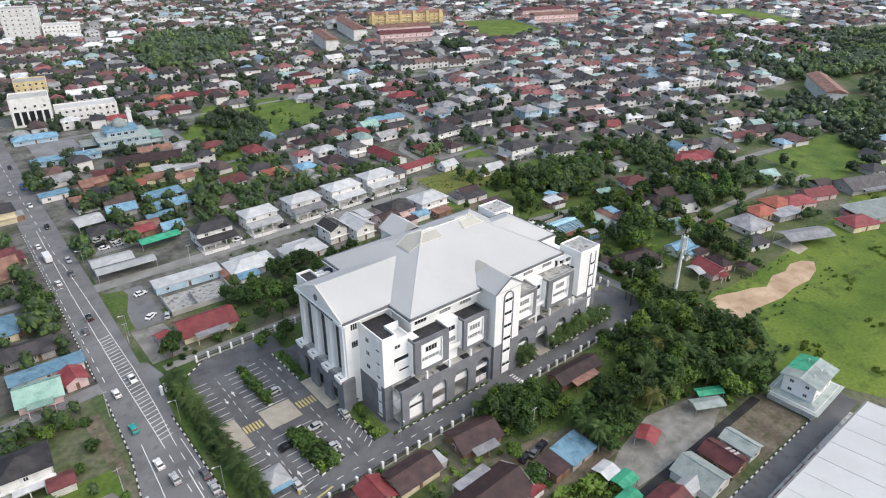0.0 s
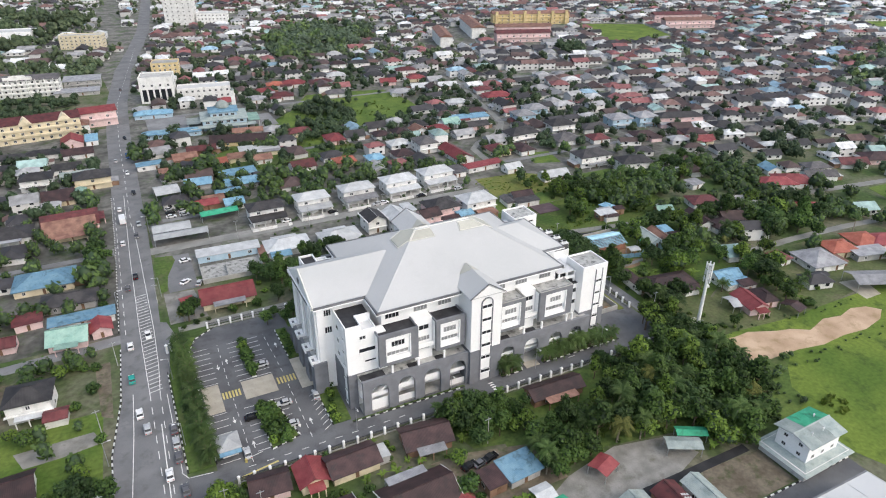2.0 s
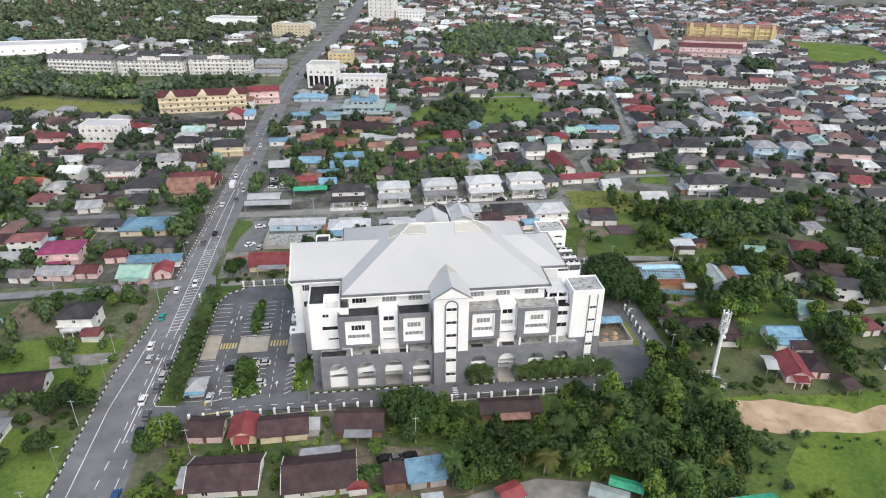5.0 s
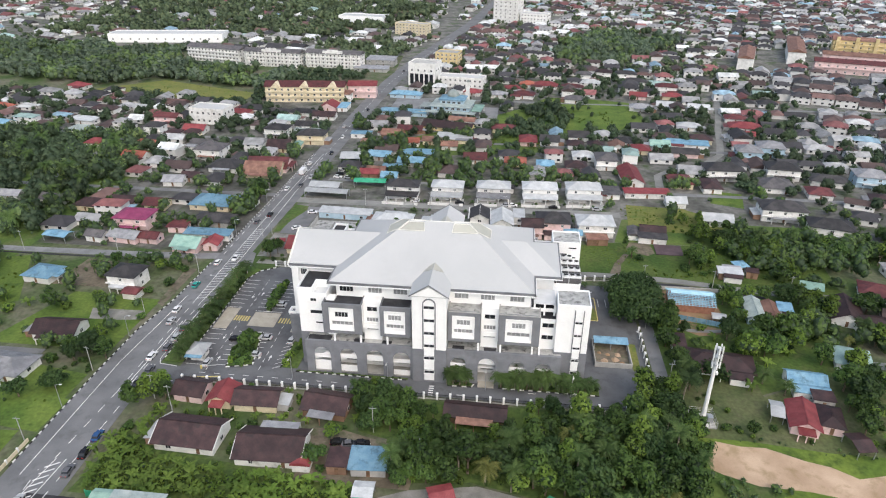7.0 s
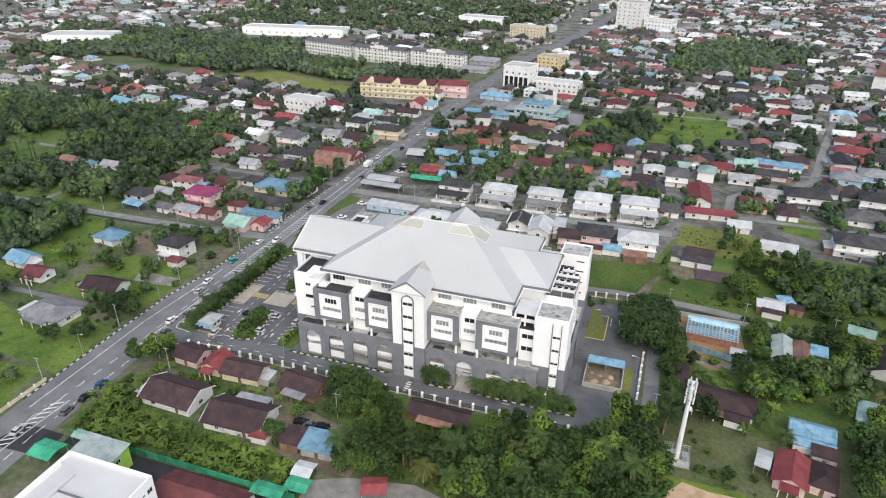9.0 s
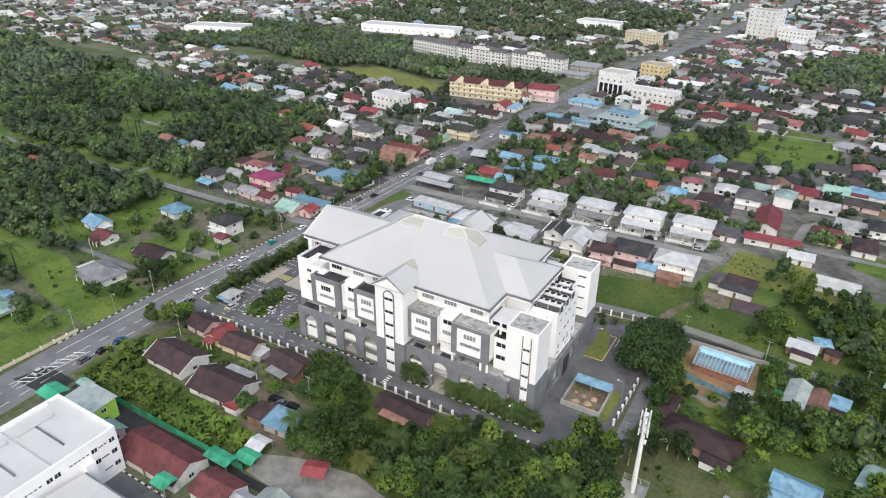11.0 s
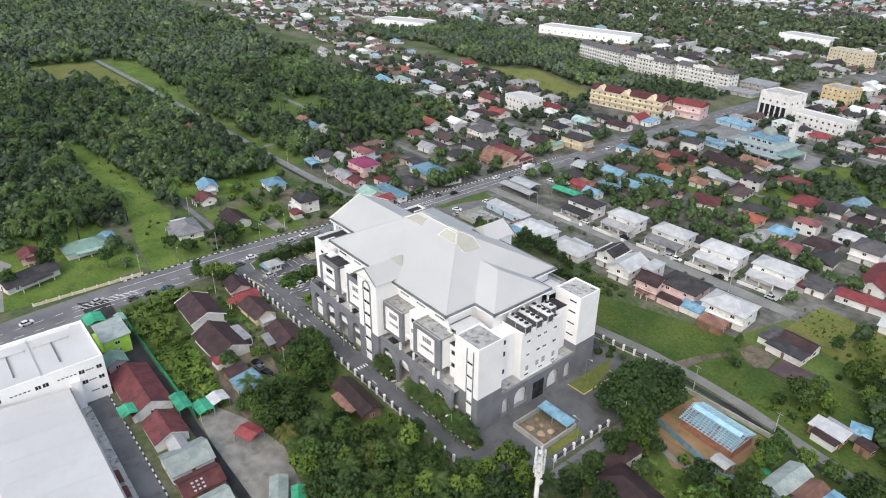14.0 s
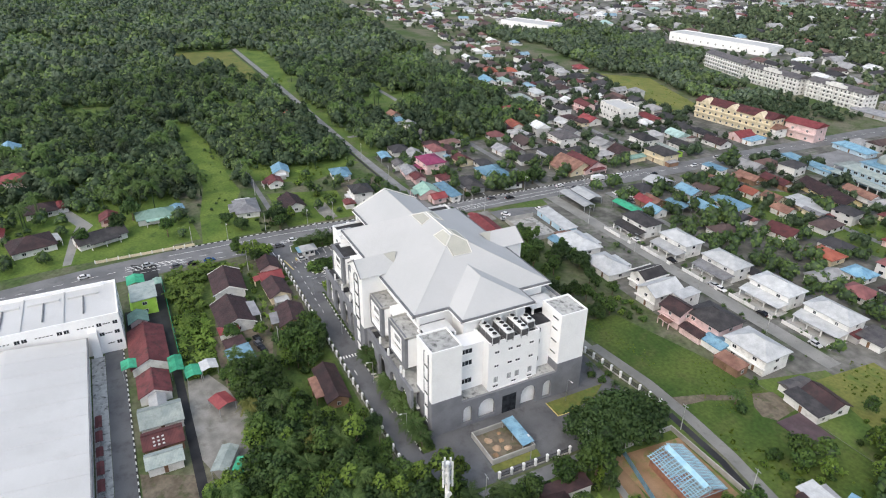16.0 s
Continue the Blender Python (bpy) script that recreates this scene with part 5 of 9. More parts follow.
    for c in porch:
        kx, ky, ln = {"s": (0, -1, l), "n": (0, 1, l), "e": (1, 0, w), "w": (-1, 0, w)}[c]
        d, ln = 2.8, ln * .62
        p, q = Shape(), Shape()
        if kx == 0:
            y0, y1 = sorted((ky * w * 1.0, ky * (w + d)))
            p.hexa([(-ln, ky * (w - .0) if False else y0, 2.5 if ky < 0 else 2.8), (ln, y0, 2.5 if ky < 0 else 2.8), (ln, y1, 2.8 if ky < 0 else 2.5), (-ln, y1, 2.8 if ky < 0 else 2.5)],
                   [(-ln, y0, 2.62 if ky < 0 else 2.92), (ln, y0, 2.62 if ky < 0 else 2.92), (ln, y1, 2.92 if ky < 0 else 2.62), (-ln, y1, 2.92 if ky < 0 else 2.62)])
            posts = [(-ln + .2, ky * (w + d - .25)), (0, ky * (w + d - .25)), (ln - .2, ky * (w + d - .25))]
        else:
            x0, x1 = sorted((kx * l, kx * (l + d)))
            z0, z1 = (2.5, 2.8) if kx < 0 else (2.8, 2.5)
            p.hexa([(x0, -ln, z0), (x1, -ln, z1), (x1, ln, z1), (x0, ln, z0)], [(x0, -ln, z0 + .12), (x1, -ln, z1 + .12), (x1, ln, z1 + .12), (x0, ln, z0 + .12)])
            posts = [(kx * (l + d - .25), -ln + .2), (kx * (l + d - .25), 0), (kx * (l + d - .25), ln - .2)]
        part("porch_roof", p, "roof_" + (roof if rng.random() < .5 else rng.choice(("grey", "rust", "white"))), ob)
        for px, py in posts:
            part("porch_post", Shape().box(px - .12, px + .12, py - .12, py + .12, 0, 2.52), "wall_" + wall, ob)
    if lean:
        sx = 1 if "e" in lean else -1
        p = Shape().hexa([(sx * l, -w * .8, 2.6), (sx * (l + 3.4), -w * .8, 2.2), (sx * (l + 3.4), w * .6, 2.2), (sx * l, w * .6, 2.6)][::sx], [(sx * l, -w * .8, 2.7), (sx * (l + 3.4), -w * .8, 2.3), (sx * (l + 3.4), w * .6, 2.3), (sx * l, w * .6, 2.7)][::sx])
        part("shed_roof", p, "roof_" + rng.choice(("rust", "grey", "white", "maroon")), ob)
        x0, x1 = sorted((sx * (l + .003), sx * (l + 3.1)))
        part("shed_wall", Shape().box(x0, x1, -w * .75, w * .55, 0, 2.22), "wall_" + rng.choice(("wood", "grey")), ob)
    return ob


def windows_row(ob, axis, plane, side, u0, u1, n, z, wd=1.4, ht=1.3):
    """A row of n framed windows on a wall of the thing ob."""
    ang = {("x", -1): 0, ("x", 1): 180, ("y", 1): 90, ("y", -1): -90}[axis, side]
    for i in range(n):
        u = u0 + (i + .5) * (u1 - u0) / n
        q = part("window", house_window(wd, ht), None, ob)
        q.matrix_local = pose(u, plane, z, 0, 0, ang) if axis == "x" else pose(plane, u, z, 0, 0, ang)


def canopy(x, y, L, W, rot, roof, height=2.7, label=""):
    """An open shelter: low-pitched roof on posts."""
    TAKEN.append((x, y, max(L, W) * .5))
    ob = thing("canopy", pose(x, y, 0, 0, 0, rot), label or "open shelter with a %s roof on posts" % WORDS[roof], "canopy")
    r = Shape()
    for sg in (-1, 1):
        r.hexa([(-L / 2, sg * W / 2, height), (L / 2, sg * W / 2, height), (L / 2, 0, height + W * .14), (-L / 2, 0, height + W * .14)][::sg], [(-L / 2, sg * W / 2, height + .1), (L / 2, sg * W / 2, height + .1), (L / 2, 0, height + W * .14 + .1), (-L / 2, 0, height + W * .14 + .1)][::sg])
    part("roof", r, "roof_" + roof, ob)
    for px in (-L / 2 + .3, L / 2 - .3):
        for py in (-W / 2 + .3, W / 2 - .3):
            part("post", Shape().box(px - .09, px + .09, py - .09, py + .09, 0, height + .05), "steel", ob)
    return ob


# along the south fence and the plots behind
for home, l in ((house(54.5, 76.5, 17, 11.5, -2, "brown", "gable", 1, "white", lean="w"), 8.5), (house(76.5, 74.5, 17.5, 12, 2, "brown", "gable", 1, "white", "n", annex=(8.6, -3.4, 5, 6.6, "red")), 8.75)):
    for sx in (-1, 1):
        for sy in (-1, 1):
            part("barge_board", Shape().hexa([(sx * l - .06, sy * 5.9, 2.5), (sx * l + .06, sy * 5.9, 2.5), (sx * l + .06, 0, 5.15), (sx * l - .06, 0, 5.15)], [(sx * l - .06, sy * 5.9, 2.85), (sx * l + .06, sy * 5.9, 2.85), (sx * l + .06, 0, 5.5), (sx * l - .06, 0, 5.5)]), "wall_white", home)
house(47, 93, 9.6, 8, -4, "brown", "gable", 1, "pink")
house(56.5, 91.8, 7.6, 8.4, 0, "red", "gable", 1, "cream", "s")
house(66.5, 91.5, 13, 8.4, 2, "brown", "gable", 1, "cream", lean="e")
house(86, 91.5, 13, 9.4, -6, "brown", "gable", 1, "wood", "s")
house(101.6, 72, 9.8, 7.6, 4, "blue", "mono", 1, "grey")
house(94, 71.6, 5.4, 6.4, 3, "brown", "mono", 1, "wood", over=.3)
house(126, 92.4, 17, 7, -2, "brown", "gable", 1, "wood", "s")
canopy(102.2, 62.6, 5, 5, 2, "white")
canopy(103.2, 58, 5.8, 4.4, 2, "green")
canopy(120, 63.4, 6, 5.4, 20, "red", 2.6, "small open pavilion with a faded red roof")
canopy(147.4, 62.6, 8, 3.4, -28, "green", 2.5)
canopy(142.4, 60.2, 9, 4.4, -28, "greyteal")
canopy(112.6, 80, 2.6, 2.6, 20, "white", 2.2)
# shops south of the black court
house(84.5, 47.4, 22, 11, 0, "maroon", "gable", 1, "white", over=.4)
house(54.5, 48.8, 12.5, 8.5, 0, "greyteal", "mono", 2, "lime", over=.5)
house(66, 46, 7, 6.4, 0, "teal", "gable", 1, "pink")
canopy(98, 54, 8, 4, 0, "green", 3.2)
canopy(93, 41.8, 5, 4.5, 0, "green", 3.4)
house(104.6, 47.4, 9, 11, 90, "maroon", "gable", 1, "white", over=.4)
house(111.4, 47.6, 4.6, 11, 90, "white", "gable", 1, "white", over=.4)
house(118.6, 47.8, 11, 9.4, 90, "greyteal", "gable", 1, "white", over=.4)
patched = house(128, 47.4, 10, 7.4, 90, "maroon", "gable", 1, "wood", over=.4)
for k in range(9):
    u, v = -2.4 + (k % 3) * 1.1, -2.9 + (k // 3) * .9
    z = 2.75 + 3.7 * .45 * (1 - abs(v) / 3.7 * 1.12) + .17
    part("clear_sheet", Shape().box(u, u + .55, v - .25, v + .25, z - .06, z + .1), "white_roof", patched, "pale translucent roof sheet")
house(135.6, 47, 9, 6, 90, "greyteal", "gable", 1, "white", over=.5)
shed = thing("house", pose(169, 46.4, 0, 0, 0, 2), "white two-storey house with a weathered green low-pitched roof", "house")
TAKEN.append((169, 46.4, 10))
part("base_wall", Shape().box(-8.4, 8.4, -6.2, 6.2, 0, 2.55), "wall_white", shed)
sk = Shape().hexa([(-9.4, -7.2, 2.2), (9.4, -7.2, 2.2), (9.4, 7.2, 2.2), (-9.4, 7.2, 2.2)], [(-6.0, -4.3, 3.1), (6.0, -4.3, 3.1), (6.0, 4.3, 3.1), (-6.0, 4.3, 3.1)])
part("skirt_roof", sk, "roof_greyteal", shed, "grey-green sheet skirt roof")
part("wall", Shape().box(-5.9, 5.9, -4.2, 4.2, 2.6, 8.3), "white_wall", shed)
for g, key in ((-1, "greyteal"), (1, "greyteal")):
    for k in range(3):
        xa, xb = -6.8 + k * 4.55, -6.8 + (k + 1) * 4.55 - .05
        part("roof_sheet", Shape().hexa([(xa, g * 5.2, 8.2), (xb, g * 5.2, 8.2), (xb, g * .02, 9.25), (xa, g * .02, 9.25)][::g], [(xa, g * 5.2, 8.32), (xb, g * 5.2, 8.32), (xb, g * .02, 9.37), (xa, g * .02, 9.37)][::g]), "roof_green" if g > 0 and k > 0 else "roof_" + key, shed)
part("ridge_cap", Shape().box(-6.85, 6.85, -.18, .18, 9.3, 9.46), "roof_greyteal", shed)
part("gable_wall", Shape().hexa([(-5.9, -4.2, 8.3), (-5.9, 4.2, 8.3), (-5.9, 0, 9.15)], [(5.9, -4.2, 8.3), (5.9, 4.2, 8.3), (5.9, 0, 9.15)]), "white_wall", shed)
for x, y in ((-3, -2.2), (1, -2.4), (3.4, 1.8)):
    part("roof_vent", Shape().rod((x, y, 8.5), (x, y, 9.7), .16, n=8).rod((x, y, 9.7), (x, y, 10), .3, .1, n=8), "steel_white", shed)
for z in (3.9, 6.6):
    windows_row(shed, "x", -4.2, -1, -5.6, 5.6, 3, z, 1.1, 1.0)
    windows_row(shed, "y", -5.9, -1, -4, 4, 2, z, 1.1, 1.0)
    windows_row(shed, "y", 5.9, 1, -4, 4, 2, z, 1.1, 1.0)
# west of the main road
house(-27, 197, 15.5, 12, 0, "purple", "hip", 2, "pink", "s")
house(-3, 222, 20, 14, -2, "blue", "hip", 1, "cream", lean="e")
house(5, 203.5, 18, 10, -4, "black", "hip", 1, "grey")
house(5, 179.8, 12, 11, -6, "teal", "gable", 1, "pink", "s")
house(8.8, 189, 20, 6, 0, "blue", "mono", 1, "white")
house(14, 181, 7, 8, 4, "red", "gable", 1, "pink")
house(-3.6, 149, 12, 10.2, -4, "black", "hip", 2, "white", "s", annex=(6.4, -7.4, 6, 5.4, "maroon"))
house(-37.2, 150, 12, 10, -6, "blue", "hip", 1, "white", "e")
house(-8.6, 117, 15, 10, 2, "brown", "gable", 1, "white", "s", lean="w")
house(-12.6, 97, 17, 11, -4, "grey", "hip", 1, "white", "s", lean="w")
house(-39, 116.4, 9.5, 8, 0, "maroon", "gable", 1, "white", "s")
house(-54, 123, 12, 9, -8, "blue", "gable", 1, "white", lean="e")
canopy(-52, 180.5, 11, 6, -8, "blue")
house(-7.5, 36.6, 10, 20, 18, "black", "gable", 1, "white", "e")
house(-26, 40.6, 9, 8, 0, "maroon", "gable", 1, "pink", "e")
house(-21, 59.4, 11, 17, 2, "teal", "hip", 1, "white", "e", annex=(-4, 9.5, 6, 6, "blue"))
house(-11.5, 11.6, 15, 17, 14, "brown", "hip", 1, "white", "n")
house(-49, 13.6, 12, 14, 8, "brown", "hip", 1, "white", annex=(0, 8, 8, 6, "red"))
house(-88, 2, 12, 12, 4, "red", "hip", 2, "pink")
house(-80, -6, 10, 10, 4, "blue", "gable", 1, "white")
house(-140, -4, 14, 12, 4, "blue", "gable", 2, "white")
house(-27, -3, 10, 9, 0, "red", "gable", 1, "pink")
house(-153, 154, 12, 9, 0, "orange", "gable", 1, "white", lean="e")
house(5, 266, 20, 17, 2, "rust", "gable", 1, "cream", "s")
house(-17, 270, 17, 14, -2, "black", "hip", 1, "white", "s")
house(-33, 288, 16, 14, -4, "darkgrey", "hip", 2, "white", "s")
house(-62, 330, 0.1 + 14, 11, 0, "red", "gable", 1, "white", "s")
# north of the building, along the lane and the terrace behind it
house(53.8, 184.4, 18.4, 12, -2, "red", "gable", 1, "cream", "s")
house(60, 217, 24, 6.4, -3, "white", "mono", 1, "bluewall", over=.4)
canopy(40.5, 186, 4.6, 3.6, 10, "red", 2.5)
yard = thing("yard_wall", pose(59, 205, 0, 0, 0, -2), "weathered grey walls round an open yard", "wall")
for a, b, c, d in ((-11, 11, -7.4, -7.2), (-11, -10.8, -7.2, 7.2), (10.8, 11, -7.2, 7.2), (-2, -1.8, -7.2, 3)):
    part("wall_panel", Shape().box(a, b, c, d, 0, 1.9), "concrete", yard)
house(82, 212, 18, 12, -2, "white", "hip", 1, "white", "n", lean="w", annex=(-4, -7, 8, 6, "blue"))
house(103, 210, 17, 12, 0, "white", "hip", 1, "white", "n")
solar = house(119.6, 215, 9.4, 11, 2, "black", "gable", 2, "white")
part("roof_rim", Shape().box(-4.8, -4.4, -5.6, 5.6, 5.6, 6.1).box(4.4, 4.8, -5.6, 5.6, 5.6, 6.1).box(-.2, .2, -5.6, 5.6, 7.6, 8.0), "wall_white", solar, "white rim dividing the black roof")
house(129.2, 211.6, 10, 14, 2, "white", "gable", 2, "white")
house(136.4, 217, 5, 9, 2, "white", "mono", 2, "white", over=.3)
house(151, 214.6, 15, 12.6, 2, "black", "hip", 2, "pink", annex=(0, -8.4, 9, 5, "brown"))
house(142, 208, 9.6, 9, 2, "brown", "gable", 2, "pink", "s")
house(168.4, 214, 16, 12, 2, "white", "hip", 2, "white", annex=(-9.5, -5.5, 8, 7, "blue"))
house(168.5, 203.6, 9, 5.4, 4, "rust", "mono", 1, "wood", over=.3)
house(192.4, 213.8, 11, 8.4, -5, "brown", "gable", 1, "white", annex=(-7.6, -2.4, 5.6, 9, "darkgrey"))
house(191.4, 207.4, 12, 5.4, -5, "black", "mono", 1, "white", over=.5)
canopy(42.6, 246.6, 15, 8, -2, "white", 3.2)
canopy(45.4, 238.8, 21, 6, -2, "white", 3.2)
canopy(63, 255, 16, 6, 2, "green", 3)
canopy(70.8, 278, 12, 6, 0, "blue", 3)
house(81.2, 246.4, 16, 10, 0, "black", "hip", 2, "white", veranda="s")
house(102.4, 248, 15.6, 10, 0, "white", "hip", 2, "white", veranda="s")
house(124.2, 249.6, 16.4, 10.4, 1, "white", "hip", 2, "white", veranda="s", annex=(6.5, 6.5, 7, 6, "black"))
house(146, 251, 17, 10.6, 2, "white", "hip", 2, "white", veranda="s")
house(166.6, 253, 17, 10.6, 2, "white", "hip", 2, "white", veranda="s", lean="e", annex=(1, 6.5, 9, 6, "blue"))
house(180, 256, 9, 10, 2, "darkgrey", "mono", 1, "white")
house(192.6, 280, 11, 24, 2, "red", "gable", 1, "white")
house(197, 257.6, 22, 6.6, 4, "red", "mono", 1, "white")
house(208.6, 248, 10, 8, 2, "white", "gable", 1, "white")
house(216.4, 276, 12, 14, 2, "maroon", "hip", 1, "cream")
house(230, 272, 10, 15, 0, "brown", "hip", 1, "white")
house(240, 289, 20, 13, 2, "black", "hip", 2, "white", "s")
house(262, 276, 17, 15, -4, "darkgrey", "hip", 1, "white")
house(253, 240, 20, 13, -4, "black", "hip", 2, "white", "s", lean="w")
house(271, 294, 17, 13, -6, "black", "hip", 2, "white", "s")
house(311, 288, 15, 13, -8, "grey", "hip", 2, "bluewall", "s")
house(329, 284, 15, 13, -8, "grey", "hip", 2, "bluewall", "s")
# east of the site
house(216, 181.4, 6.8, 6, -8, "grey", "mono", 1, "white", annex=(0, -4.2, 6.8, 3.6, "brown"))
house(220.4, 186.4, 5.2, 5.4, 14, "blue", "hip", 1, "grey", over=.4)
house(223.4, 181.6, 4.6, 3.6, -12, "brown", "mono", 1, "wood", over=.3)
house(215.8, 154.4, 6.2, 13.2, -6, "greyteal", "gable", 1, "bluewall", over=.4)
house(221.2, 153.4, 5.2, 12, -6, "rust", "gable", 1, "bluewall", over=.3, annex=(-1.6, -7.2, 6.6, 3.6, "greyteal"))
house(226.4, 156.2, 5, 6, -8, "blue", "mono", 1, "white", over=.3)
house(226.2, 150, 4.6, 5, -8, "brown", "mono", 1, "white", over=.3)
house(196.4, 122.8, 20, 10, -8, "brown", "hip", 1, "white", "s", annex=(5.4, -5.4, 6.4, 5, "brown"))
house(219, 117.4, 11, 7, -6, "blue", "gable", 1, "white", over=.4, annex=(.4, -4.8, 10, 4.6, "blue"))
house(220.8, 109.4, 6, 4.6, -6, "brown", "mono", 1, "grey", over=.3)
house(212.4, 100.6, 8.2, 11.6, -12, "red", "gable", 1, "pink", "s")
house(219.4, 101, 6.4, 9.4, -12, "brown", "hip", 1, "pink", over=.5)
canopy(206.4, 102.8, 3.6, 7, -12, "white", 2.5)
house(264, 172, 14, 11, -20, "maroon", "hip", 1, "white")
house(324, 172, 18, 13, -30, "red", "hip", 1, "white")
house(301.5, 145, 12, 11, -28, "red", "hip", 1, "white")
house(249, 118.6, 7, 8, 0, "maroon", "hip", 1, "white")
house(261, 111, 15, 14, -10, "grey", "hip", 1, "white", lean="e")
house(284, 106, 15, 7, -14, "grey", "mono", 1, "grey")
house(244, 170 - 14, 9, 7, 0, "teal", "mono", 1, "white")
house(252, 150, 12, 9, 0, "brown", "hip", 1, "white")

# more houses round about
house(-101, 219, 11, 8, 0, "grey", "gable", 1, "white")
house(-78, 217, 13, 8, -4, "darkgrey", "gable", 1, "white")
house(-58, 213, 13, 10, -4, "brown", "hip", 1, "cream")
house(-44, 218, 12, 9, 0, "brown", "gable", 1, "pink")
house(-28, 217, 11, 9, 0, "maroon", "gable", 1, "cream")
house(-34, 246, 11, 9, 4, "grey", "gable", 1, "white")
house(-28, 252, 10, 8, -4, "brown", "gable", 1, "grey")
house(-85, 324, 12, 10, 0, "black", "hip", 2, "white")
house(-72, 321, 10, 9, 0, "brown", "hip", 1, "white")
house(-61, 323, 10, 9, 0, "brown", "hip", 1, "cream")
house(-79, 299, 13, 11, -8, "orange", "hip", 1, "white")
house(-107, 298, 12, 10, 0, "red", "hip", 1, "white")
house(-24, 183.4, 14, 8, -8, "grey", "gable", 1, "pink")
house(-13.4, 183.6, 9, 7, -4, "maroon", "gable", 1, "pink")
house(-36, 182.6, 9, 7, -8, "darkgrey", "gable", 1, "white")
house(-128, 218, 10, 8, 0, "rust", "gable", 1, "grey")
house(-114, 215, 10, 7, 0, "blue", "mono", 1, "white")
house(-7, 195, 9, 7, 4, "maroon", "mono", 1, "pink")
house(277, 114, 13, 11, -16, "orange", "hip", 1, "cream")
house(292, 114, 13, 12, -16, "orange", "hip", 1, "cream")
house(318, 108, 18, 10, -20, "red", "gable", 1, "pink")
house(328, 188, 9, 10, -16, "blue", "gable", 1, "white")
house(352, 180, 14, 10, -16, "darkgrey", "hip", 1, "white")
house(277, 190, 8, 7, 0, "grey", "mono", 1, "white")
house(84, 326, 10, 8, 0, "rust", "gable", 1, "cream")
house(96, 318, 10, 8, 0, "rust", "gable", 1, "white")
house(112, 298, 13, 11, 6, "maroon", "gable", 1, "white")
house(134, 295, 12, 10, 0, "orange", "hip", 1, "cream")
house(150, 292, 10, 10, 0, "blue", "hip", 1, "white")
house(166, 292, 12, 11, 0, "brown", "hip", 1, "white")
house(182, 298, 12, 14, 0, "darkgrey", "hip", 2, "white")
house(171, 346, 13, 11, 0, "black", "gable", 1, "white")
house(168, 329, 10, 10, 0, "brown", "hip", 1, "white")
house(180, 329, 10, 10, 0, "brown", "hip", 1, "cream")
house(192, 328, 10, 11, 0, "rust", "gable", 1, "white")
house(204, 325, 12, 11, 0, "red", "hip", 1, "cream")
house(141, 334, 11, 14, 0, "red", "hip", 1, "pink")
house(126, 356, 15, 10, 0, "maroon", "hip", 1, "cream")
house(79, 288, 16, 9, 0, "blue", "gable", 1, "grey")
house(71, 264, 9, 8, 0, "blue", "gable", 1, "white")
house(63, 270, 10, 10, 0, "rust", "gable", 1, "wood")
house(280, 268, 12, 11, -8, "maroon", "hip", 1, "white")
canopy(266, 90, 22, 10, -24, "grey", 3.6)
# west side of the road, north of the junction
house(5, 274, 22, 16, 2, "maroon", "gable", 1, "pink", "e", annex=(4, -10, 9, 7, "red"))
house(0, 305, 14, 14, 2, "brown", "gable", 1, "cream", annex=(9, 1, 6, 12, "teal"))
house(8, 332, 16, 9, 0, "greyteal", "gable", 1, "lime")
house(3, 347, 14, 9, 0, "black", "gable", 1, "white", lean="w")
house(5, 394, 12, 14, 0, "red", "gable", 1, "pink", over=.4)
house(15, 394, 7, 14, 0, "blue", "mono", 1, "white", over=.4)
house(8, 370, 16, 10, 0, "brown", "gable", 1, "white")
house(8, 418, 14, 12, 0, "rust", "hip", 2, "white")
# shops and yards on its east side
house(41, 333, 13, 6, 3, "blue", "mono", 1, "white", over=.4)
house(60, 296, 13, 9, -4, "blue", "gable", 1, "grey")
house(80, 301, 18, 9, 2, "blue", "mono", 1, "white", over=.4)
house(60, 268, 10, 7, 0, "red", "gable", 1, "wood")
house(48, 318, 8, 7, 0, "rust", "mono", 1, "grey", over=.4)
house(74, 322, 9, 8, 0, "orange", "gable", 1, "white")
canopy(45, 290, 11, 12, 4, "white", 3.4)
# along the eastern lane
house(215, 180.4, 9, 5.4, -4, "white", "mono", 1, "wood", over=.4)
house(221.6, 147, 7, 6, -6, "brown", "mono", 1, "white", over=.4)
house(246, 157, 11, 15, -14, "brown", "gable", 1, "white")
house(241, 172.6, 8, 6, -14, "teal", "gable", 1, "wood")
house(186.4, 129.4, 4.4, 13, -4, "brown", "mono", 1, "white", over=.3)
house(222, 230, 15, 9, -4, "white", "gable", 1, "white")
canopy(223, 92, 5, 7, 10, "brown", 2.5)

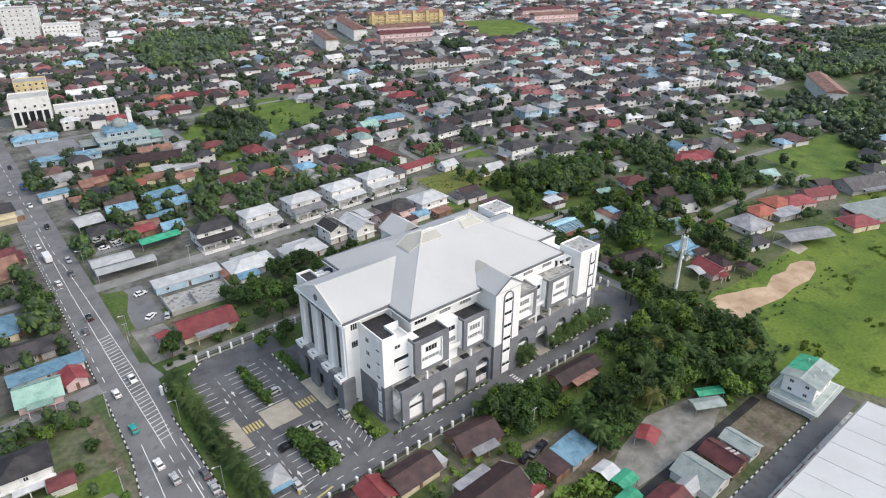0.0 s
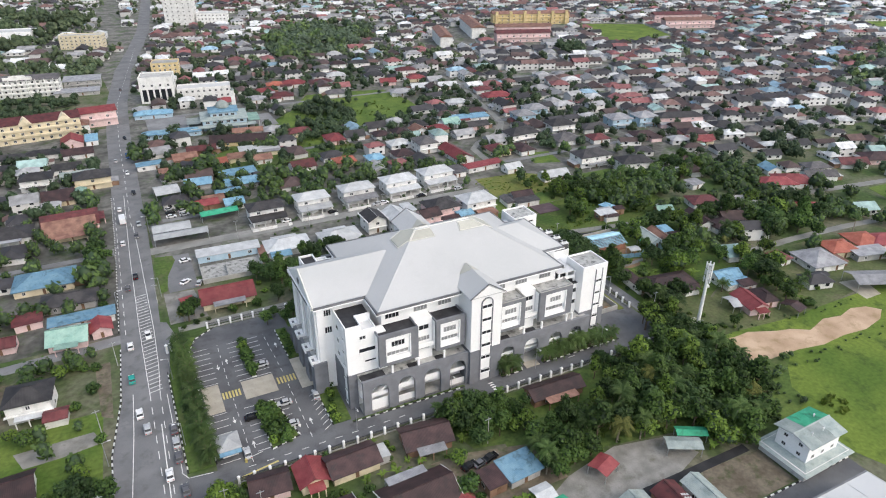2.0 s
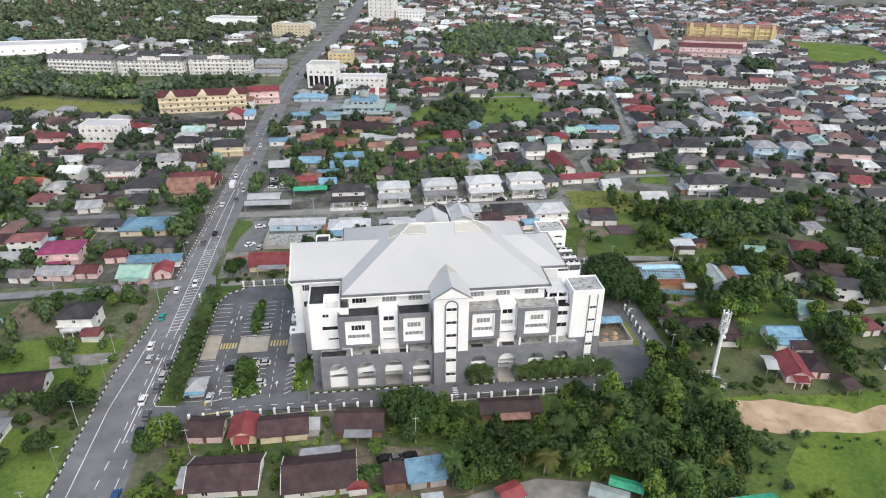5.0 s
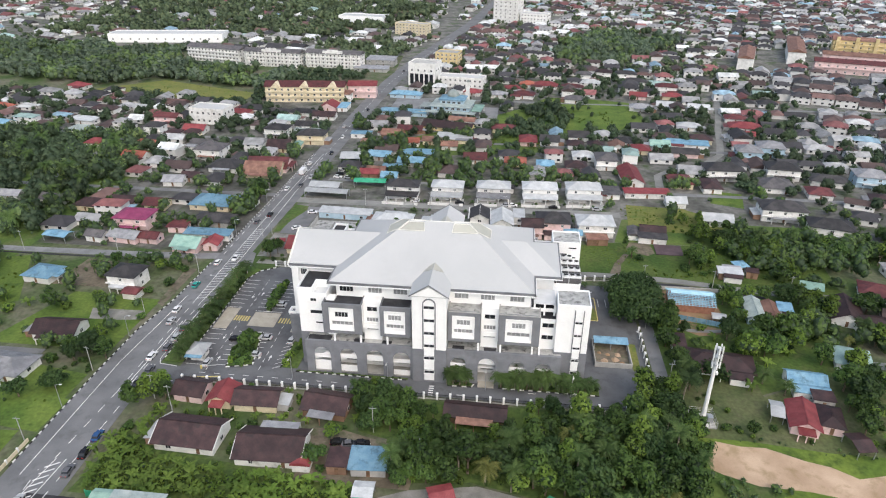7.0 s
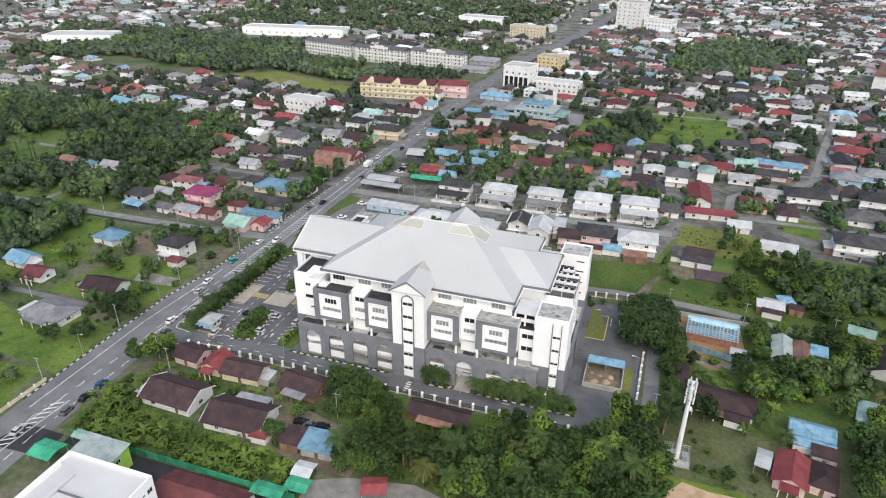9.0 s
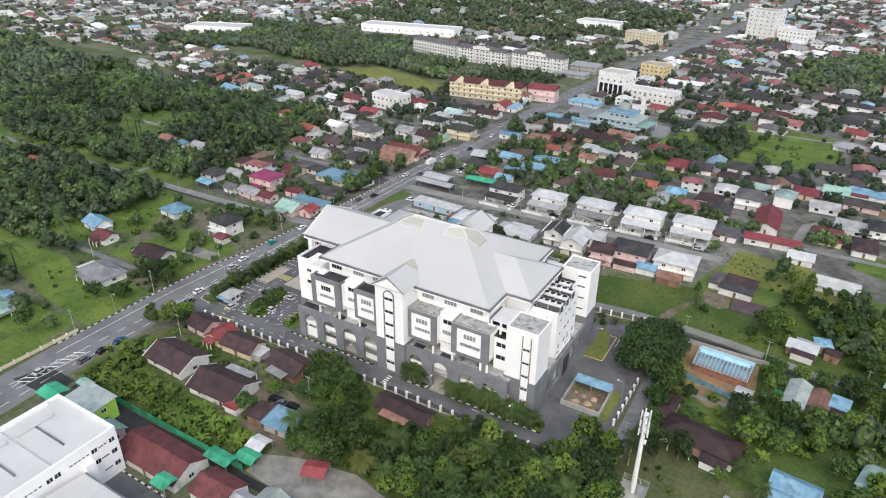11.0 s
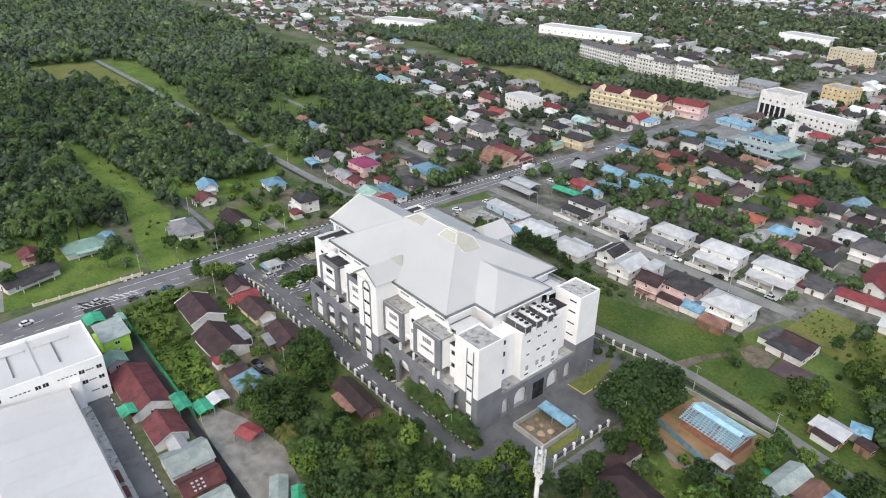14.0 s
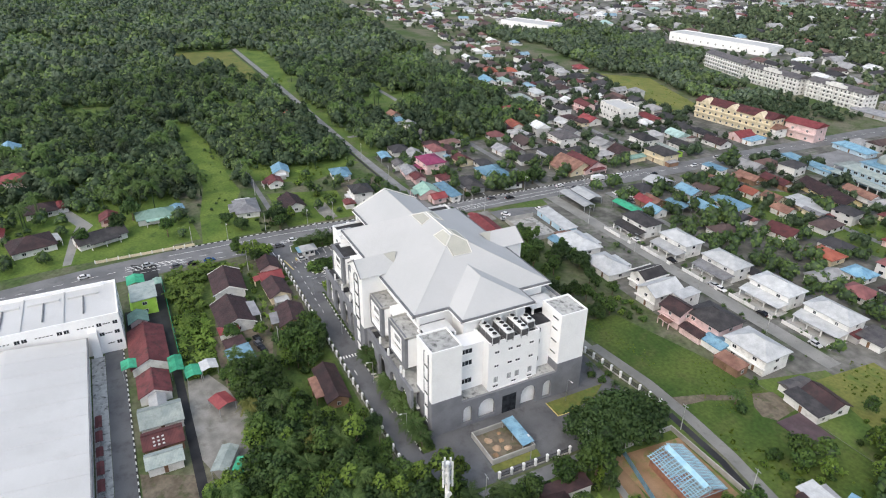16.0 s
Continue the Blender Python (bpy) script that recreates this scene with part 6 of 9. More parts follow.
# further streets of the town
for k, (x, y, L, W, turn, roof, style, storeys, wall) in enumerate((
    (154.9, 476.8, 20, 12, -10, "red", "hip", 1, "white"),
    (175.3, 471.5, 18, 11, -10, "maroon", "hip", 1, "pink"),
    (176.2, 434.7, 17, 11, -10, "darkgrey", "hip", 1, "white"),
    (141.7, 477.6, 14, 11, -10, "orange", "hip", 1, "white"),
    (153.7, 335.2, 12, 11, -4, "black", "gable", 1, "white"),
    (216.6, 334.4, 12, 10, 0, "teal", "gable", 1, "white"),
    (232.3, 338.2, 26, 9, -6, "blue", "mono", 1, "white"),
    (228, 321.8, 16, 9, -4, "black", "gable", 1, "pink"),
    (277, 378.2, 20, 13, -10, "red", "hip", 1, "white"),
    (271, 360.7, 14, 8, -10, "red", "gable", 1, "white"),
    (258.5, 421.4, 15, 10, -10, "white", "gable", 1, "white"),
    (237.6, 426, 14, 10, -10, "white", "gable", 1, "white"),
    (222.2, 451.6, 13, 10, -10, "red", "gable", 1, "pink"),
    (219.1, 417.9, 16, 10, -10, "grey", "hip", 1, "white"),
    (247.1, 453, 15, 10, -10, "red", "hip", 1, "cream"),
    (245.8, 470.8, 17, 10, -10, "maroon", "hip", 2, "white"),
    (241.9, 374.9, 15, 10, -10, "white", "hip", 1, "white"),
    (242.6, 348.8, 15, 10, -6, "brown", "hip", 1, "cream"),
    (227, 499.8, 18, 10, -10, "black", "hip", 1, "white"),
    (186.4, 506.2, 13, 10, -10, "darkgrey", "hip", 2, "white"),
    (203.8, 516.8, 14, 10, -10, "brown", "hip", 2, "white"),
    (221.2, 513.1, 18, 10, -10, "black", "hip", 2, "white"),
    (276.6, 397.9, 14, 10, -10, "maroon", "hip", 1, "white"),
    (262, 321, 14, 13, -6, "grey", "hip", 2, "bluewall"),
    (276.4, 329.7, 15, 13, -6, "grey", "hip", 2, "bluewall"),
    (97.7, 333.9, 22, 9, -4, "white", "mono", 1, "cream"),
    (59.1, 338.1, 13, 8, 0, "rust", "gable", 1, "wood"),
    (99, 369.8, 18, 8, -10, "rust", "gable", 1, "white"),
    (68.9, 346.8, 16, 8, -4, "maroon", "gable", 1, "wood"),
    (100.5, 447.4, 13, 9, -10, "red", "hip", 1, "white"),
    (138.2, 443.7, 17, 11, -10, "maroon", "hip", 1, "white"),
    (129.5, 461.8, 15, 10, -10, "red", "hip", 1, "white"),
    (119.7, 442, 14, 10, -10, "grey", "hip", 1, "white"),
    (-9.4, 328.4, 15, 11, -4, "black", "hip", 2, "white"),
    (14.6, 319.9, 17, 12, 0, "black", "hip", 2, "cream"),
    (-86.9, 344.6, 17, 9, -6, "maroon", "gable", 2, "pink"),
    (-159.4, 360.2, 16, 11, -8, "black", "hip", 1, "white"),
    (-145.8, 367.1, 14, 11, -8, "brown", "hip", 1, "cream"),
    (-138.2, 393.2, 14, 11, -8, "black", "hip", 1, "white"),
    (-129, 320.8, 20, 11, -8, "greyteal", "hip", 1, "white"),
    (-51.6, 370.2, 18, 10, -4, "red", "hip", 1, "white"),
    (-45.5, 382.7, 18, 9, -6, "black", "hip", 1, "white"),
    (-25.2, 375, 18, 9, -6, "black", "hip", 1, "white"),
    (-8.7, 376.2, 18, 9, -6, "black", "hip", 1, "white"),
    (-141.7, 340.3, 18, 9, -8, "white", "mono", 1, "white"),
    (-72, 278, 14, 11, -8, "orange", "gable", 1, "white"),
    (-44.8, 302.7, 14, 10, -8, "darkgrey", "gable", 1, "white"),
    (-76.6, 308.2, 13, 10, -6, "black", "hip", 1, "white"),
    (-222.5, 348.1, 18, 11, -20, "orange", "hip", 1, "white"),
    (-215.5, 363.8, 14, 11, -20, "orange", "hip", 1, "white"),
    (-199.5, 384.9, 16, 11, -16, "black", "hip", 1, "white"),
    (-200.7, 427.6, 16, 11, -16, "red", "hip", 1, "white"),
    (-171.2, 404.5, 16, 11, -16, "black", "hip", 1, "white"),
    (-191.3, 327.5, 22, 10, -12, "blue", "gable", 1, "white"),
    (314.6, 173.5, 18, 11, -24, "red", "hip", 1, "white"),
    (342.9, 171.1, 17, 9, -24, "darkgrey", "gable", 1, "white"),
    (397, 174.1, 22, 13, -24, "brown", "hip", 1, "pink"),
    (413.6, 168.2, 20, 10, -24, "teal", "hip", 1, "white"),
    (431.2, 161.7, 18, 12, -24, "darkgrey", "hip", 1, "white"),
    (374.9, 176, 16, 10, -24, "maroon", "gable", 1, "white"),
    (300.3, 109.8, 18, 11, -20, "red", "hip", 1, "pink"),
    (349.2, 98.9, 30, 15, -20, "darkgrey", "gable", 1, "grey"),
    (318.4, 81.6, 30, 15, -20, "greyteal", "mono", 1, "grey"),
    (298.7, 82.2, 16, 11, -20, "red", "hip", 1, "cream"),
    (266.4, 222.2, 18, 12, -12, "black", "hip", 2, "white"),
    (366.6, 255.6, 15, 11, -18, "black", "hip", 1, "white"),
    (375.2, 239.5, 15, 11, -18, "darkgrey", "hip", 1, "white"),
    (405.3, 246.6, 15, 11, -18, "darkgrey", "hip", 1, "white"),
    (338.6, 252.2, 15, 11, -18, "brown", "hip", 1, "white"),
    (333.9, 239.7, 12, 9, -18, "red", "gable", 1, "cream"),
    (348.3, 274.4, 30, 11, -18, "black", "hip", 2, "pink"),
    (308.1, 260.9, 16, 11, -14, "brown", "hip", 1, "pink"),
    (291.2, 286, 18, 11, -12, "black", "hip", 1, "white"),
)):
    house(x, y, L, W, turn, roof, style, storeys, wall, ("", "s", "", "")[k % 4], lean=("", "e", "w")[k % 3], glazing=10, annex=(L * (.28 if k % 2 else -.28), -W * .55, L * .45, W * .5, ("maroon", "grey", roof)[k % 3]) if k % 5 < 2 and y > 240 else None)

# ---------------------------------------------------------------- larger buildings
def flat_block(name, x, y, L, W, rot, height, wall, label, storeys=3, roof="concrete", per=3.4, category="building", parapet=.8):
    """A flat-roofed block with parapet and rows of windows on all sides."""
    TAKEN.append((x, y, max(L, W) * .5))
    ob = thing(name, pose(x, y, 0, 0, 0, rot), label, category)
    l, w = L / 2, W / 2
    part("wall", Shape().box(-l, l, -w, w, 0, height), wall, ob)
    p = Shape()
    for a, b, c, d in ((-l, l, -w, -w + .3), (-l, l, w - .3, w), (-l, -l + .3, -w + .3, w - .3), (l - .3, l, -w + .3, w - .3)):
        p.box(a, b, c, d, height, height + parapet)
    part("parapet", p, wall, ob)
    part("roof_slab", Shape().box(-l + .31, l - .31, -w + .31, w - .31, height, height + .12), roof, ob)
    st = height / storeys
    for k in range(storeys):
        z = st * k + st * .35
        for axis, plane, side, half in (("x", -w, -1, l), ("x", w, 1, l), ("y", l, 1, w), ("y", -l, -1, w)):
            windows_row(ob, axis, plane, side, -half + .5, half - .5, max(1, int(half * 2 / per)), z, 1.5, min(1.5, st * .45))
    return ob


# office block and warehouse by the main road
TAKEN.append((70, 22, 24)), TAKEN.append((125, 16, 44))
office = thing("factory_office", pose(0, 0, 0), "white three-storey factory office with a flat roof", "building")
part("wall", Shape().box(56, 78.4, 2, 41.5, 0, 12.4), "white_wall", office)
part("roof_slab", Shape().box(56.4, 78, 2.4, 41.1, 12.4, 12.55), "pale_sheet", office)
pp = Shape()
for a, b, c, d in ((56, 78.4, 2, 2.4), (56, 78.4, 41.1, 41.5), (56, 56.4, 2.4, 41.1), (78, 78.4, 2.4, 41.1)):
    pp.box(a, b, c, d, 12.4, 13.3)
part("parapet", pp, "white_wall", office)
for y in (10, 21, 32):
    part("roof_duct", Shape().box(61, 62.4, y - 4.4, y + 4.4, 12.56, 13.15), "pale_sheet", office)
    part("roof_pipe", Shape().box(62.41, 73.5, y - .18, y + .18, 12.56, 12.95), "gutter", office)
for y in (15.4, 26.6):
    part("roof_kerb", Shape().box(56.41, 77.99, y - .14, y + .14, 12.551, 12.85), "white_roof", office)
part("roof_ladder", Shape().box(56.41, 57.2, 6, 38, 12.56, 13.6), "white_wall", office)
for z in (2.2, 6.2, 9.9):
    windows_row(office, "x", 41.5, 1, 57, 78, 5, z, 2.0, 1.4)
for z, wins, slots in ((9.7, (40, 35.6, 26.9, 25.1, 16, 14.2, 6), (38.4, 37.6, 36.9, 34.0, 33, 32, 31, 30, 23, 22, 21, 20, 19, 12, 11, 10, 9)), (6.3, (40, 35.8), (38.4, 37.7, 37)), (2.6, (40,), (38.4, 37.7, 37))):
    for u in wins:
        windows_row(office, "y", 78.4, 1, u - .6, u + .6, 1, z, 1.5, 1.3)
    for u in slots:
        part("vent_slot", Shape().box(78.3, 78.44, u - .3, u + .3, z + .5, z + .8), "glass_dark", office)
part("wall_step", Shape().box(78.41, 80, 32.2, 34.6, 0, 9.0), "white_wall", office)
store = thing("warehouse", pose(0, 0, 0), "long white warehouse with a low-pitched sheet metal roof", "warehouse")
part("wall", Shape().box(80.2, 168.4, -8, 31, 0, 7.4), "white_wall", store)
for i in range(12):
    xa, xb = 80 + i * 7.4, 80 + (i + 1) * 7.4 - .12
    rf = Shape()
    for ya, yb, za, zb in ((31.6, 11.5, 7.6, 9.6), (11.5, -8.6, 9.6, 7.6)):
        rf.hexa([(xa, yb, zb - .15), (xb, yb, zb - .15), (xb, ya, za - .15), (xa, ya, za - .15)], [(xa, yb, zb), (xb, yb, zb), (xb, ya, za), (xa, ya, za)])
    part("roof_sheet", rf, "pale_sheet", store)
for i in range(13):
    part("roof_seam", Shape().hexa([(79.9 + i * 7.4, 11.5, 9.58), (80.1 + i * 7.4, 11.5, 9.58), (80.1 + i * 7.4, 31.6, 7.58), (79.9 + i * 7.4, 31.6, 7.58)], [(79.9 + i * 7.4, 11.5, 9.68), (80.1 + i * 7.4, 11.5, 9.68), (80.1 + i * 7.4, 31.6, 7.68), (79.9 + i * 7.4, 31.6, 7.68)]), "pale_sheet", store)
part("gutter", Shape().box(79.9, 168.8, 31.62, 32, 7.2, 7.7), "gutter", store)
for k, xx in enumerate((114.5, 120.5, 126.5, 132.5, 138.5, 144.5)):
    canopy(xx, 32.9, 4.8 - (k % 3) * .6, 1.7, 0, "maroon", 2.4)
# green fence of the black court
fence_g = thing("green_fence", pose(0, 0, 0), "bright green metal fence along the black court", "fence")
for i in range(23):
    x = 38.4 + i * 2.95
    part("post", Shape().box(x - .09, x + .09, 55.5, 55.7, 0, 2.2), "roof_green", fence_g)
    if i < 22:
        part("panel", Shape().box(x + .1, x + 2.85, 55.57, 55.63, .15, 2.1), "roof_green", fence_g)
canopy(40, 47, 7, 6, 0, "green", 3.4)
canopy(44, 54, 5, 3, 0, "teal", 3.2)

# landmarks further off
def storey_block(x, y, L, W, rot, height, wall, roof, label, storeys, per=7):
    """A long block with a hipped or gabled roof and window rows."""
    TAKEN.append((x, y, max(L, W) * .5))
    ob = thing("apartment_block", pose(x, y, 0, 0, 0, rot), label, "building")
    l, w = L / 2, W / 2
    part("wall", Shape().box(-l, l, -w, w, 0, height), wall, ob)
    part("roof", Shape().hip(-l - .8, l + .8, -w - .8, w + .8, height + .2, W * .2, gable=True), "roof_" + roof, ob)
    part("gable_wall", Shape().hexa([(-l, -w, height), (-l, w, height), (-l, 0, height + W * .17)], [(-l + .2, -w, height), (-l + .2, w, height), (-l + .2, 0, height + W * .17)]), wall, ob)
    st = height / storeys
    for k in range(storeys):
        z = st * k + .9
        windows_row(ob, "x", -w, -1, -l + .5, l - .5, max(1, int(L / per)), z, 1.5, 1.5)
        windows_row(ob, "y", l, 1, -w + .5, w - .5, max(1, int(W / per)), z, 1.5, 1.5)
        if k:
            part("corridor_slab", Shape().box(-l, l, -w - 1.2, -w - .003, st * k - .2, st * k + .7), wall, ob)
    return ob


hotel = storey_block(-18, 416, 56, 14, 6, 11, "wall_cream", "maroon", "long cream three-storey block with a maroon roof", 3, 4.5)
for u in (-20, 0, 20):
    part("gable_front", Shape().hexa([(u - 4, -8.4, 10.5), (u + 4, -8.4, 10.5), (u, -8.4, 14.4)], [(u - 4, -2, 10.5), (u + 4, -2, 10.5), (u, -2, 14.4)]), "wall_cream", hotel)
storey_block(20, 432, 20, 12, 6, 9, "wall_pink", "red", "pink annex block with a red roof", 2)
for i, (x0, x1) in enumerate(((-108, -56), (-52, -2))):
    ob = storey_block((x0 + x1) / 2, 532, x1 - x0, 13, -6, 12, "wall_white", "darkgrey", "row of white four-storey town houses with dark roofs", 4, 3.4)
    for k in range(9):
        u = -(x1 - x0) / 2 + (k + .5) * (x1 - x0) / 9
        part("pilaster", Shape().box(u - .4, u + .4, -8.2, -7.72, 0, 12.6), "wall_white", ob)
    part("crown_parapet", Shape().box(-9, 9, -6.6, -5.6, 12.3, 14.6).box(-5, 5, -6.55, -5.65, 14.6, 15.6), "wall_white", ob)
storey_block(-140, 544, 56, 13, -14, 12, "wall_white", "darkgrey", "row of white four-storey town houses with dark roofs", 4, 3.6)
house(12, 545, 26, 16, -4, "grey", "mono", 2, "grey")
house(8, 520, 30, 12, -4, "grey", "mono", 1, "grey")
cube = flat_block("office_cube", 60, 478, 22, 18, -10, 17, "wall_white", "white cubic office block with tall dark windows", 2, "concrete", 5)
for k in range(5):
    part("glass_strip", Shape().box(-9.4 + k * 4, -6.6 + k * 4, -9.12, -9.003, 1.5, 9.5), "glass_dark", cube)
flat_block("office_annex", 90, 474, 36, 14, -8, 7.5, "wall_white", "low white office annex with a flat roof", 2, "white_roof", 4)
flat_block("yellow_block", 72, 545, 20, 16, -10, 13, "wall_yellow", "pale yellow four-storey block", 4, "concrete", 4)
flat_block("modern_house", -62, 354, 24, 14, -6, 9.5, "wall_white", "modern white house with dark glass and a flat roof", 2, "white_roof", 4)
flat_block("white_tower", 118, 832, 32, 22, -18, 30, "wall_white", "tall white ribbed office tower", 7, "concrete", 6)
flat_block("tower_annex", 152, 822, 34, 18, -18, 12, "wall_white", "low white annex of the tower", 3, "white_roof", 4)
flat_block("mid_block", 14, 716, 38, 14, -16, 12, "wall_cream", "four-storey block with red bands", 4, "concrete", 4)
flat_block("long_shed", -235, 640, 118, 26, 8, 8, "white_wall", "long low shed with a white roof", 1, "white_roof", 9)
flat_block("far_shed", -420, 520, 70, 30, 20, 8, "white_wall", "low shed with a white roof", 1, "white_roof", 9)
flat_block("far_shed", -60, 800, 60, 24, -10, 8, "white_wall", "low shed with a white roof", 1, "white_roof", 9)
# pale blue school compound
house(52, 434, 24, 10, -6, "blue", "hip", 1, "bluewall")
house(58, 386, 34, 8, -6, "blue", "hip", 1, "bluewall")
TAKEN.append((90, 398, 18)), TAKEN.append((100, 404, 14)), TAKEN.append((80, 404, 14))


def dome(x, y, z, r, n=16, rings=6):
    s = Shape()
    for k in range(rings):
        a, b = k / rings * math.pi / 2, (k + .98) / rings * math.pi / 2
        s.rod((x, y, z + r * math.sin(a)), (x, y, z + r * math.sin(b)), r * math.cos(a), r * math.cos(b) + .02, n)
    return s


mosque = thing("mosque", pose(90, 396, 0, 0, 0, -6), "pale blue mosque with tiered roofs, low dome and slim minaret", "mosque")
part("wall", Shape().box(-13, 13, -9, 12, 0, 6), "wall_bluewall", mosque)
part("roof", Shape().hip(-14, 14, -10, 13, 6.2, 1.2), "roof_greyteal", mosque)
part("upper_wall", Shape().box(-8, 8, -4, 9, 6, 9.4), "wall_bluewall", mosque)
part("upper_roof", Shape().hip(-9, 9, -5, 10, 9.6, 2.2), "roof_blue", mosque)
part("dome", dome(0, 2.5, 11, 4.2), "roof_greyteal", mosque)
part("finial", Shape().rod((0, 2.5, 15), (0, 2.5, 17), .12, .05), "steel", mosque)
part("porch_roof", Shape().box(-20, 18, -16, -10.1, 3.4, 3.7), "roof_greyteal", mosque)
part("porch_roof", Shape().box(14.1, 21, -9, 9, 3.9, 4.2), "roof_teal", mosque)
part("porch_roof", Shape().box(-22, -14.1, -6, 8, 3.9, 4.2), "roof_greyteal", mosque)
for k in range(8):
    part("post", Shape().box(-19.6 + k * 5.3, -19.2 + k * 5.3, -15.6, -15.2, 0, 3.42), "wall_white", mosque)
for a, b in ((20.4, -8.4), (20.4, 8.2), (-21.4, -5.4), (-21.4, 7.4)):
    part("post", Shape().box(a - .2, a + .2, b - .2, b + .2, 0, 3.92), "wall_white", mosque)
windows_row(mosque, "x", -9, -1, -12, 12, 6, 4.1, 2.2, 1.4)
windows_row(mosque, "x", -4, -1, -7, 7, 4, 7, 2.2, 1.4)
windows_row(mosque, "y", 13, 1, -8, 11, 4, 2, 2.2, 1.6)
part("minaret", Shape().box(6.6, 9.0, 13.2, 15.6, 0, 15).box(6.2, 9.4, 12.8, 16, 15, 15.5).box(6.9, 8.7, 13.5, 15.3, 15.5, 18), "wall_white", mosque)
part("minaret_dome", dome(7.8, 14.4, 18, 1.2, 10, 4), "roof_greyteal", mosque)
sheet("pavement_mosque", 106, 121, 384, 412, 0.04, "asphalt_worn", "grey parking court beside the mosque", "pavement")
sheet("pavement_school", 46, 70, 394, 428, 0.04, "asphalt_worn", "grey school yard", "pavement")
house(91.5, 355.6, 33, 12, -14, "brown", "gable", 1, "yellow")
# school with yellow arcades by the sports field
sch = storey_block(490, 662, 92, 14, -18, 12, "wall_yellow", "rust", "long yellow school block with arcades", 3)
for k in range(6):
    u = -42 + k * 16.8
    part("stair_arch", Shape().box(u - 1.6, u + 1.6, -9.2, -7.003, 0, 15), "wall_yellow", sch)
storey_block(440, 600, 60, 13, -18, 9, "wall_pink", "rust", "long school block with a rust-red roof", 2)
storey_block(418, 566, 56, 13, -18, 9, "wall_pink", "maroon", "long school block with a rust-red roof", 2)
storey_block(396, 634, 76, 14, 72, 11, "wall_white", "rust", "long white block with a red roof", 3)
storey_block(338, 590, 60, 12, 72, 11, "wall_white", "rust", "long white block with a red roof", 3)
storey_block(640, 560, 60, 13, -18, 9, "wall_pink", "rust", "long school block with a rust-red roof", 2)
storey_block(660, 600, 60, 13, -18, 9, "wall_pink", "maroon", "long school block with a rust-red roof", 2)
storey_block(520, 190, 60, 13, 36, 9, "wall_white", "rust", "long school block with a rust-red roof", 2)

# ---------------------------------------------------------------- fences, mast, sheds and other things on the site
def wall_fence(name, ax, ay, bx, by, n, label="white pillars with dark metal railings between them"):
    ob = thing(name, pose(ax, ay, 0, 0, 0, math.degrees(math.atan2(by - ay, bx - ax))), label, "fence")
    length = math.hypot(bx - ax, by - ay)
    st = length / n
    post = Shape().hexa([(-.28, -.28, 0), (.28, -.28, 0), (.28, .28, 0), (-.28, .28, 0)], [(-.27, -.27, 2.0), (.27, -.27, 2.0), (.27, .27, 2.0), (-.27, .27, 2.0)]).hexa([(-.36, -.36, 2.0), (.36, -.36, 2.0), (.36, .36, 2.0), (-.36, .36, 2.0)], [(-.24, -.24, 2.3), (.24, -.24, 2.3), (.24, .24, 2.3), (-.24, .24, 2.3)]).mesh("pillar")
    post.materials.append(MAT["white_wall"])
    rail = Shape().box(.4, st - .4, -.05, .05, 1.55, 1.65).box(.4, st - .4, -.05, .05, .55, .62)
    k = .5
    while k < st - .4:
        rail.box(k, k + .05, -.025, .025, .4, 1.85)
        k += .3
    rail = rail.mesh("railing")
    rail.materials.append(MAT["kerb_black"])
    foot = Shape().box(.4, st - .4, -.12, .12, 0, .42).mesh("dwarf_wall")
    foot.materials.append(MAT["concrete"])
    for i in range(n + 1):
        part("pillar", post, None, ob).location = (i * st, 0, 0)
        if i < n:
            tagged(part("railing", rail, None, ob), kind="stuff").location = (i * st, 0, 0)
            part("dwarf_wall", foot, None, ob).location = (i * st, 0, 0)


wall_fence("fence", 41, 98.6, 174, 99.2, 36)
wall_fence("fence", 44.5, 168.7, 143, 169, 27)
wall_fence("fence", 143, 169, 172, 172.6, 8)
wall_fence("fence", 175.4, 118.5, 175.8, 139, 6)
wall_fence("fence", 175.8, 150, 174.4, 171, 5)
# pillars of the exit gate by the road
gate = thing("gate_pillars", pose(31.4, 160, 0, 0, 0, 24), "four white gate pillars by the road junction", "gate")
for i in range(4):
    part("pillar", Shape().box(i * 1.5 - .3, i * 1.5 + .3, -.3, .3, 0, 2.9).box(i * 1.5 - .4, i * 1.5 + .4, -.4, .4, 2.9, 3.1), "white_wall", gate)

# guard house
gh = thing("guard_house", pose(40.8, 110.4, 0), "small white guard house with a pale blue hipped roof", "kiosk")
part("wall", Shape().box(-1.9, 1.9, -2.2, 2.2, 0, 2.9), "wall_white", gh)
part("roof", Shape().hip(-2.9, 2.9, -3.2, 3.2, 3, 1.5), "roof_white", gh)
part("awning", Shape().box(-2.6, 2.6, -4.6, -3.2, 2.7, 2.85), "roof_blue", gh)
windows_row(gh, "x", -2.2, -1, -1.8, 1.8, 1, 1.1, 2.2, 1.2)
windows_row(gh, "y", 1.9, 1, -2, 2, 2, 1.1, 1.4, 1.2)
barrier = thing("barrier", pose(43.8, 104.6, 0, 0, 0, 12), "yellow and white boom barrier at the entrance", "barrier")
part("post", Shape().box(-.25, .25, -.25, .25, 0, 1.1), "yellow_paint", barrier)
part("boom", Shape().box(.25, 4.4, -.06, .06, .9, 1.02), "road_paint", barrier)

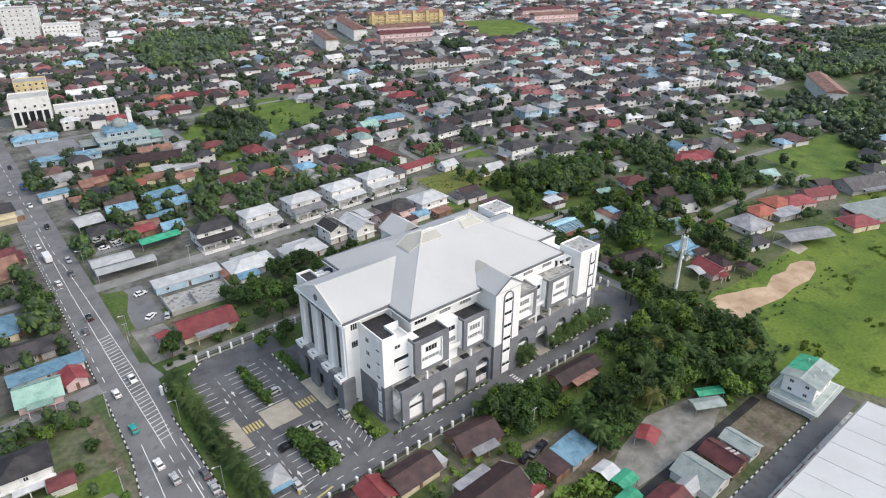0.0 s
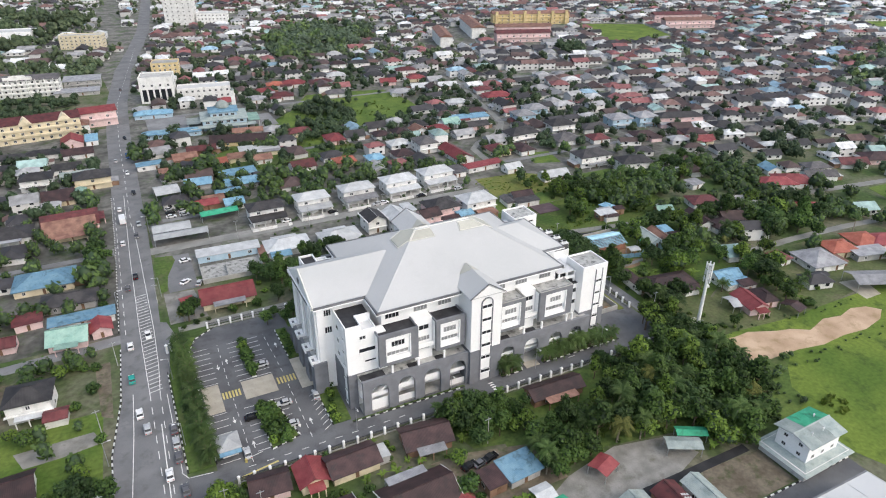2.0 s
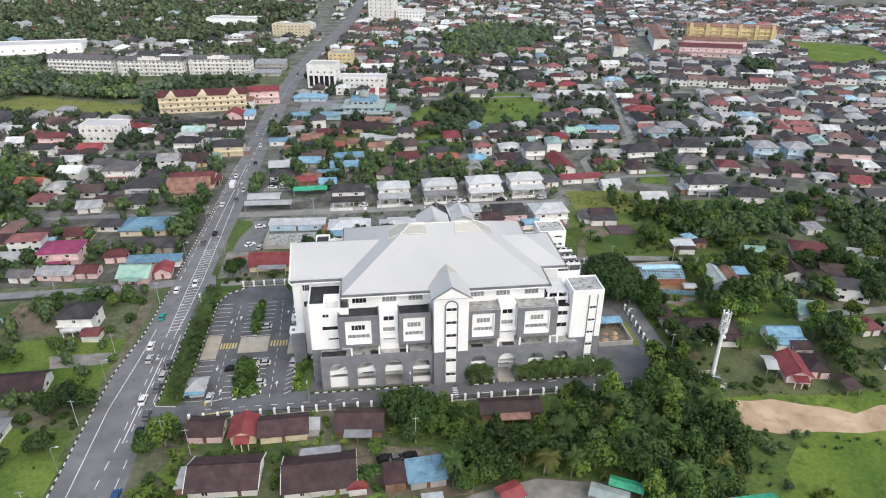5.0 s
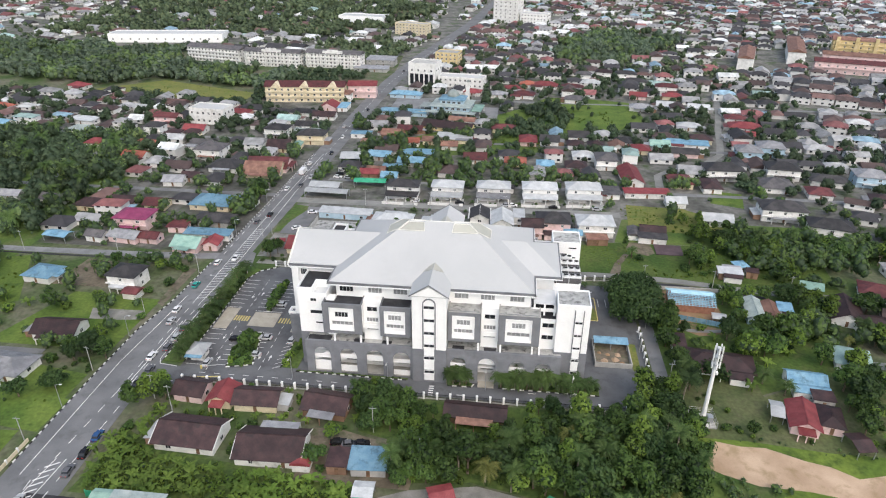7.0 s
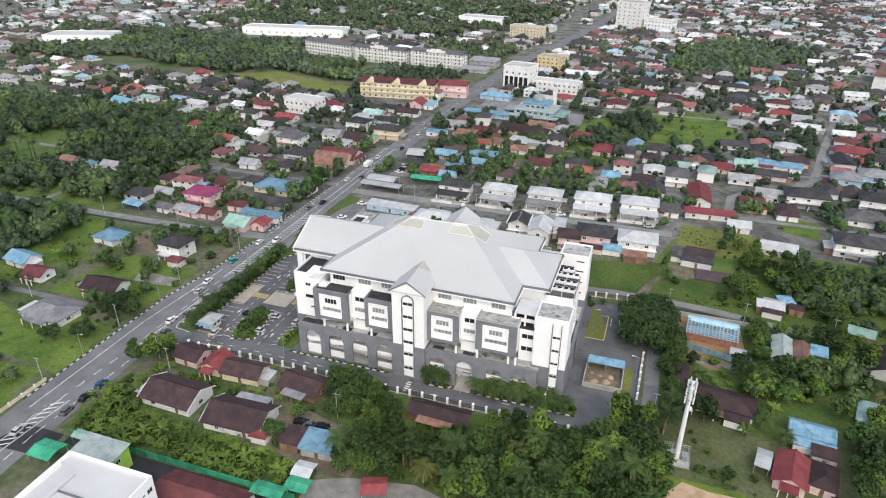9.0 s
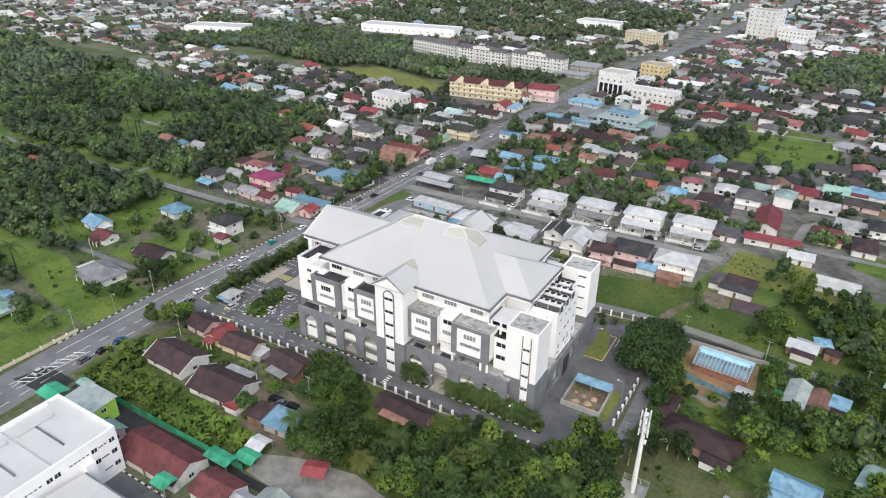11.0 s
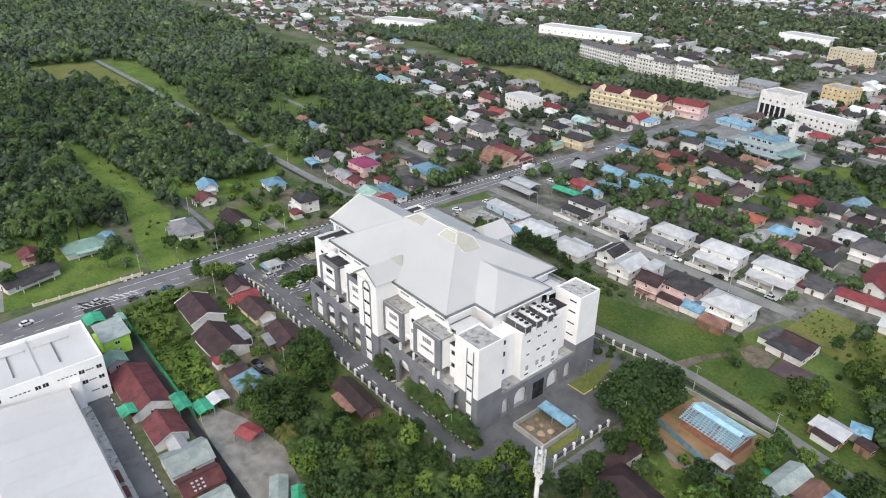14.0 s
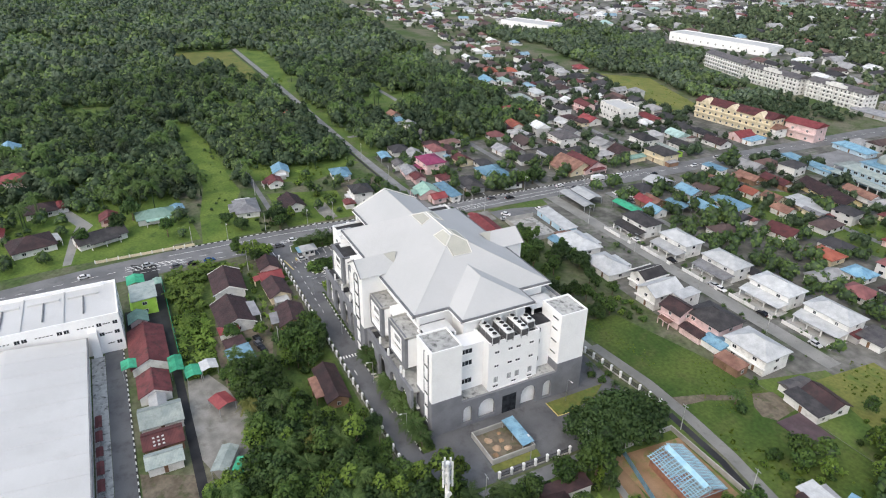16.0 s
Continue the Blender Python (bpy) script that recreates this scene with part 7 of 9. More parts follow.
# pen with blue lean-to on the east side
pen = thing("walled_pen", pose(0, 0, 0), "walled dirt pen with a blue lean-to roof", "enclosure")
part("floor", Shape().box(160.4, 170.6, 119.6, 131.4, .05, .14), "dirt", pen)
for a, b, c, d in ((160, 171, 119.2, 119.5), (160, 171, 131.5, 131.8), (160, 160.3, 119.5, 131.5), (170.7, 171, 119.5, 131.5)):
    part("wall", Shape().box(a, b, c, d, 0, 1.7), "concrete", pen)
part("roof", Shape().hexa([(160.4, 128, 2.5), (170.9, 128, 2.5), (170.9, 131.4, 2.9), (160.4, 131.4, 2.9)], [(160.4, 128, 2.6), (170.9, 128, 2.6), (170.9, 131.4, 3), (160.4, 131.4, 3)]), "roof_blue", pen)
for x in (160.7, 165.6, 170.5):
    part("post", Shape().box(x - .08, x + .08, 128.2, 128.36, .1, 2.52), "steel", pen)
heap = random.Random(5)
for x, y, r in ((163.2, 122.4, 1.1), (166.4, 123.2, 1.3), (168.4, 121.6, .9), (164.6, 125.6, .8), (167.6, 125.8, 1.0), (162.0, 126.4, .7)):
    V = [(r * heap.uniform(.8, 1.2) * math.cos(a * .785), r * heap.uniform(.8, 1.2) * math.sin(a * .785), 0) for a in range(8)] + [(r * heap.uniform(.35, .6) * math.cos(a * .785), r * heap.uniform(.35, .6) * math.sin(a * .785), r * heap.uniform(.3, .5)) for a in range(8)] + [(0, 0, r * .6)]
    F = [(a, (a + 1) % 8, 8 + (a + 1) % 8, 8 + a) for a in range(8)] + [(8 + a, 8 + (a + 1) % 8, 16) for a in range(8)]
    ob = tagged(part("earth_mound", Shape().add(V, F), "sand" if r > .95 else "earth"), "small heap of pale earth and rubble", "heap")
    ob.location = (x, y, .13)
outline("ground_pen_verge", [(171.2, 118.6), (173.4, 118.6), (173.6, 131.8), (171.2, 132.2)], .2, "grass_yellow", "yellow-edged grass strip", "ground")

# telecom mast
for c in ((194.4, 158.6, 14), (186.4, 98.6, 7), (186, 150, 4), (204, 166, 4), (182, 162, 4)):
    TAKEN.append(c)
mast = thing("telecom_mast", pose(186.4, 98.6, 0), "tall white telecom mast with antenna drums on a fenced base", "mast")
part("base_slab", Shape().box(-3, 3, -3, 3, 0, .3), "concrete", mast)
part("pole", Shape().rod((0, 0, .3), (0, 0, 24), .62, .42, n=12), "steel_white", mast)
for z, r in ((18.6, .8), (21, .9), (23.4, .95)):
    part("collar", Shape().rod((0, 0, z), (0, 0, z + .25), r, n=12), "steel", mast)
    for i in range(5):
        a = 2 * math.pi * i / 5 + z
        part("antenna", Shape().box(math.cos(a) * 1.0 - .16, math.cos(a) * 1.0 + .16, math.sin(a) * 1.0 - .16, math.sin(a) * 1.0 + .16, z - .9, z + 1.1), "steel_white", mast)
part("dish", Shape().rod((.5, 0, 16), (.95, 0, 16), .55, .62, n=12), "steel_white", mast)
part("cabinet", Shape().box(1.2, 2.4, -1, .6, .3, 2), "steel", mast)
for sx, sy, ex, ey in ((-3, -3, 3, -3), (3, -3, 3, 3), (3, 3, -3, 3), (-3, 3, -3, -3)):
    for i in range(3):
        px, py = sx + (ex - sx) * i / 3, sy + (ey - sy) * i / 3
        part("fence_post", Shape().box(px - .06, px + .06, py - .06, py + .06, .3, 2.2), "steel", mast)
    f = Shape()
    for z in (.9, 1.5, 2.1):
        f.rod((sx, sy, z), (ex, ey, z), .035, n=4)
    part("fence_wires", f, "steel", mast)

# house under construction with blue roof trusses
site = thing("house_under_construction", pose(195.8, 158.2, 0, 0, 0, -4), "unfinished brick house with bare blue roof trusses", "house")
for a, b, c, d in ((-7.4, 7.4, -4.6, -4.3), (-7.4, 7.4, 4.3, 4.6), (-7.4, -7.1, -4.3, 4.3), (7.1, 7.4, -4.3, 4.3), (-.15, .15, -4.3, 4.3)):
    part("brick_wall", Shape().box(a, b, c, d, 0, 3), "brick_red", site)
part("floor", Shape().box(-7.1, 7.1, -4.3, 4.3, 0.02, .15), "concrete", site)
for i in range(15):
    x = -7.6 + i * 15.2 / 14
    top = 5.6 if 2 < i < 12 else 5.0
    part("truss", Shape().rod((x, -5.4, 3.05), (x, 0, top), .11, n=4).rod((x, 0, top), (x, 5.4, 3.05), .11, n=4).rod((x, -5.2, 3.1), (x, 5.2, 3.1), .08, n=4).rod((x, 0, top), (x, 0, 3.1), .07, n=4), "truss_blue", site)
for k in range(9):
    y = -5.3 + k * 5.2 / 8
    for sg in (-1, 1):
        z = 3.1 + (5.4 - abs(y)) / 5.4 * 2.3 + .1
        part("purlin", Shape().rod((-7.8, sg * y, z), (7.8, sg * y, z), .11, n=4), "truss_blue", site)
part("ridge_sheet", Shape().hexa([(-7, -1.3, 5.15), (7, -1.3, 5.15), (7, -.05, 5.68), (-7, -.05, 5.68)], [(-7, -1.3, 5.2), (7, -1.3, 5.2), (7, -.05, 5.73), (-7, -.05, 5.73)]), "truss_blue", site)
hoard = thing("site_hoarding", pose(0, 0, 0), "blue sheet hoarding round the building plot", "fence")
for (xa, ya), (xb, yb) in zip(((181.4, 151), (204.6, 145.2)), ((204.6, 145.2), (207, 147))):
    n = 8
    for i in range(n):
        p = Vector((xa + (xb - xa) * i / n, ya + (yb - ya) * i / n, 0))
        q = Vector((xa + (xb - xa) * (i + .96) / n, ya + (yb - ya) * (i + .96) / n, 0))
        d = Vector((0, .03, 0))
        z = Vector((0, 0, 1.9))
        part("sheet", Shape().hexa([p - d, q - d, q + d, p + d], [p - d + z, q - d + z, q + d + z, p + d + z]), "roof_blue", hoard)
canopy(203, 148.4, 4.6, 4, -8, "white", 2.4)
canopy(211.2, 153.6, 2.2, 2.2, 10, "green", 2.2)
part_wall = thing("plot_wall", pose(0, 0, 0), "grey plot wall with a black drain beside it", "wall")
part("wall", Shape().box(181, 208, 168, 168.3, 0, 1.6), "concrete", part_wall)
part("wall", Shape().box(180.7, 181, 151.2, 168.3, 0, 1.6), "concrete", part_wall)
outline("ground_drain", [(176, 171.4), (195, 170.6), (212, 167.4), (224, 165.6), (224, 167.2), (212, 169.4), (195, 172.6), (176, 173.4)], .03, "asphalt_black", "black open drain beside the lane", "drain")


# ---------------------------------------------------------------- vehicles
CARS = {}


def car_mesh(kind, colour):
    key = (kind, colour)
    if key in CARS:
        return CARS[key]
    L, W, H = {"car": (4.3, 1.72, 1.45), "van": (5.2, 1.95, 2.2), "lorry": (7.5, 2.4, 3.0)}[kind]
    l, w = L / 2, W / 2
    s = Shape()
    if kind == "car":
        prof = [(-l, .32), (-l, .85), (-l + .5, .95), (-l + .9, .97), (l - 1.25, .93), (l - .12, .74), (l, .55), (l, .32)]
        top = [(-l + .55, .96), (-l + .95, H), (l - 1.9, H), (l - 1.15, .94)]
    elif kind == "van":
        prof = [(-l, .4), (-l, 1.2), (l - .8, 1.2), (l - .1, 1.0), (l, .5), (l, .4)]
        top = [(-l + .02, 1.2), (-l + .08, H), (l - 1.5, H), (l - .75, 1.2)]
    else:
        prof = [(-l, .7), (-l, 1.1), (l, 1.1), (l, .6)]
        top = None
    k = .06
    s.hexa([(x, -w, z) for x, z in prof], [(x, w, z) for x, z in prof])
    body = s.mesh("body")
    body.materials.append(MAT["car_" + colour])
    parts = [("body", body)]
    if top:
        g = Shape().hexa([(x, -w + .12, z) for x, z in top], [(x, w - .12, z) for x, z in top])
        gm = g.mesh("glass_house")
        gm.materials.append(MAT["glass_dark"])
        r = Shape().hexa([(top[1][0] - .05, -w + .14, H - .02), (top[2][0] + .1, -w + .14, H - .02), (top[2][0] + .1, w - .14, H - .02), (top[1][0] - .05, w - .14, H - .02)],
                         [(top[1][0] + .02, -w + .2, H + .06), (top[2][0], -w + .2, H + .06), (top[2][0], w - .2, H + .06), (top[1][0] + .02, w - .2, H + .06)])
        rm = r.mesh("roof_panel")
        rm.materials.append(MAT["car_" + colour])
        parts += [("glass_house", gm), ("roof_panel", rm)]
    else:
        c = Shape().hexa([(l - 1.7, -w, 1.1), (l, -w, 1.1), (l, w, 1.1), (l - 1.7, w, 1.1)], [(l - 1.7, -w, 2.4), (l - .25, -w, 2.4), (l - .25, w, 2.4), (l - 1.7, w, 2.4)]).mesh("cab")
        c.materials.append(MAT["car_" + colour])
        b = Shape().box(-l, l - 1.8, -w, w, 1.1, H).mesh("cargo_box")
        b.materials.append(MAT["car_" + colour])
        parts += [("cab", c), ("cargo_box", b)]
    wheel = Shape().rod((0, -.11, 0), (0, .11, 0), .33 if kind != "lorry" else .48, n=12).mesh("wheel")
    wheel.materials.append(MAT["rubber"])
    lamp = Shape().box(-.04, .04, -.2, .2, -.08, .08).mesh("headlight")
    lamp.materials.append(MAT["lamp_lens"])
    tail = Shape().box(-.04, .04, -.2, .2, -.08, .08).mesh("tail_light")
    tail.materials.append(MAT["tail_lens"])
    CARS[key] = (parts, wheel, lamp, tail, L, W)
    return CARS[key]


def car(x, y, heading, colour="silver", kind="car", z=0.06):
    """A vehicle with its nose towards heading (degrees from +x)."""
    parts, wheel, lamp, tail, L, W = car_mesh(kind, colour)
    name = {"car": "car", "van": "van", "lorry": "lorry"}[kind]
    ob = thing(name, pose(x, y, z, 0, 0, heading), "%s %s standing on the asphalt" % ({"teal": "teal-green"}.get(colour, colour), {"car": "saloon car", "van": "van", "lorry": "box lorry"}[kind]), name)
    for n, me in parts:
        part(n, me, None, ob)
    r = .33 if kind != "lorry" else .48
    for sx in (-L * .3, L * .3):
        for sy in (-W / 2 + .08, W / 2 - .08):
            part("wheel", wheel, None, ob).location = (sx, sy, r)
    for sy in (-W / 2 + .32, W / 2 - .32):
        part("headlight", lamp, None, ob).location = (L / 2, sy, .68)
        part("tail_light", tail, None, ob).location = (-L / 2, sy, .72)


for x, y, hd, c in ((21.8, 134, 92, "white"), (23.2, 127, 92, "silver"), (26.6, 108, 90, "white"), (29.2, 113, 90, "grey"), (29.3, 118.5, 90, "silver"), (29.3, 124, 90, "grey"), (29.4, 101.5, 92, "grey"), (29.2, 95, 92, "black"),
                    (21.6, 168, 92, "white"), (27, 172, -88, "white"), (26, 214, 90, "black"), (23, 206, 90, "grey"), (23.5, 245, 91, "white"), (28.8, 250, -90, "grey"), (30.6, 262, -90, "silver"), (24, 282, 91, "white"), (31, 300, -90, "black"),
                    (30, 330, -90, "white"), (25.4, 352, 90, "silver"), (32, 392, -88, "black"), (27.6, 440, 86, "white"), (36, 520, 84, "grey"),
                    (24, 30, 100, "white"), (29.8, 62, 96, "grey"), (30.2, 68, 96, "black"), (30, 74, 96, "blue"), (24, 52, 98, "silver"),
                    (55.6, 141.2, 180, "silver"), (48.6, 119.6, 0, "black"), (57.4, 121.4, 180, "silver"), (57, 112.4, 180, "silver"), (66.2, 121, 86, "silver"), (44.6, 129 - 22, 90, "silver"),
                    (113.6, 76, 30, "white"), (46.4, 199, 70, "silver"), (42, 202, 40, "white"), (44, 219, 10, "white")):
    car(x, y, hd, c)
car(20.9, 150.5, 92, "teal")
car(24.6, 268, 91, "white", "lorry")
car(31.6, 356, -90, "blue", "van")
for i, (x, y) in enumerate(((92, 79), (95, 78.6), (98, 79.2))):
    car(x, y, 14, ("black", "grey", "black")[i])
for i in range(9):
    car(44 + (i % 3) * 5.4, 264 + (i // 3) * 4.4, 4 * i, ("white", "silver", "grey", "black", "white")[i % 5])
for i, x in enumerate((88, 109, 130, 133.6, 152, 172)):
    car(x, 237.9 - .3 + (i % 2) * .2, 2 if i % 2 else 182, ("white", "black", "silver")[i % 3])

# street lamps and poles
def lamp_post(x, y, h, arm):
    ob = thing("street_lamp", pose(x, y, 0, 0, 0, arm), "slim grey street lamp with a single arm", "street lamp", "street lamps")
    part("pole", Shape().rod((0, 0, 0), (0, 0, h), .11, .07, n=8), "steel", ob)
    part("arm", Shape().rod((0, 0, h - .1), (1.5, 0, h + .2), .06, .05, n=6), "steel", ob)
    part("lamp_head", Shape().box(1.3, 2.0, -.16, .16, h + .12, h + .28), "steel_white", ob)


for x, y, a in ((31.2, 117, 180), (31.4, 146, 180), (13.4, 84, 0), (13.6, 118, 0), (19.4, 192, 0), (20.4, 226, 0), (72, 103.4, -90), (100, 104.4, -90), (128, 104.4, -90), (152, 104.4, -90), (33.2, 196, 180), (34, 252, 180), (174.4, 128, 180), (159, 150, 0)):
    lamp_post(x, y, 7.5, a)


def power_pole(x, y):
    ob = thing("power_pole", pose(x, y, 0, 0, 0, rng.uniform(-10, 10)), "grey concrete power pole with a cross arm", "power pole", "power poles")
    part("pole", Shape().rod((0, 0, 0), (0, 0, 8.6), .13, .08, n=8), "stained_concrete", ob)
    part("cross_arm", Shape().box(-.9, .9, -.06, .06, 8.0, 8.14), "steel", ob)


for x, y in ((12.6, 130), (12.4, 100), (12.8, 70), (17.6, 160), (31.6, 190), (96, 230), (130, 230), (160, 230), (66, 230), (182, 170.6), (206, 169), (232, 168), (178.4, 142), (180, 112), (100, 84), (44, 86), (37, 90), (-30, 104.6), (-60, 104.6), (-20, 170), (-60, 170)):
    power_pole(x, y)

garden_fence = thing("garden_wall", pose(13.2, 34, 0), "low cream garden wall with pillars beside the road", "wall")
for i in range(9):
    part("wall_panel", Shape().box(-.1, .1, i * 4.1 + .2, i * 4.1 + 3.9, 0, 1.1), "wall_cream", garden_fence)
    part("pillar", Shape().box(-.2, .2, i * 4.1 - .2, i * 4.1 + .2, 0, 1.4), "wall_white", garden_fence)

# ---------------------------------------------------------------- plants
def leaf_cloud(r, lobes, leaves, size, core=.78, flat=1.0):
    """Corners and faces of a crown: inner bodies coloured as its shade and many small leaf clumps on them."""
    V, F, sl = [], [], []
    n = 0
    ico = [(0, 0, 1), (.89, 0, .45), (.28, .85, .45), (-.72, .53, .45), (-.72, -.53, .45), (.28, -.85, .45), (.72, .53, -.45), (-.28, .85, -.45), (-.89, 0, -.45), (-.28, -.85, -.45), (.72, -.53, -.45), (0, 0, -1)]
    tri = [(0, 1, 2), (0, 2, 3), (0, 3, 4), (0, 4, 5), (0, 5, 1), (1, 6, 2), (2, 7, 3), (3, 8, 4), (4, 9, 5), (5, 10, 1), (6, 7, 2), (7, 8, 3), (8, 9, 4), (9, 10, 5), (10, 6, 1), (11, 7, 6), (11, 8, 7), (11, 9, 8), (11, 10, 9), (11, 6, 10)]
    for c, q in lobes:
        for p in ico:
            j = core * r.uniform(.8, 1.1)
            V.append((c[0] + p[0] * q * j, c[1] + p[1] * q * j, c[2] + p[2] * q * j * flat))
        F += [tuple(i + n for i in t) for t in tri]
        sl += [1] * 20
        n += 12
    tot = sum(q * q for _, q in lobes)
    for c, q in lobes:
        for _ in range(max(4, int(leaves * q * q / tot))):
            d = Vector((r.gauss(0, 1), r.gauss(0, 1), r.gauss(.35, .9))).normalized()
            k = q * r.uniform(.78, 1.12)
            p = Vector((c[0] + d.x * k, c[1] + d.y * k, c[2] + d.z * k * flat))
            nrm = (d + Vector((r.gauss(0, .5), r.gauss(0, .5), r.gauss(.2, .5)))).normalized()
            a = nrm.orthogonal().normalized()
            a = Matrix.Rotation(r.uniform(0, 6.28), 3, nrm) @ a
            b = nrm.cross(a)
            s = size * r.uniform(.6, 1.35)
            V += [p + a * s, p + b * s * .7 - nrm * s * .25, p - a * s * .9, p - b * s * .75 - nrm * s * .2]
            F += [(n, n + 1, n + 2), (n, n + 2, n + 3)]
            sl += [0, 0]
            n += 4
    return V, F, sl


def cloud_mesh(name, data, mats):
    V, F, sl = data
    me = bpy.data.meshes.new(name)
    me.from_pydata([tuple(v) for v in V], [], F)
    me.polygons.foreach_set("material_index", sl)
    for m in mats:
        me.materials.append(m)
    return me


def lobes_for(r, n, spread, height, size):
    out = [((0, 0, height * .55), size * 1.15)]
    for i in range(n):
        a = 2 * math.pi * (i + r.uniform(-.3, .3)) / n
        d = spread * r.uniform(.55, 1)
        out.append(((math.cos(a) * d, math.sin(a) * d, height * r.uniform(.3, .75)), size * r.uniform(.6, 1)))
    for i in range(n // 2):
        a, d = r.uniform(0, 6.28), spread * r.uniform(0, .5)
        out.append(((math.cos(a) * d, math.sin(a) * d, height * r.uniform(.7, 1)), size * r.uniform(.5, .8)))
    return out


TREES = {}
r0 = random.Random(3)
# Bodies under the leaves: the crown's inner shade painted as near-black green.
SHADE_CORE = foliage("leaf_inner_shade", (.012, .028, .008), (.02, .045, .012), through_light=0.05)
for key, count, lobes, spread, height, size, leaves, leaf in (("round", 3, 7, 2.6, 5.0, 1.9, 540, .45), ("tall", 2, 6, 1.8, 7.0, 1.7, 520, .43), ("wide", 2, 10, 4.2, 4.6, 2.2, 780, .5), ("bush", 3, 5, 1.0, 1.5, .8, 150, .32), ("hedge", 2, 4, .7, 1.1, .62, 110, .24)):
    for tone in ("dark", "mid", "light"):
        TREES[key, tone] = [cloud_mesh("crown", leaf_cloud(r0, lobes_for(r0, lobes, spread, height, size), leaves, leaf), [LEAF[tone], SHADE_CORE]) for _ in range(count)]


def trunk_mesh(h, r):
    s = Shape()
    s.rod((0, 0, -.1), (.15, .05, h * .6), r, r * .75, n=7).rod((.15, .05, h * .6), (0, .1, h), r * .75, r * .5, n=7)
    for i in range(4):
        a = i * 1.57 + .4
        s.rod((.12, .06, h * .75), (math.cos(a) * h * .35, math.sin(a) * h * .35, h * 1.25), r * .4, r * .15, n=5)
    me = s.mesh("trunk")
    me.materials.append(MAT["bark"])
    return me


TRUNK = trunk_mesh(3.0, .28)
TRUNK_TALL = trunk_mesh(4.5, .3)


def frond(V, F, r, base, yaw, rise, length, droop, leafw):
    """One feathered palm frond: leaflets in pairs along a drooping rib."""
    steps = 11
    pts = []
    for i in range(steps + 1):
        t = i / steps
        out = length * t * (1 - .18 * t)
        z = length * (math.sin(rise) * t - droop * t * t)
        pts.append(Vector((base[0] + math.cos(yaw) * out * math.cos(rise * .6), base[1] + math.sin(yaw) * out * math.cos(rise * .6), base[2] + z)))
    side = Vector((-math.sin(yaw), math.cos(yaw), 0))
    for i in range(1, steps + 1):
        t = i / steps
        wd = leafw * (math.sin(math.pi * min(1, .15 + t * .8)) * .9 + .15)
        d = (pts[i] - pts[i - 1])
        for sg in (-1, 1):
            n = len(V)
            tip = pts[i] + side * sg * wd + d * .9 - Vector((0, 0, wd * r.uniform(.3, .7)))
            V += [pts[i - 1], pts[i - 1] + d * .85, tip]
            F.append((n, n + 1, n + 2))
    return V, F


def palm_crown(r, fronds, length, droop, leafw, mats):
    V, F = [], []
    for i in range(fronds):
        frond(V, F, r, (0, 0, 0), i * 2.399 + r.uniform(-.2, .2), r.uniform(-.1, 1.1), length * r.uniform(.8, 1.1), droop * r.uniform(.7, 1.3), leafw)
    return cloud_mesh("crown", (V, F, [0] * len(F)), mats)


PALMS = [palm_crown(r0, 22, 4.2, .62, 1.0, [LEAF["palm"]]) for _ in range(3)] + [palm_crown(r0, 20, 4.0, .7, 1.0, [LEAF["yellow"]])]
PALM_TRUNKS = []
for h in (6.5, 9.0):
    sh = Shape()
    p = Vector((0, 0, -.1))
    for i in range(5):
        q = Vector((.12 * i * i * .3, .04 * i, h * (i + 1) / 5))
        sh.rod(p, q, .26 - .02 * i, .24 - .02 * i, n=7)
        p = q
    me = sh.mesh("trunk")
    me.materials.append(MAT["palm_bark"])
    PALM_TRUNKS.append((me, tuple(p)))
SMALL_PALM = [palm_crown(r0, 16, 2.3, .6, .6, [LEAF["palm"]]) for _ in range(2)]


def banana_crown(r):
    V, F = [], []
    for i in range(11):
        a, ln, w0 = i * 2.399, r.uniform(1.8, 2.8), r.uniform(.3, .45)
        bx, by = r.uniform(-.6, .6), r.uniform(-.6, .6)
        base = len(V)
        for k in range(6):
            t = k / 5
            o = ln * t * .8
            z = 1.6 + ln * (1.0 * t - .75 * t * t)
            w = w0 * math.sin(math.pi * min(.97, .08 + t * .9))
            c, s = math.cos(a), math.sin(a)
            V += [(bx + c * o - s * w, by + s * o + c * w, z - .08), (bx + c * o, by + s * o, z), (bx + c * o + s * w, by + s * o - c * w, z - .08)]
        for k in range(5):
            q = base + k * 3
            F += [(q, q + 1, q + 4, q + 3), (q + 1, q + 2, q + 5, q + 4)]
    return cloud_mesh("leaves", (V, F, [0] * len(F)), [LEAF["light"]])


BANANAS = [banana_crown(r0) for _ in range(3)]
STALK = Shape().rod((-.4, .2, 0), (-.3, .2, 1.9), .16, .1, n=6).rod((.4, -.2, 0), (.3, -.1, 1.9), .16, .1, n=6).rod((0, .5, 0), (.1, .4, 1.8), .14, .1, n=6).mesh("stalks")
STALK.materials.append(LEAF["light"])
tree_rng = random.Random(11)
STANDING, THICKET = [], []


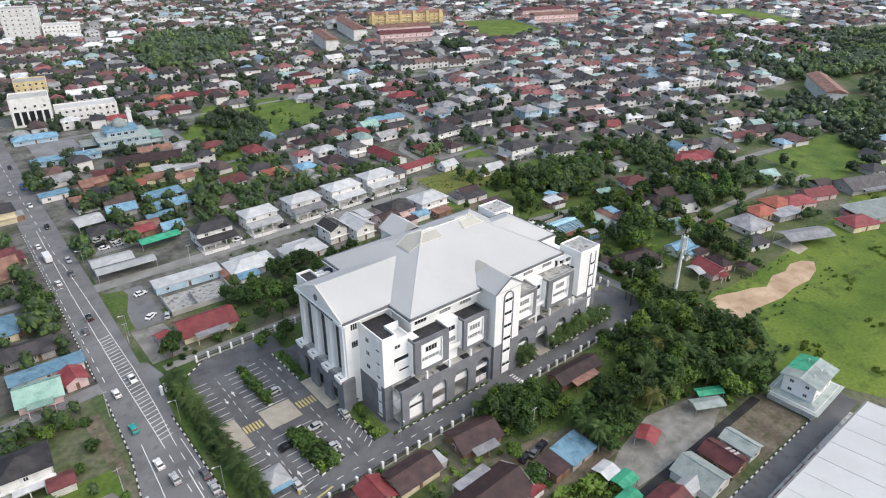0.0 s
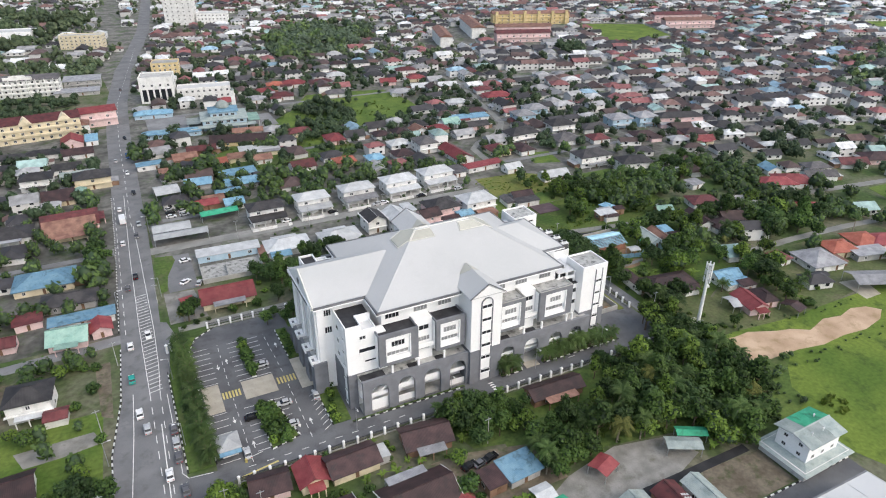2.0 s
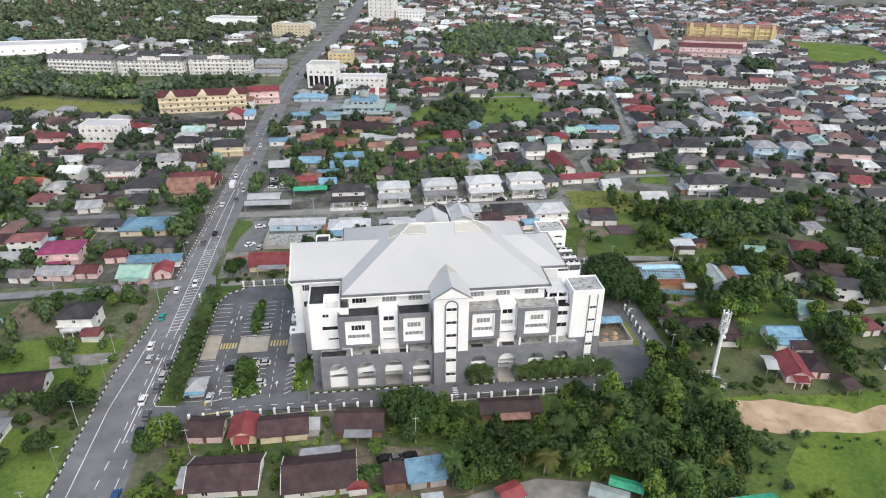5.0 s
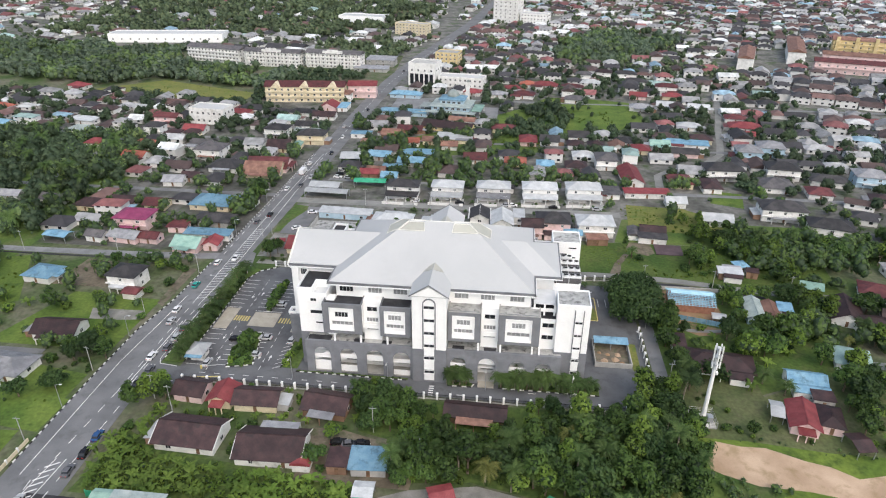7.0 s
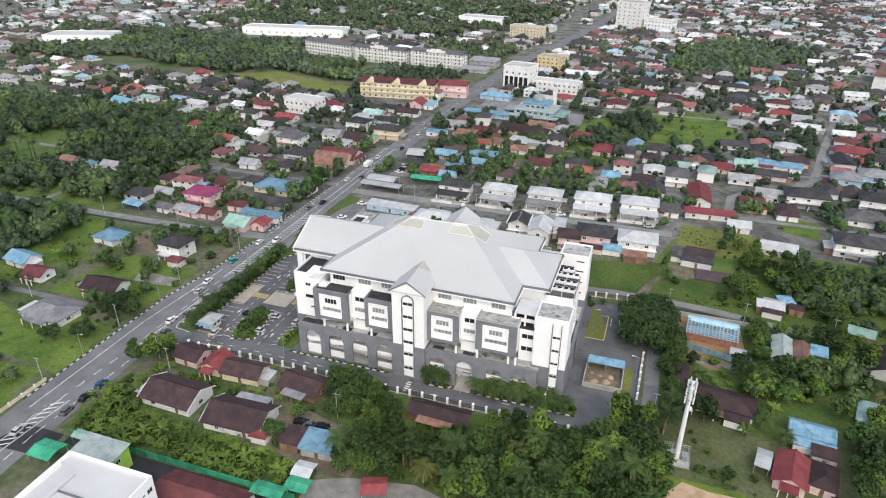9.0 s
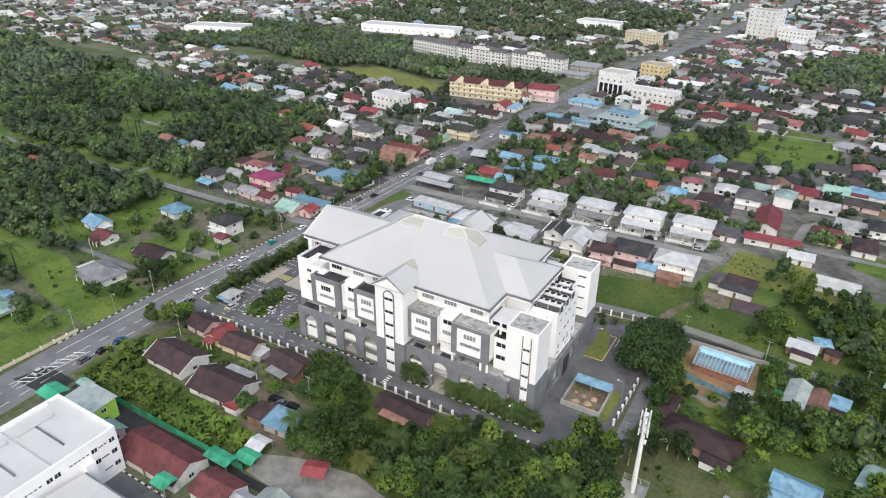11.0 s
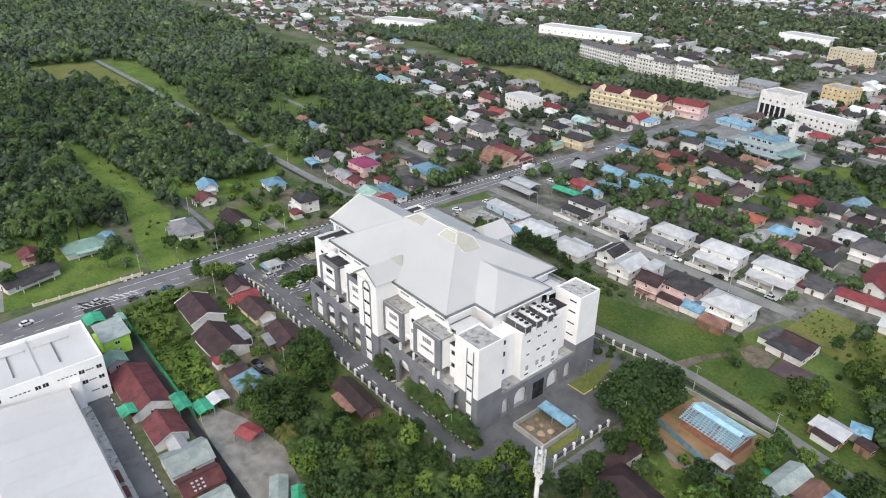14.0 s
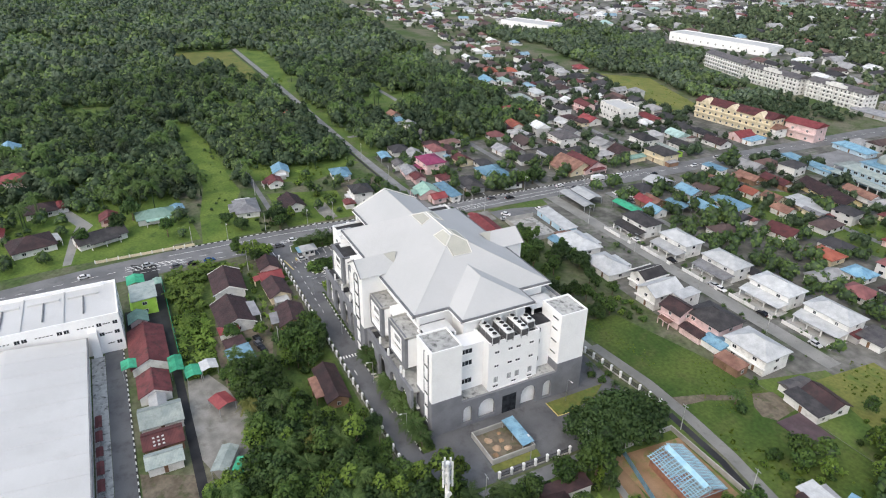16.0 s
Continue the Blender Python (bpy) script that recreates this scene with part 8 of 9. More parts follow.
def tree(x, y, kind="round", tone="mid", size=1.0):
    """A broad-leaved tree, bush, palm or banana clump standing at x, y."""
    R = tree_rng
    m = pose(x, y, 0, 0, 0, R.uniform(0, 360)) @ Matrix.Diagonal((size * R.uniform(.92, 1.08), size * R.uniform(.92, 1.08), size * R.uniform(.9, 1.1), 1))
    if kind in ("palm", "small_palm", "yellow_palm"):
        big = kind != "small_palm"
        ob = thing("palm_tree", m, "coconut palm with a tall bare trunk and drooping fronds" if big else "young feathery palm in a planted bed", "palm")
        if big:
            tm, top = R.choice(PALM_TRUNKS)
            part("trunk", tm, None, ob)
            part("crown", PALMS[3] if kind == "yellow_palm" else R.choice(PALMS[:3]), None, ob).location = top
        else:
            part("trunk", TRUNK, None, ob).scale = (.5, .5, .7)
            part("crown", R.choice(SMALL_PALM), None, ob).location = (0, 0, 2.2)
        return
    if kind == "banana":
        ob = thing("banana_plant", m, "clump of banana plants with broad light-green leaves", "banana plant")
        part("stalk", STALK, None, ob)
        part("leaf_crown", R.choice(BANANAS), None, ob)
        return
    tones = {"dark": "dark green", "mid": "fresh green", "light": "light green"}[tone]
    if kind in ("bush", "hedge"):
        ob = tagged(new("shrub", R.choice(TREES[kind, tone])), "dense %s leafy shrub" % tones, "shrub")
        ob.matrix_world = m @ pose(0, 0, .1)
        return
    if len(STANDING) >= 290:
        THICKET.append((x, y, size))
        return
    STANDING.append((x, y))
    ob = thing("tree", m, "%s %s tree with a dense leafy crown" % ({"round": "rounded", "tall": "tall", "wide": "spreading"}[kind], tones), "tree")
    part("trunk", TRUNK_TALL if kind == "tall" else TRUNK, None, ob)
    part("crown", R.choice(TREES[kind, tone]), None, ob).location = (0, 0, 2.4 if kind != "tall" else 3.6)


def scatter(pts_in, n, kinds, size=(.8, 1.3), gap=3.0, avoid=True):
    """Strews n plants inside a polygon, keeping clear of houses and of each other."""
    R = tree_rng
    xs, ys = [p[0] for p in pts_in], [p[1] for p in pts_in]
    done, tries = [], 0
    while len(done) < n and tries < n * 30:
        tries += 1
        x, y = R.uniform(min(xs), max(xs)), R.uniform(min(ys), max(ys))
        if not inside(x, y, pts_in) or (avoid and not free(x, y, 1.2)) or any((x - a) ** 2 + (y - b) ** 2 < gap * gap for a, b in done):
            continue
        done.append((x, y))
        k, tone = R.choice(kinds)
        tree(x, y, k, tone, R.uniform(*size))
    return done


def inside(x, y, poly):
    c = False
    for (xa, ya), (xb, yb) in zip(poly, poly[1:] + poly[:1]):
        if (ya > y) != (yb > y) and x < (xb - xa) * (y - ya) / (yb - ya) + xa:
            c = not c
    return c


WOOD = [("round", "dark"), ("round", "mid"), ("tall", "mid"), ("tall", "mid"), ("wide", "dark"), ("round", "mid"), ("palm", ""), ("round", "light"), ("tall", "light"), ("wide", "mid")]
GARDEN = [("round", "mid"), ("round", "dark"), ("bush", "mid"), ("bush", "light"), ("round", "light"), ("palm", ""), ("bush", "dark")]
# the wood south-east of the building
scatter([(108, 67), (126, 70), (146, 66), (160, 54), (176, 62), (184, 88), (180, 104), (174, 112), (164, 92), (140, 88), (134, 82), (112, 78), (106, 76)], 112, WOOD, (.75, 1.15), 3.6)
scatter([(140, 90), (164, 92), (173, 98), (140, 98)], 16, WOOD, (.4, .65), 3)
scatter([(108, 67), (146, 66), (176, 62), (182, 92), (140, 86)], 11, [("palm", ""), ("palm", ""), ("palm", ""), ("palm", ""), ("yellow_palm", "")], (.95, 1.2), 7)
scatter([(176, 101), (184, 106), (188, 118), (186, 146), (183, 146), (182.5, 110)], 12, WOOD, (.7, 1.1), 3)
# great spreading tree by the lane
gr = random.Random(17)
great_lobes = [((0, 0, 7.2), 4.6)]
for k in range(34):
    a, d = k * 2.399, 12.2 * math.sqrt((k + .6) / 34)
    great_lobes.append(((math.cos(a) * d * .66, math.sin(a) * d * 1.12, 8.6 - (d / 12.6) ** 2 * 4.2 + gr.uniform(-.6, .6)), gr.uniform(2.3, 3.3)))
great = thing("tree", pose(176, 153.4, 0), "huge dark green spreading tree with a broad domed crown", "tree")
part("trunk", Shape().rod((0, 0, -.1), (.2, .1, 3.2), .75, .55, n=9), "bark", great)
for k in range(6):
    part("limb", Shape().rod((.15, .1, 2.9), (math.cos(k * 1.05) * 6, math.sin(k * 1.05) * 6.8, 6.4), .34, .12, n=6), "bark", great)
part("crown", cloud_mesh("crown", leaf_cloud(gr, great_lobes, 6200, .5, core=.8), [LEAF["dark"], SHADE_CORE]), None, great)
# overgrown banana plot
scatter([(35, 57), (103, 57), (103, 64), (90, 66), (66, 66), (46, 70), (36, 76)], 110, [("banana", "")] * 5 + [("bush", "light")] * 3, (.85, 1.2), 1.9, False)
scatter([(32, 68), (44, 72), (44, 84), (34, 88)], 12, [("bush", "light"), ("banana", ""), ("bush", "mid")], (.8, 1.3), 2)
for x, y, k, t, s in ((36.5, 93.5, "wide", "light", .75), (40, 90.5, "round", "mid", .7), (98, 95, "palm", "", .7), (95, 94.5, "round", "mid", .9), (101, 95.5, "round", "dark", 1), (104, 92, "round", "mid", 1), (97, 90, "round", "dark", .9), (102, 88, "round", "mid", 1), (108, 92, "tall", "mid", .8),
                      (92, 97, "palm", "", .6), (111, 84, "round", "light", .8), (115, 88, "bush", "mid", 1.2), (6, 109, "wide", "dark", .85), (2, 107, "round", "mid", .8), (11, 150, "bush", "dark", 1.6), (-1, 86.5, "round", "dark", .8), (-2, 103, "bush", "mid", 1.4), (12, 128, "bush", "mid", 1.1),
                      (38.5, 176, "yellow_palm", "", .7), (62, 176, "bush", "mid", 1.4), (54, 175.5, "bush", "mid", 1.3), (14, 235, "round", "dark", 1.1), (16, 228, "round", "mid", 1), (15, 197, "bush", "mid", 1.3), (15.6, 248, "bush", "dark", 1.3), (-24, 50, "round", "dark", 1.2), (0, 62, "round", "mid", 1), (-12, 44, "round", "dark", 1.2), (-6, 30, "round", "mid", 1)):
    tree(x, y, k, t, s)
# strip of trees behind the north fence, and along the lane
scatter([(64, 174), (128, 175), (134, 186), (118, 196), (94, 203), (66, 200)], 52, WOOD[:6] + [("bush", "light")], (.55, .95), 3.0)
scatter([(62, 158.6), (140, 158.6), (140, 167), (62, 167)], 22, [("round", "mid"), ("bush", "dark"), ("bush", "mid")], (.5, .8), 3.4, False)
scatter([(150, 163), (172, 164), (172, 170), (150, 168)], 8, [("bush", "mid"), ("small_palm", "")], (.8, 1.1), 3, False)
scatter([(37, 170), (46, 170), (46, 180), (38, 180)], 7, [("bush", "mid"), ("bush", "dark"), ("round", "mid")], (.6, .9), 2.6)
scatter([(126, 188), (140, 196), (134, 204), (118, 200)], 16, [("bush", "light"), ("bush", "mid"), ("round", "mid")], (.7, 1.1), 2.4)
scatter([(216, 206), (300, 190), (300, 222), (262, 219), (240, 216)], 26, WOOD, (.6, .95), 3.8)
scatter([(228, 134), (300, 120), (310, 160), (250, 166), (232, 160)], 26, WOOD, (.8, 1.2), 3.6)
scatter([(196, 128), (214, 128), (234, 140), (230, 146), (206, 142)], 18, GARDEN, (.7, 1.1), 2.6)
scatter([(197, 180), (213, 179), (213, 194), (204, 195)], 10, [("bush", "mid"), ("bush", "light"), ("round", "mid")], (.6, 1), 3)
scatter([(200, 92), (260, 96), (250, 130), (226, 132), (224, 104)], 20, GARDEN, (.6, 1), 3)
scatter([(97, 84), (112, 84), (116, 90), (108, 97), (92, 97)], 20, WOOD, (.5, .75), 2.8)
scatter([(108, 66), (128, 70), (146, 66), (138, 80), (118, 78), (106, 80)], 34, [("round", "mid"), ("bush", "mid"), ("bush", "light"), ("banana", ""), ("palm", "")], (.6, .9), 2.6)
scatter([(146, 64), (160, 54), (176, 62), (178, 70), (150, 72)], 30, [("bush", "mid"), ("banana", ""), ("bush", "light"), ("round", "mid")], (.7, 1.1), 2.4)
# hedges of the car park and verge
R = tree_rng
for y in list(range(108, 164, 2)) + list(range(109, 163, 3)):
    tree(35.2 + R.uniform(-1.0, 1.0), y + R.uniform(-.5, .5), R.choice(("hedge", "small_palm", "small_palm", "bush")), R.choice(("mid", "mid", "dark")), R.uniform(1.1, 1.6))
for y in range(109, 164, 4):
    tree(35.6 + R.uniform(-.5, .5), y + R.uniform(-.5, .5), "small_palm", "", R.uniform(1.7, 2.2))
for y in range(108, 124, 2):
    for dx in (0, 2.4):
        tree(51.8 + dx * (1.3 if y < 116 else .8) + R.uniform(-.3, .5), y + R.uniform(-.6, .6), R.choice(("bush", "hedge", "bush")), R.choice(("mid", "light", "mid")), R.uniform(1.2, 1.6) * 1.1)
for y in range(138, 158, 2):
    tree(52.8 + R.uniform(-.5, .5), y + R.uniform(-.6, .6), R.choice(("bush", "hedge")), R.choice(("mid", "light")), R.uniform(1.1, 1.5) * 1.1)
for y in range(109, 126, 2):
    tree(69 + R.uniform(-1, 1.6), y, R.choice(("hedge", "hedge", "bush")), R.choice(("mid", "light")), R.uniform(.9, 1.2))
for y in range(142, 158, 2):
    tree(65.4 + R.uniform(-.6, .6), y, R.choice(("hedge", "bush")), "mid", R.uniform(.9, 1.1))
for x in range(73, 105, 2):
    tree(x, 106.6, "hedge", "mid", R.uniform(.35, .5))
for x in (117.6, 119.4, 121.2, 123):
    tree(x, 106.2, "hedge", "mid", .6)
for x, h in ((118.8, 2.0), (121.8, 1.9), (133.4, 2.1), (136.6, 2.2), (140.6, 2.0), (144.4, 2.3), (149.8, 2.0), (153.2, 2.2), (156.6, 1.8)):
    for dx, dy in ((-.9, 0), (.8, .3), (0, .7)):
        tree(x + dx + R.uniform(-.2, .2), 106 + dy * .7, "small_palm", "", h * R.uniform(.75, 1.05))
for x in range(133, 160, 2):
    tree(x, 107 if x < 148 else 108, R.choice(("bush", "hedge")), R.choice(("mid", "dark")), R.uniform(.8, 1.1))
# garden trees that stand alone between the houses
GARDEN_SPOTS = []
for x, y, s in ((35.3, 352, 1.6), (36, 346, 1.3), (52, 312, 1.5), (49, 306, 1.2), (63.9, 311, 1.8), (69, 313, 1.7), (58, 307, 1.2), (55, 281, 1.4), (58, 277, 1.1), (68, 281, 1.3), (35.6, 270, 1.2), (38, 266, 1.2), (36.7, 257, 1.1), (54, 259, 1.2), (89.5, 279, 1.5), (93, 285, 1.5),
                (98.5, 281, 1.5), (94, 275, 1.2), (105, 335, 1.4), (99, 338, 1.3), (14, 318, 1.0), (12, 297, 1.2), (14, 288, 1.0), (13, 256, 1.2), (15, 252, 1.1), (14, 240, 1.2), (12, 236, 1.2), (13.4, 224, 1.4), (16, 219, 1.3), (11, 214, 1.5), (14, 210, 1.2), (4.8, 168, .8), (7.1, 164, .9),
                (-1, 165, .9), (11, 167, .7), (108, 276, 1.3), (116, 276, 1.2), (124, 274, 1.1), (130, 268, 1.1), (138, 268, 1.2), (154, 272, 1.2), (160, 270, 1.1), (172, 270, 1.2), (112, 268, 1.0), (90, 266, 1.1), (146, 276, 1.0), (178, 240, .8), (204, 232, 1.2)):
    GARDEN_SPOTS.append((x, y, s))
for x, y, k, t, s in ((207.4, 160, "round", "light", .7), (207, 170, "bush", "mid", 1.4), (202.9, 141.5, "banana", "", 1.2), (206, 143, "banana", "", 1.2), (209, 140, "bush", "light", 1.4), (206.4, 131.3, "banana", "", 1.3), (210, 132, "small_palm", "", 1.5),
                      (212.3, 130.4, "round", "mid", .8), (216, 134, "round", "dark", .9), (219.6, 137.8, "bush", "mid", 1.6), (225, 142, "banana", "", 1.3), (228, 146, "round", "mid", .8), (232.8, 150, "banana", "", 1.4), (236.9, 154.4, "round", "mid", 1), (238, 135, "yellow_palm", "", .6), (207.4, 116.7, "small_palm", "", 1.7),
                      (212, 112, "small_palm", "", 1.8), (203, 113, "banana", "", 1.2), (184.3, 122, "round", "dark", .9), (183.6, 113, "round", "mid", .9), (193, 115, "round", "mid", 1.1), (197.9, 94, "round", "mid", .55), (191.6, 96, "bush", "mid", .9), (195, 96, "bush", "dark", .7), (229.3, 116, "round", "mid", 1.1),
                      (231.8, 110.6, "round", "dark", 1.2), (230, 104, "round", "mid", 1), (227.3, 97.8, "round", "mid", 1), (232, 92, "bush", "mid", 1.6), (229.5, 165, "wide", "dark", .9), (234, 164, "round", "dark", .9), (188, 137, "bush", "light", 1.2), (186, 141, "banana", "", 1.1), (190, 140, "round", "dark", .6),
                      (196, 143, "bush", "light", 1.2), (199, 137, "banana", "", 1.0), (183, 132, "banana", "", 1.1), (13, 106, "round", "mid", .9), (8, 108, "wide", "dark", .9), (4, 104, "round", "dark", .8), (6.9, 91, "wide", "dark", .7), (-44.6, 131, "banana", "", 1.4), (-40, 134, "banana", "", 1.3), (-20.9, 161, "palm", "", .7),
                      (-16, 163, "round", "mid", .7), (-2.9, 158, "round", "mid", .6), (3, 160, "round", "mid", .7), (8, 163, "bush", "mid", 1.5), (-4.3, 133, "round", "mid", .7), (-8, 137, "round", "light", .6), (-20, 129, "round", "mid", .8), (-16, 131, "bush", "light", 1.5), (6.7, 144, "bush", "mid", 1.2),
                      (-34.4, 127, "bush", "light", 1.6), (-30, 131, "banana", "", 1.2), (36.1, 87.5, "wide", "light", .9), (33.8, 84, "round", "light", .9), (35, 91, "round", "mid", .9), (200, 185, "bush", "mid", 1.5), (206, 186, "bush", "light", 1.5),
                      (181, 192, "small_palm", "", 1.6), (184, 191, "bush", "dark", 1.3), (179.6, 200, "round", "dark", .5), (210, 190, "round", "mid", .8), (206, 194, "round", "mid", .9), (212, 214, "round", "mid", 1.1)):
    tree(x, y, k, t, s)
# weeds and shrubs climbing the edge of the eastern field and the lots
scatter([(184, 94), (196, 92), (206, 96), (190, 110), (182, 108)], 8, [("bush", "light"), ("bush", "mid")], (.5, .9), 3)
scatter([(-8, 98), (12, 99), (12, 104), (-6, 106)], 8, [("bush", "mid"), ("hedge", "mid")], (.7, 1.1), 2.2)
for k in range(60):
    # low plants in the front gardens along the lane
    x = tree_rng.uniform(76, 178)
    GARDEN_SPOTS.append((x, tree_rng.choice((238.4, 239.2, 228.6, 227.4, 222)) + tree_rng.uniform(-.8, .8) + (x - 120) * .03, tree_rng.uniform(.12, .34)))
for k in range(26):
    # gardens behind the terrace
    x = tree_rng.uniform(84, 182)
    GARDEN_SPOTS.append((x, 259.5 + tree_rng.uniform(0, 9) + (x - 120) * .04, tree_rng.uniform(.5, 1.0)))
# thickets of the eastern gardens and of the lane's north side
SCRUB = [("bush", "mid"), ("bush", "light"), ("banana", ""), ("round", "mid"), ("round", "dark"), ("bush", "dark")]
scatter([(202, 117), (214, 127), (230, 139), (234, 150), (214, 144), (202, 147)], 26, SCRUB, (.8, 1.2), 2.6)
scatter([(226, 90), (238, 94), (242, 120), (231, 121)], 10, SCRUB, (.8, 1.2), 3)
scatter([(182.5, 119), (187, 121), (187, 146), (182.5, 146)], 7, SCRUB, (.7, 1.0), 2.6)
scatter([(206, 209), (218, 198), (236, 189), (240, 206), (226, 209), (214, 213)], 18, [("round", "mid"), ("round", "dark"), ("round", "mid")], (.6, .85), 3.2)
scatter([(200, 222), (212, 230), (222, 228), (219, 212), (210, 205), (205, 208)], 20, [("bush", "light"), ("round", "light"), ("bush", "light"), ("bush", "mid")], (.5, .8), 2.8)
scatter([(206.6, 148), (209.4, 147), (211, 150), (210, 165), (207, 164)], 9, [("round", "mid"), ("bush", "light"), ("round", "dark")], (.6, .85), 2.6)
scatter([(212, 164), (224, 161.6), (236, 150), (238, 163), (224, 165)], 9, [("round", "dark"), ("round", "mid"), ("bush", "mid")], (.7, 1.0), 3.0)
scatter([(186, 129), (206, 128), (210, 138), (196, 138), (186, 136)], 9, [("bush", "mid"), ("round", "mid"), ("banana", "")], (.6, .95), 3.0)
scatter([(204, 200), (206, 215), (212, 230), (224, 231), (228, 203), (220, 192), (212, 188)], 12, [("round", "light"), ("bush", "light"), ("bush", "mid"), ("banana", ""), ("round", "mid")], (.5, .7), 3.2)
scatter([(224, 176), (238, 178), (236, 200), (226, 196)], 12, [("round", "dark"), ("wide", "dark"), ("bush", "mid")], (.8, 1.1), 3.2)
scatter([(40, 80), (50, 84), (62, 84), (92, 83), (98, 86), (96, 97), (42, 97.5), (38, 88)], 34, [("bush", "mid"), ("bush", "light"), ("banana", ""), ("bush", "light")], (.5, .85), 2.4)
scatter([(64, 66.5), (68, 67), (68, 84), (64, 84)], 6, [("bush", "mid"), ("bush", "light")], (.7, 1.0), 2.2)
scatter([(86, 66), (92, 66), (92, 82), (87, 84)], 6, [("bush", "mid"), ("round", "mid"), ("banana", "")], (.6, .9), 2.4)
scatter([(143, 67), (153, 66), (168, 59), (158, 54), (150, 57), (146, 62)], 12, [("round", "dark"), ("round", "mid"), ("banana", ""), ("palm", "")], (.6, .9), 3)
for k in range(70):
    # scrub between the wood and the field, and along the sand
    x, y = tree_rng.uniform(172, 204), tree_rng.uniform(55, 79)
    if inside(x, y, [(172, 56), (188, 59), (189, 65), (196, 72), (204, 74), (192, 78.6), (184, 80), (174, 76)]) and free(x, y, .6):
        GARDEN_SPOTS.append((x, y, tree_rng.uniform(.14, .5)))
for k in range(46):
    x = tree_rng.uniform(194, 250)
    y = 73.6 - tree_rng.uniform(0, 3.4) ** 1.2 if k % 2 else 91 - (x - 194) * .1 + tree_rng.uniform(0, 2.5)
    GARDEN_SPOTS.append((x, y, tree_rng.uniform(.06, .22)))
tree(112, 68.4, "round", "light", .85)
tree(110.4, 70.6, "bush", "light", 1.5)
tree(8.6, 112, "wide", "dark", .8)
for x, q in ((116.8, .5), (118.7, .56), (120.6, .5), (134.2, .5), (136.2, .56), (143.8, .5), (149.8, .46), (151.8, .5)):
    # slim palms before the front
    tree(x, 105.8, "palm", "", q)
tree(15, 217, "tall", "mid", .8)
for x, y, q in ((1, 165, 1.0), (5, 163.4, 1.2), (-3, 166, .9), (12, 160.6, 1.2), (9, 161.6, 1.0), (-15, 160, 1.3), (-19, 157, 1.1)):
    tree(x, y, "bush", "mid", q)
for k in range(150):
    # scrub in the western meadows
    x, y = tree_rng.uniform(-130, 8), tree_rng.uniform(76, 165)
    if free(x, y, 1) and not (103 < y < 111) and (x < -8 or y < 92) and noise.noise((x * .04, y * .04, 2)) > -.1:
        GARDEN_SPOTS.append((x, y, tree_rng.uniform(.1, .42)))

# ---------------------------------------------------------------- the town and woods around
town = random.Random(21)
CLEAR = [[(201, 262), (209, 262), (212, 290), (240, 302), (254, 326), (264, 373), (281, 443), (286, 470), (278, 470), (256, 373), (245, 326), (232, 310), (204, 292)], [(231, 269), (244, 266), (240, 248), (226, 253)], [(-16, 24), (9, 20), (12, 66), (-6, 64), (-30, 48), (-34, 44), (-34, 34), (-48, 26), (-48, 18), (-30, 26)], [(-424, 172), (-402, 190), (-350, 194), (-300, 188), (-240, 177), (-240, 172)], [(-430, 108), (-415, 166), (-290, 167), (-276, 160), (-300, 146), (-360, 138), (-330, 118)], [(-190, 426), (-62, 398), (-62, 430), (-150, 462)],
         [(494, 516), (578, 504), (616, 602), (545, 638)], [(836, 376), (878, 356), (938, 482), (858, 510)], [(172, 62), (186, 30), (420, -40), (520, 60), (430, 112), (300, 84), (250, 78), (215, 64), (190, 66)],
         [(13, 74), (13.4, 87), (-19, 92), (-39, 99.4), (-64, 98), (-129, 98), (-182, 86), (-148, 80), (-100, 82), (-53, 84), (-16, 77)], [(-430, 161), (-240, 162), (-150, 163), (-60, 164.5), (-14, 166), (-14, 175), (-60, 175.5), (-150, 178), (-240, 178), (-430, 177)], [(330, 126), (345, 126), (356, 150), (425, 145), (398, 112), (350, 112)], [(44, 392), (70, 392), (70, 430), (44, 430)], [(104, 382), (122, 382), (122, 414), (104, 414)]]
WOOD_OVAL = [(165, 585), (208, 566), (256, 590), (262, 630), (303, 690), (280, 748), (222, 742), (165, 652)]
MEADOW_TOWN = [(112, 384), (136, 410), (156, 446), (182, 445), (213, 438), (218, 400), (216, 376), (190, 364), (166, 358), (146, 338), (130, 334), (120, 350), (118, 372)]
WOOD_BAND = [(226, 200), (240, 190), (262, 193), (276, 213), (262, 221), (243, 218), (228, 213)]
STREETS_X = ((40, 330, 262), (40, 300, 330), (-230, 20, 238), (-240, 20, 322), (45, 520, 430), (-190, 20, 172), (31, 182, 233), (242, 346, 127))
STREETS_Y = ((-100, 176, 322),)


def open_ground(x, y, m=0.0):
    """Whether no road, field or clearing lies here."""
    a, b = road_x(y)
    if a - 3 - m < x < b + 3 + m:
        return False
    if any(x0 < x < x1 and abs(y - c) < 2 + m for x0, x1, c in STREETS_X) or any(y0 < y < y1 and abs(x - c) < 2 + m for c, y0, y1 in STREETS_Y):
        return False
    return not any(inside(x, y, p) for p in CLEAR)


def wood_edge(x):
    """The wood's northern edge west of the road."""
    pts = ((-1500, 430), (-550, 368), (-295, 338), (-200, 320), (-92, 320), (-66, 300), (-60, 178), (-40, 100), (-30, 60), (400, 0))
    for (a, ya), (b, yb) in zip(pts, pts[1:]):
        if a <= x <= b:
            return ya + (yb - ya) * (x - a) / (b - a)
    return 60


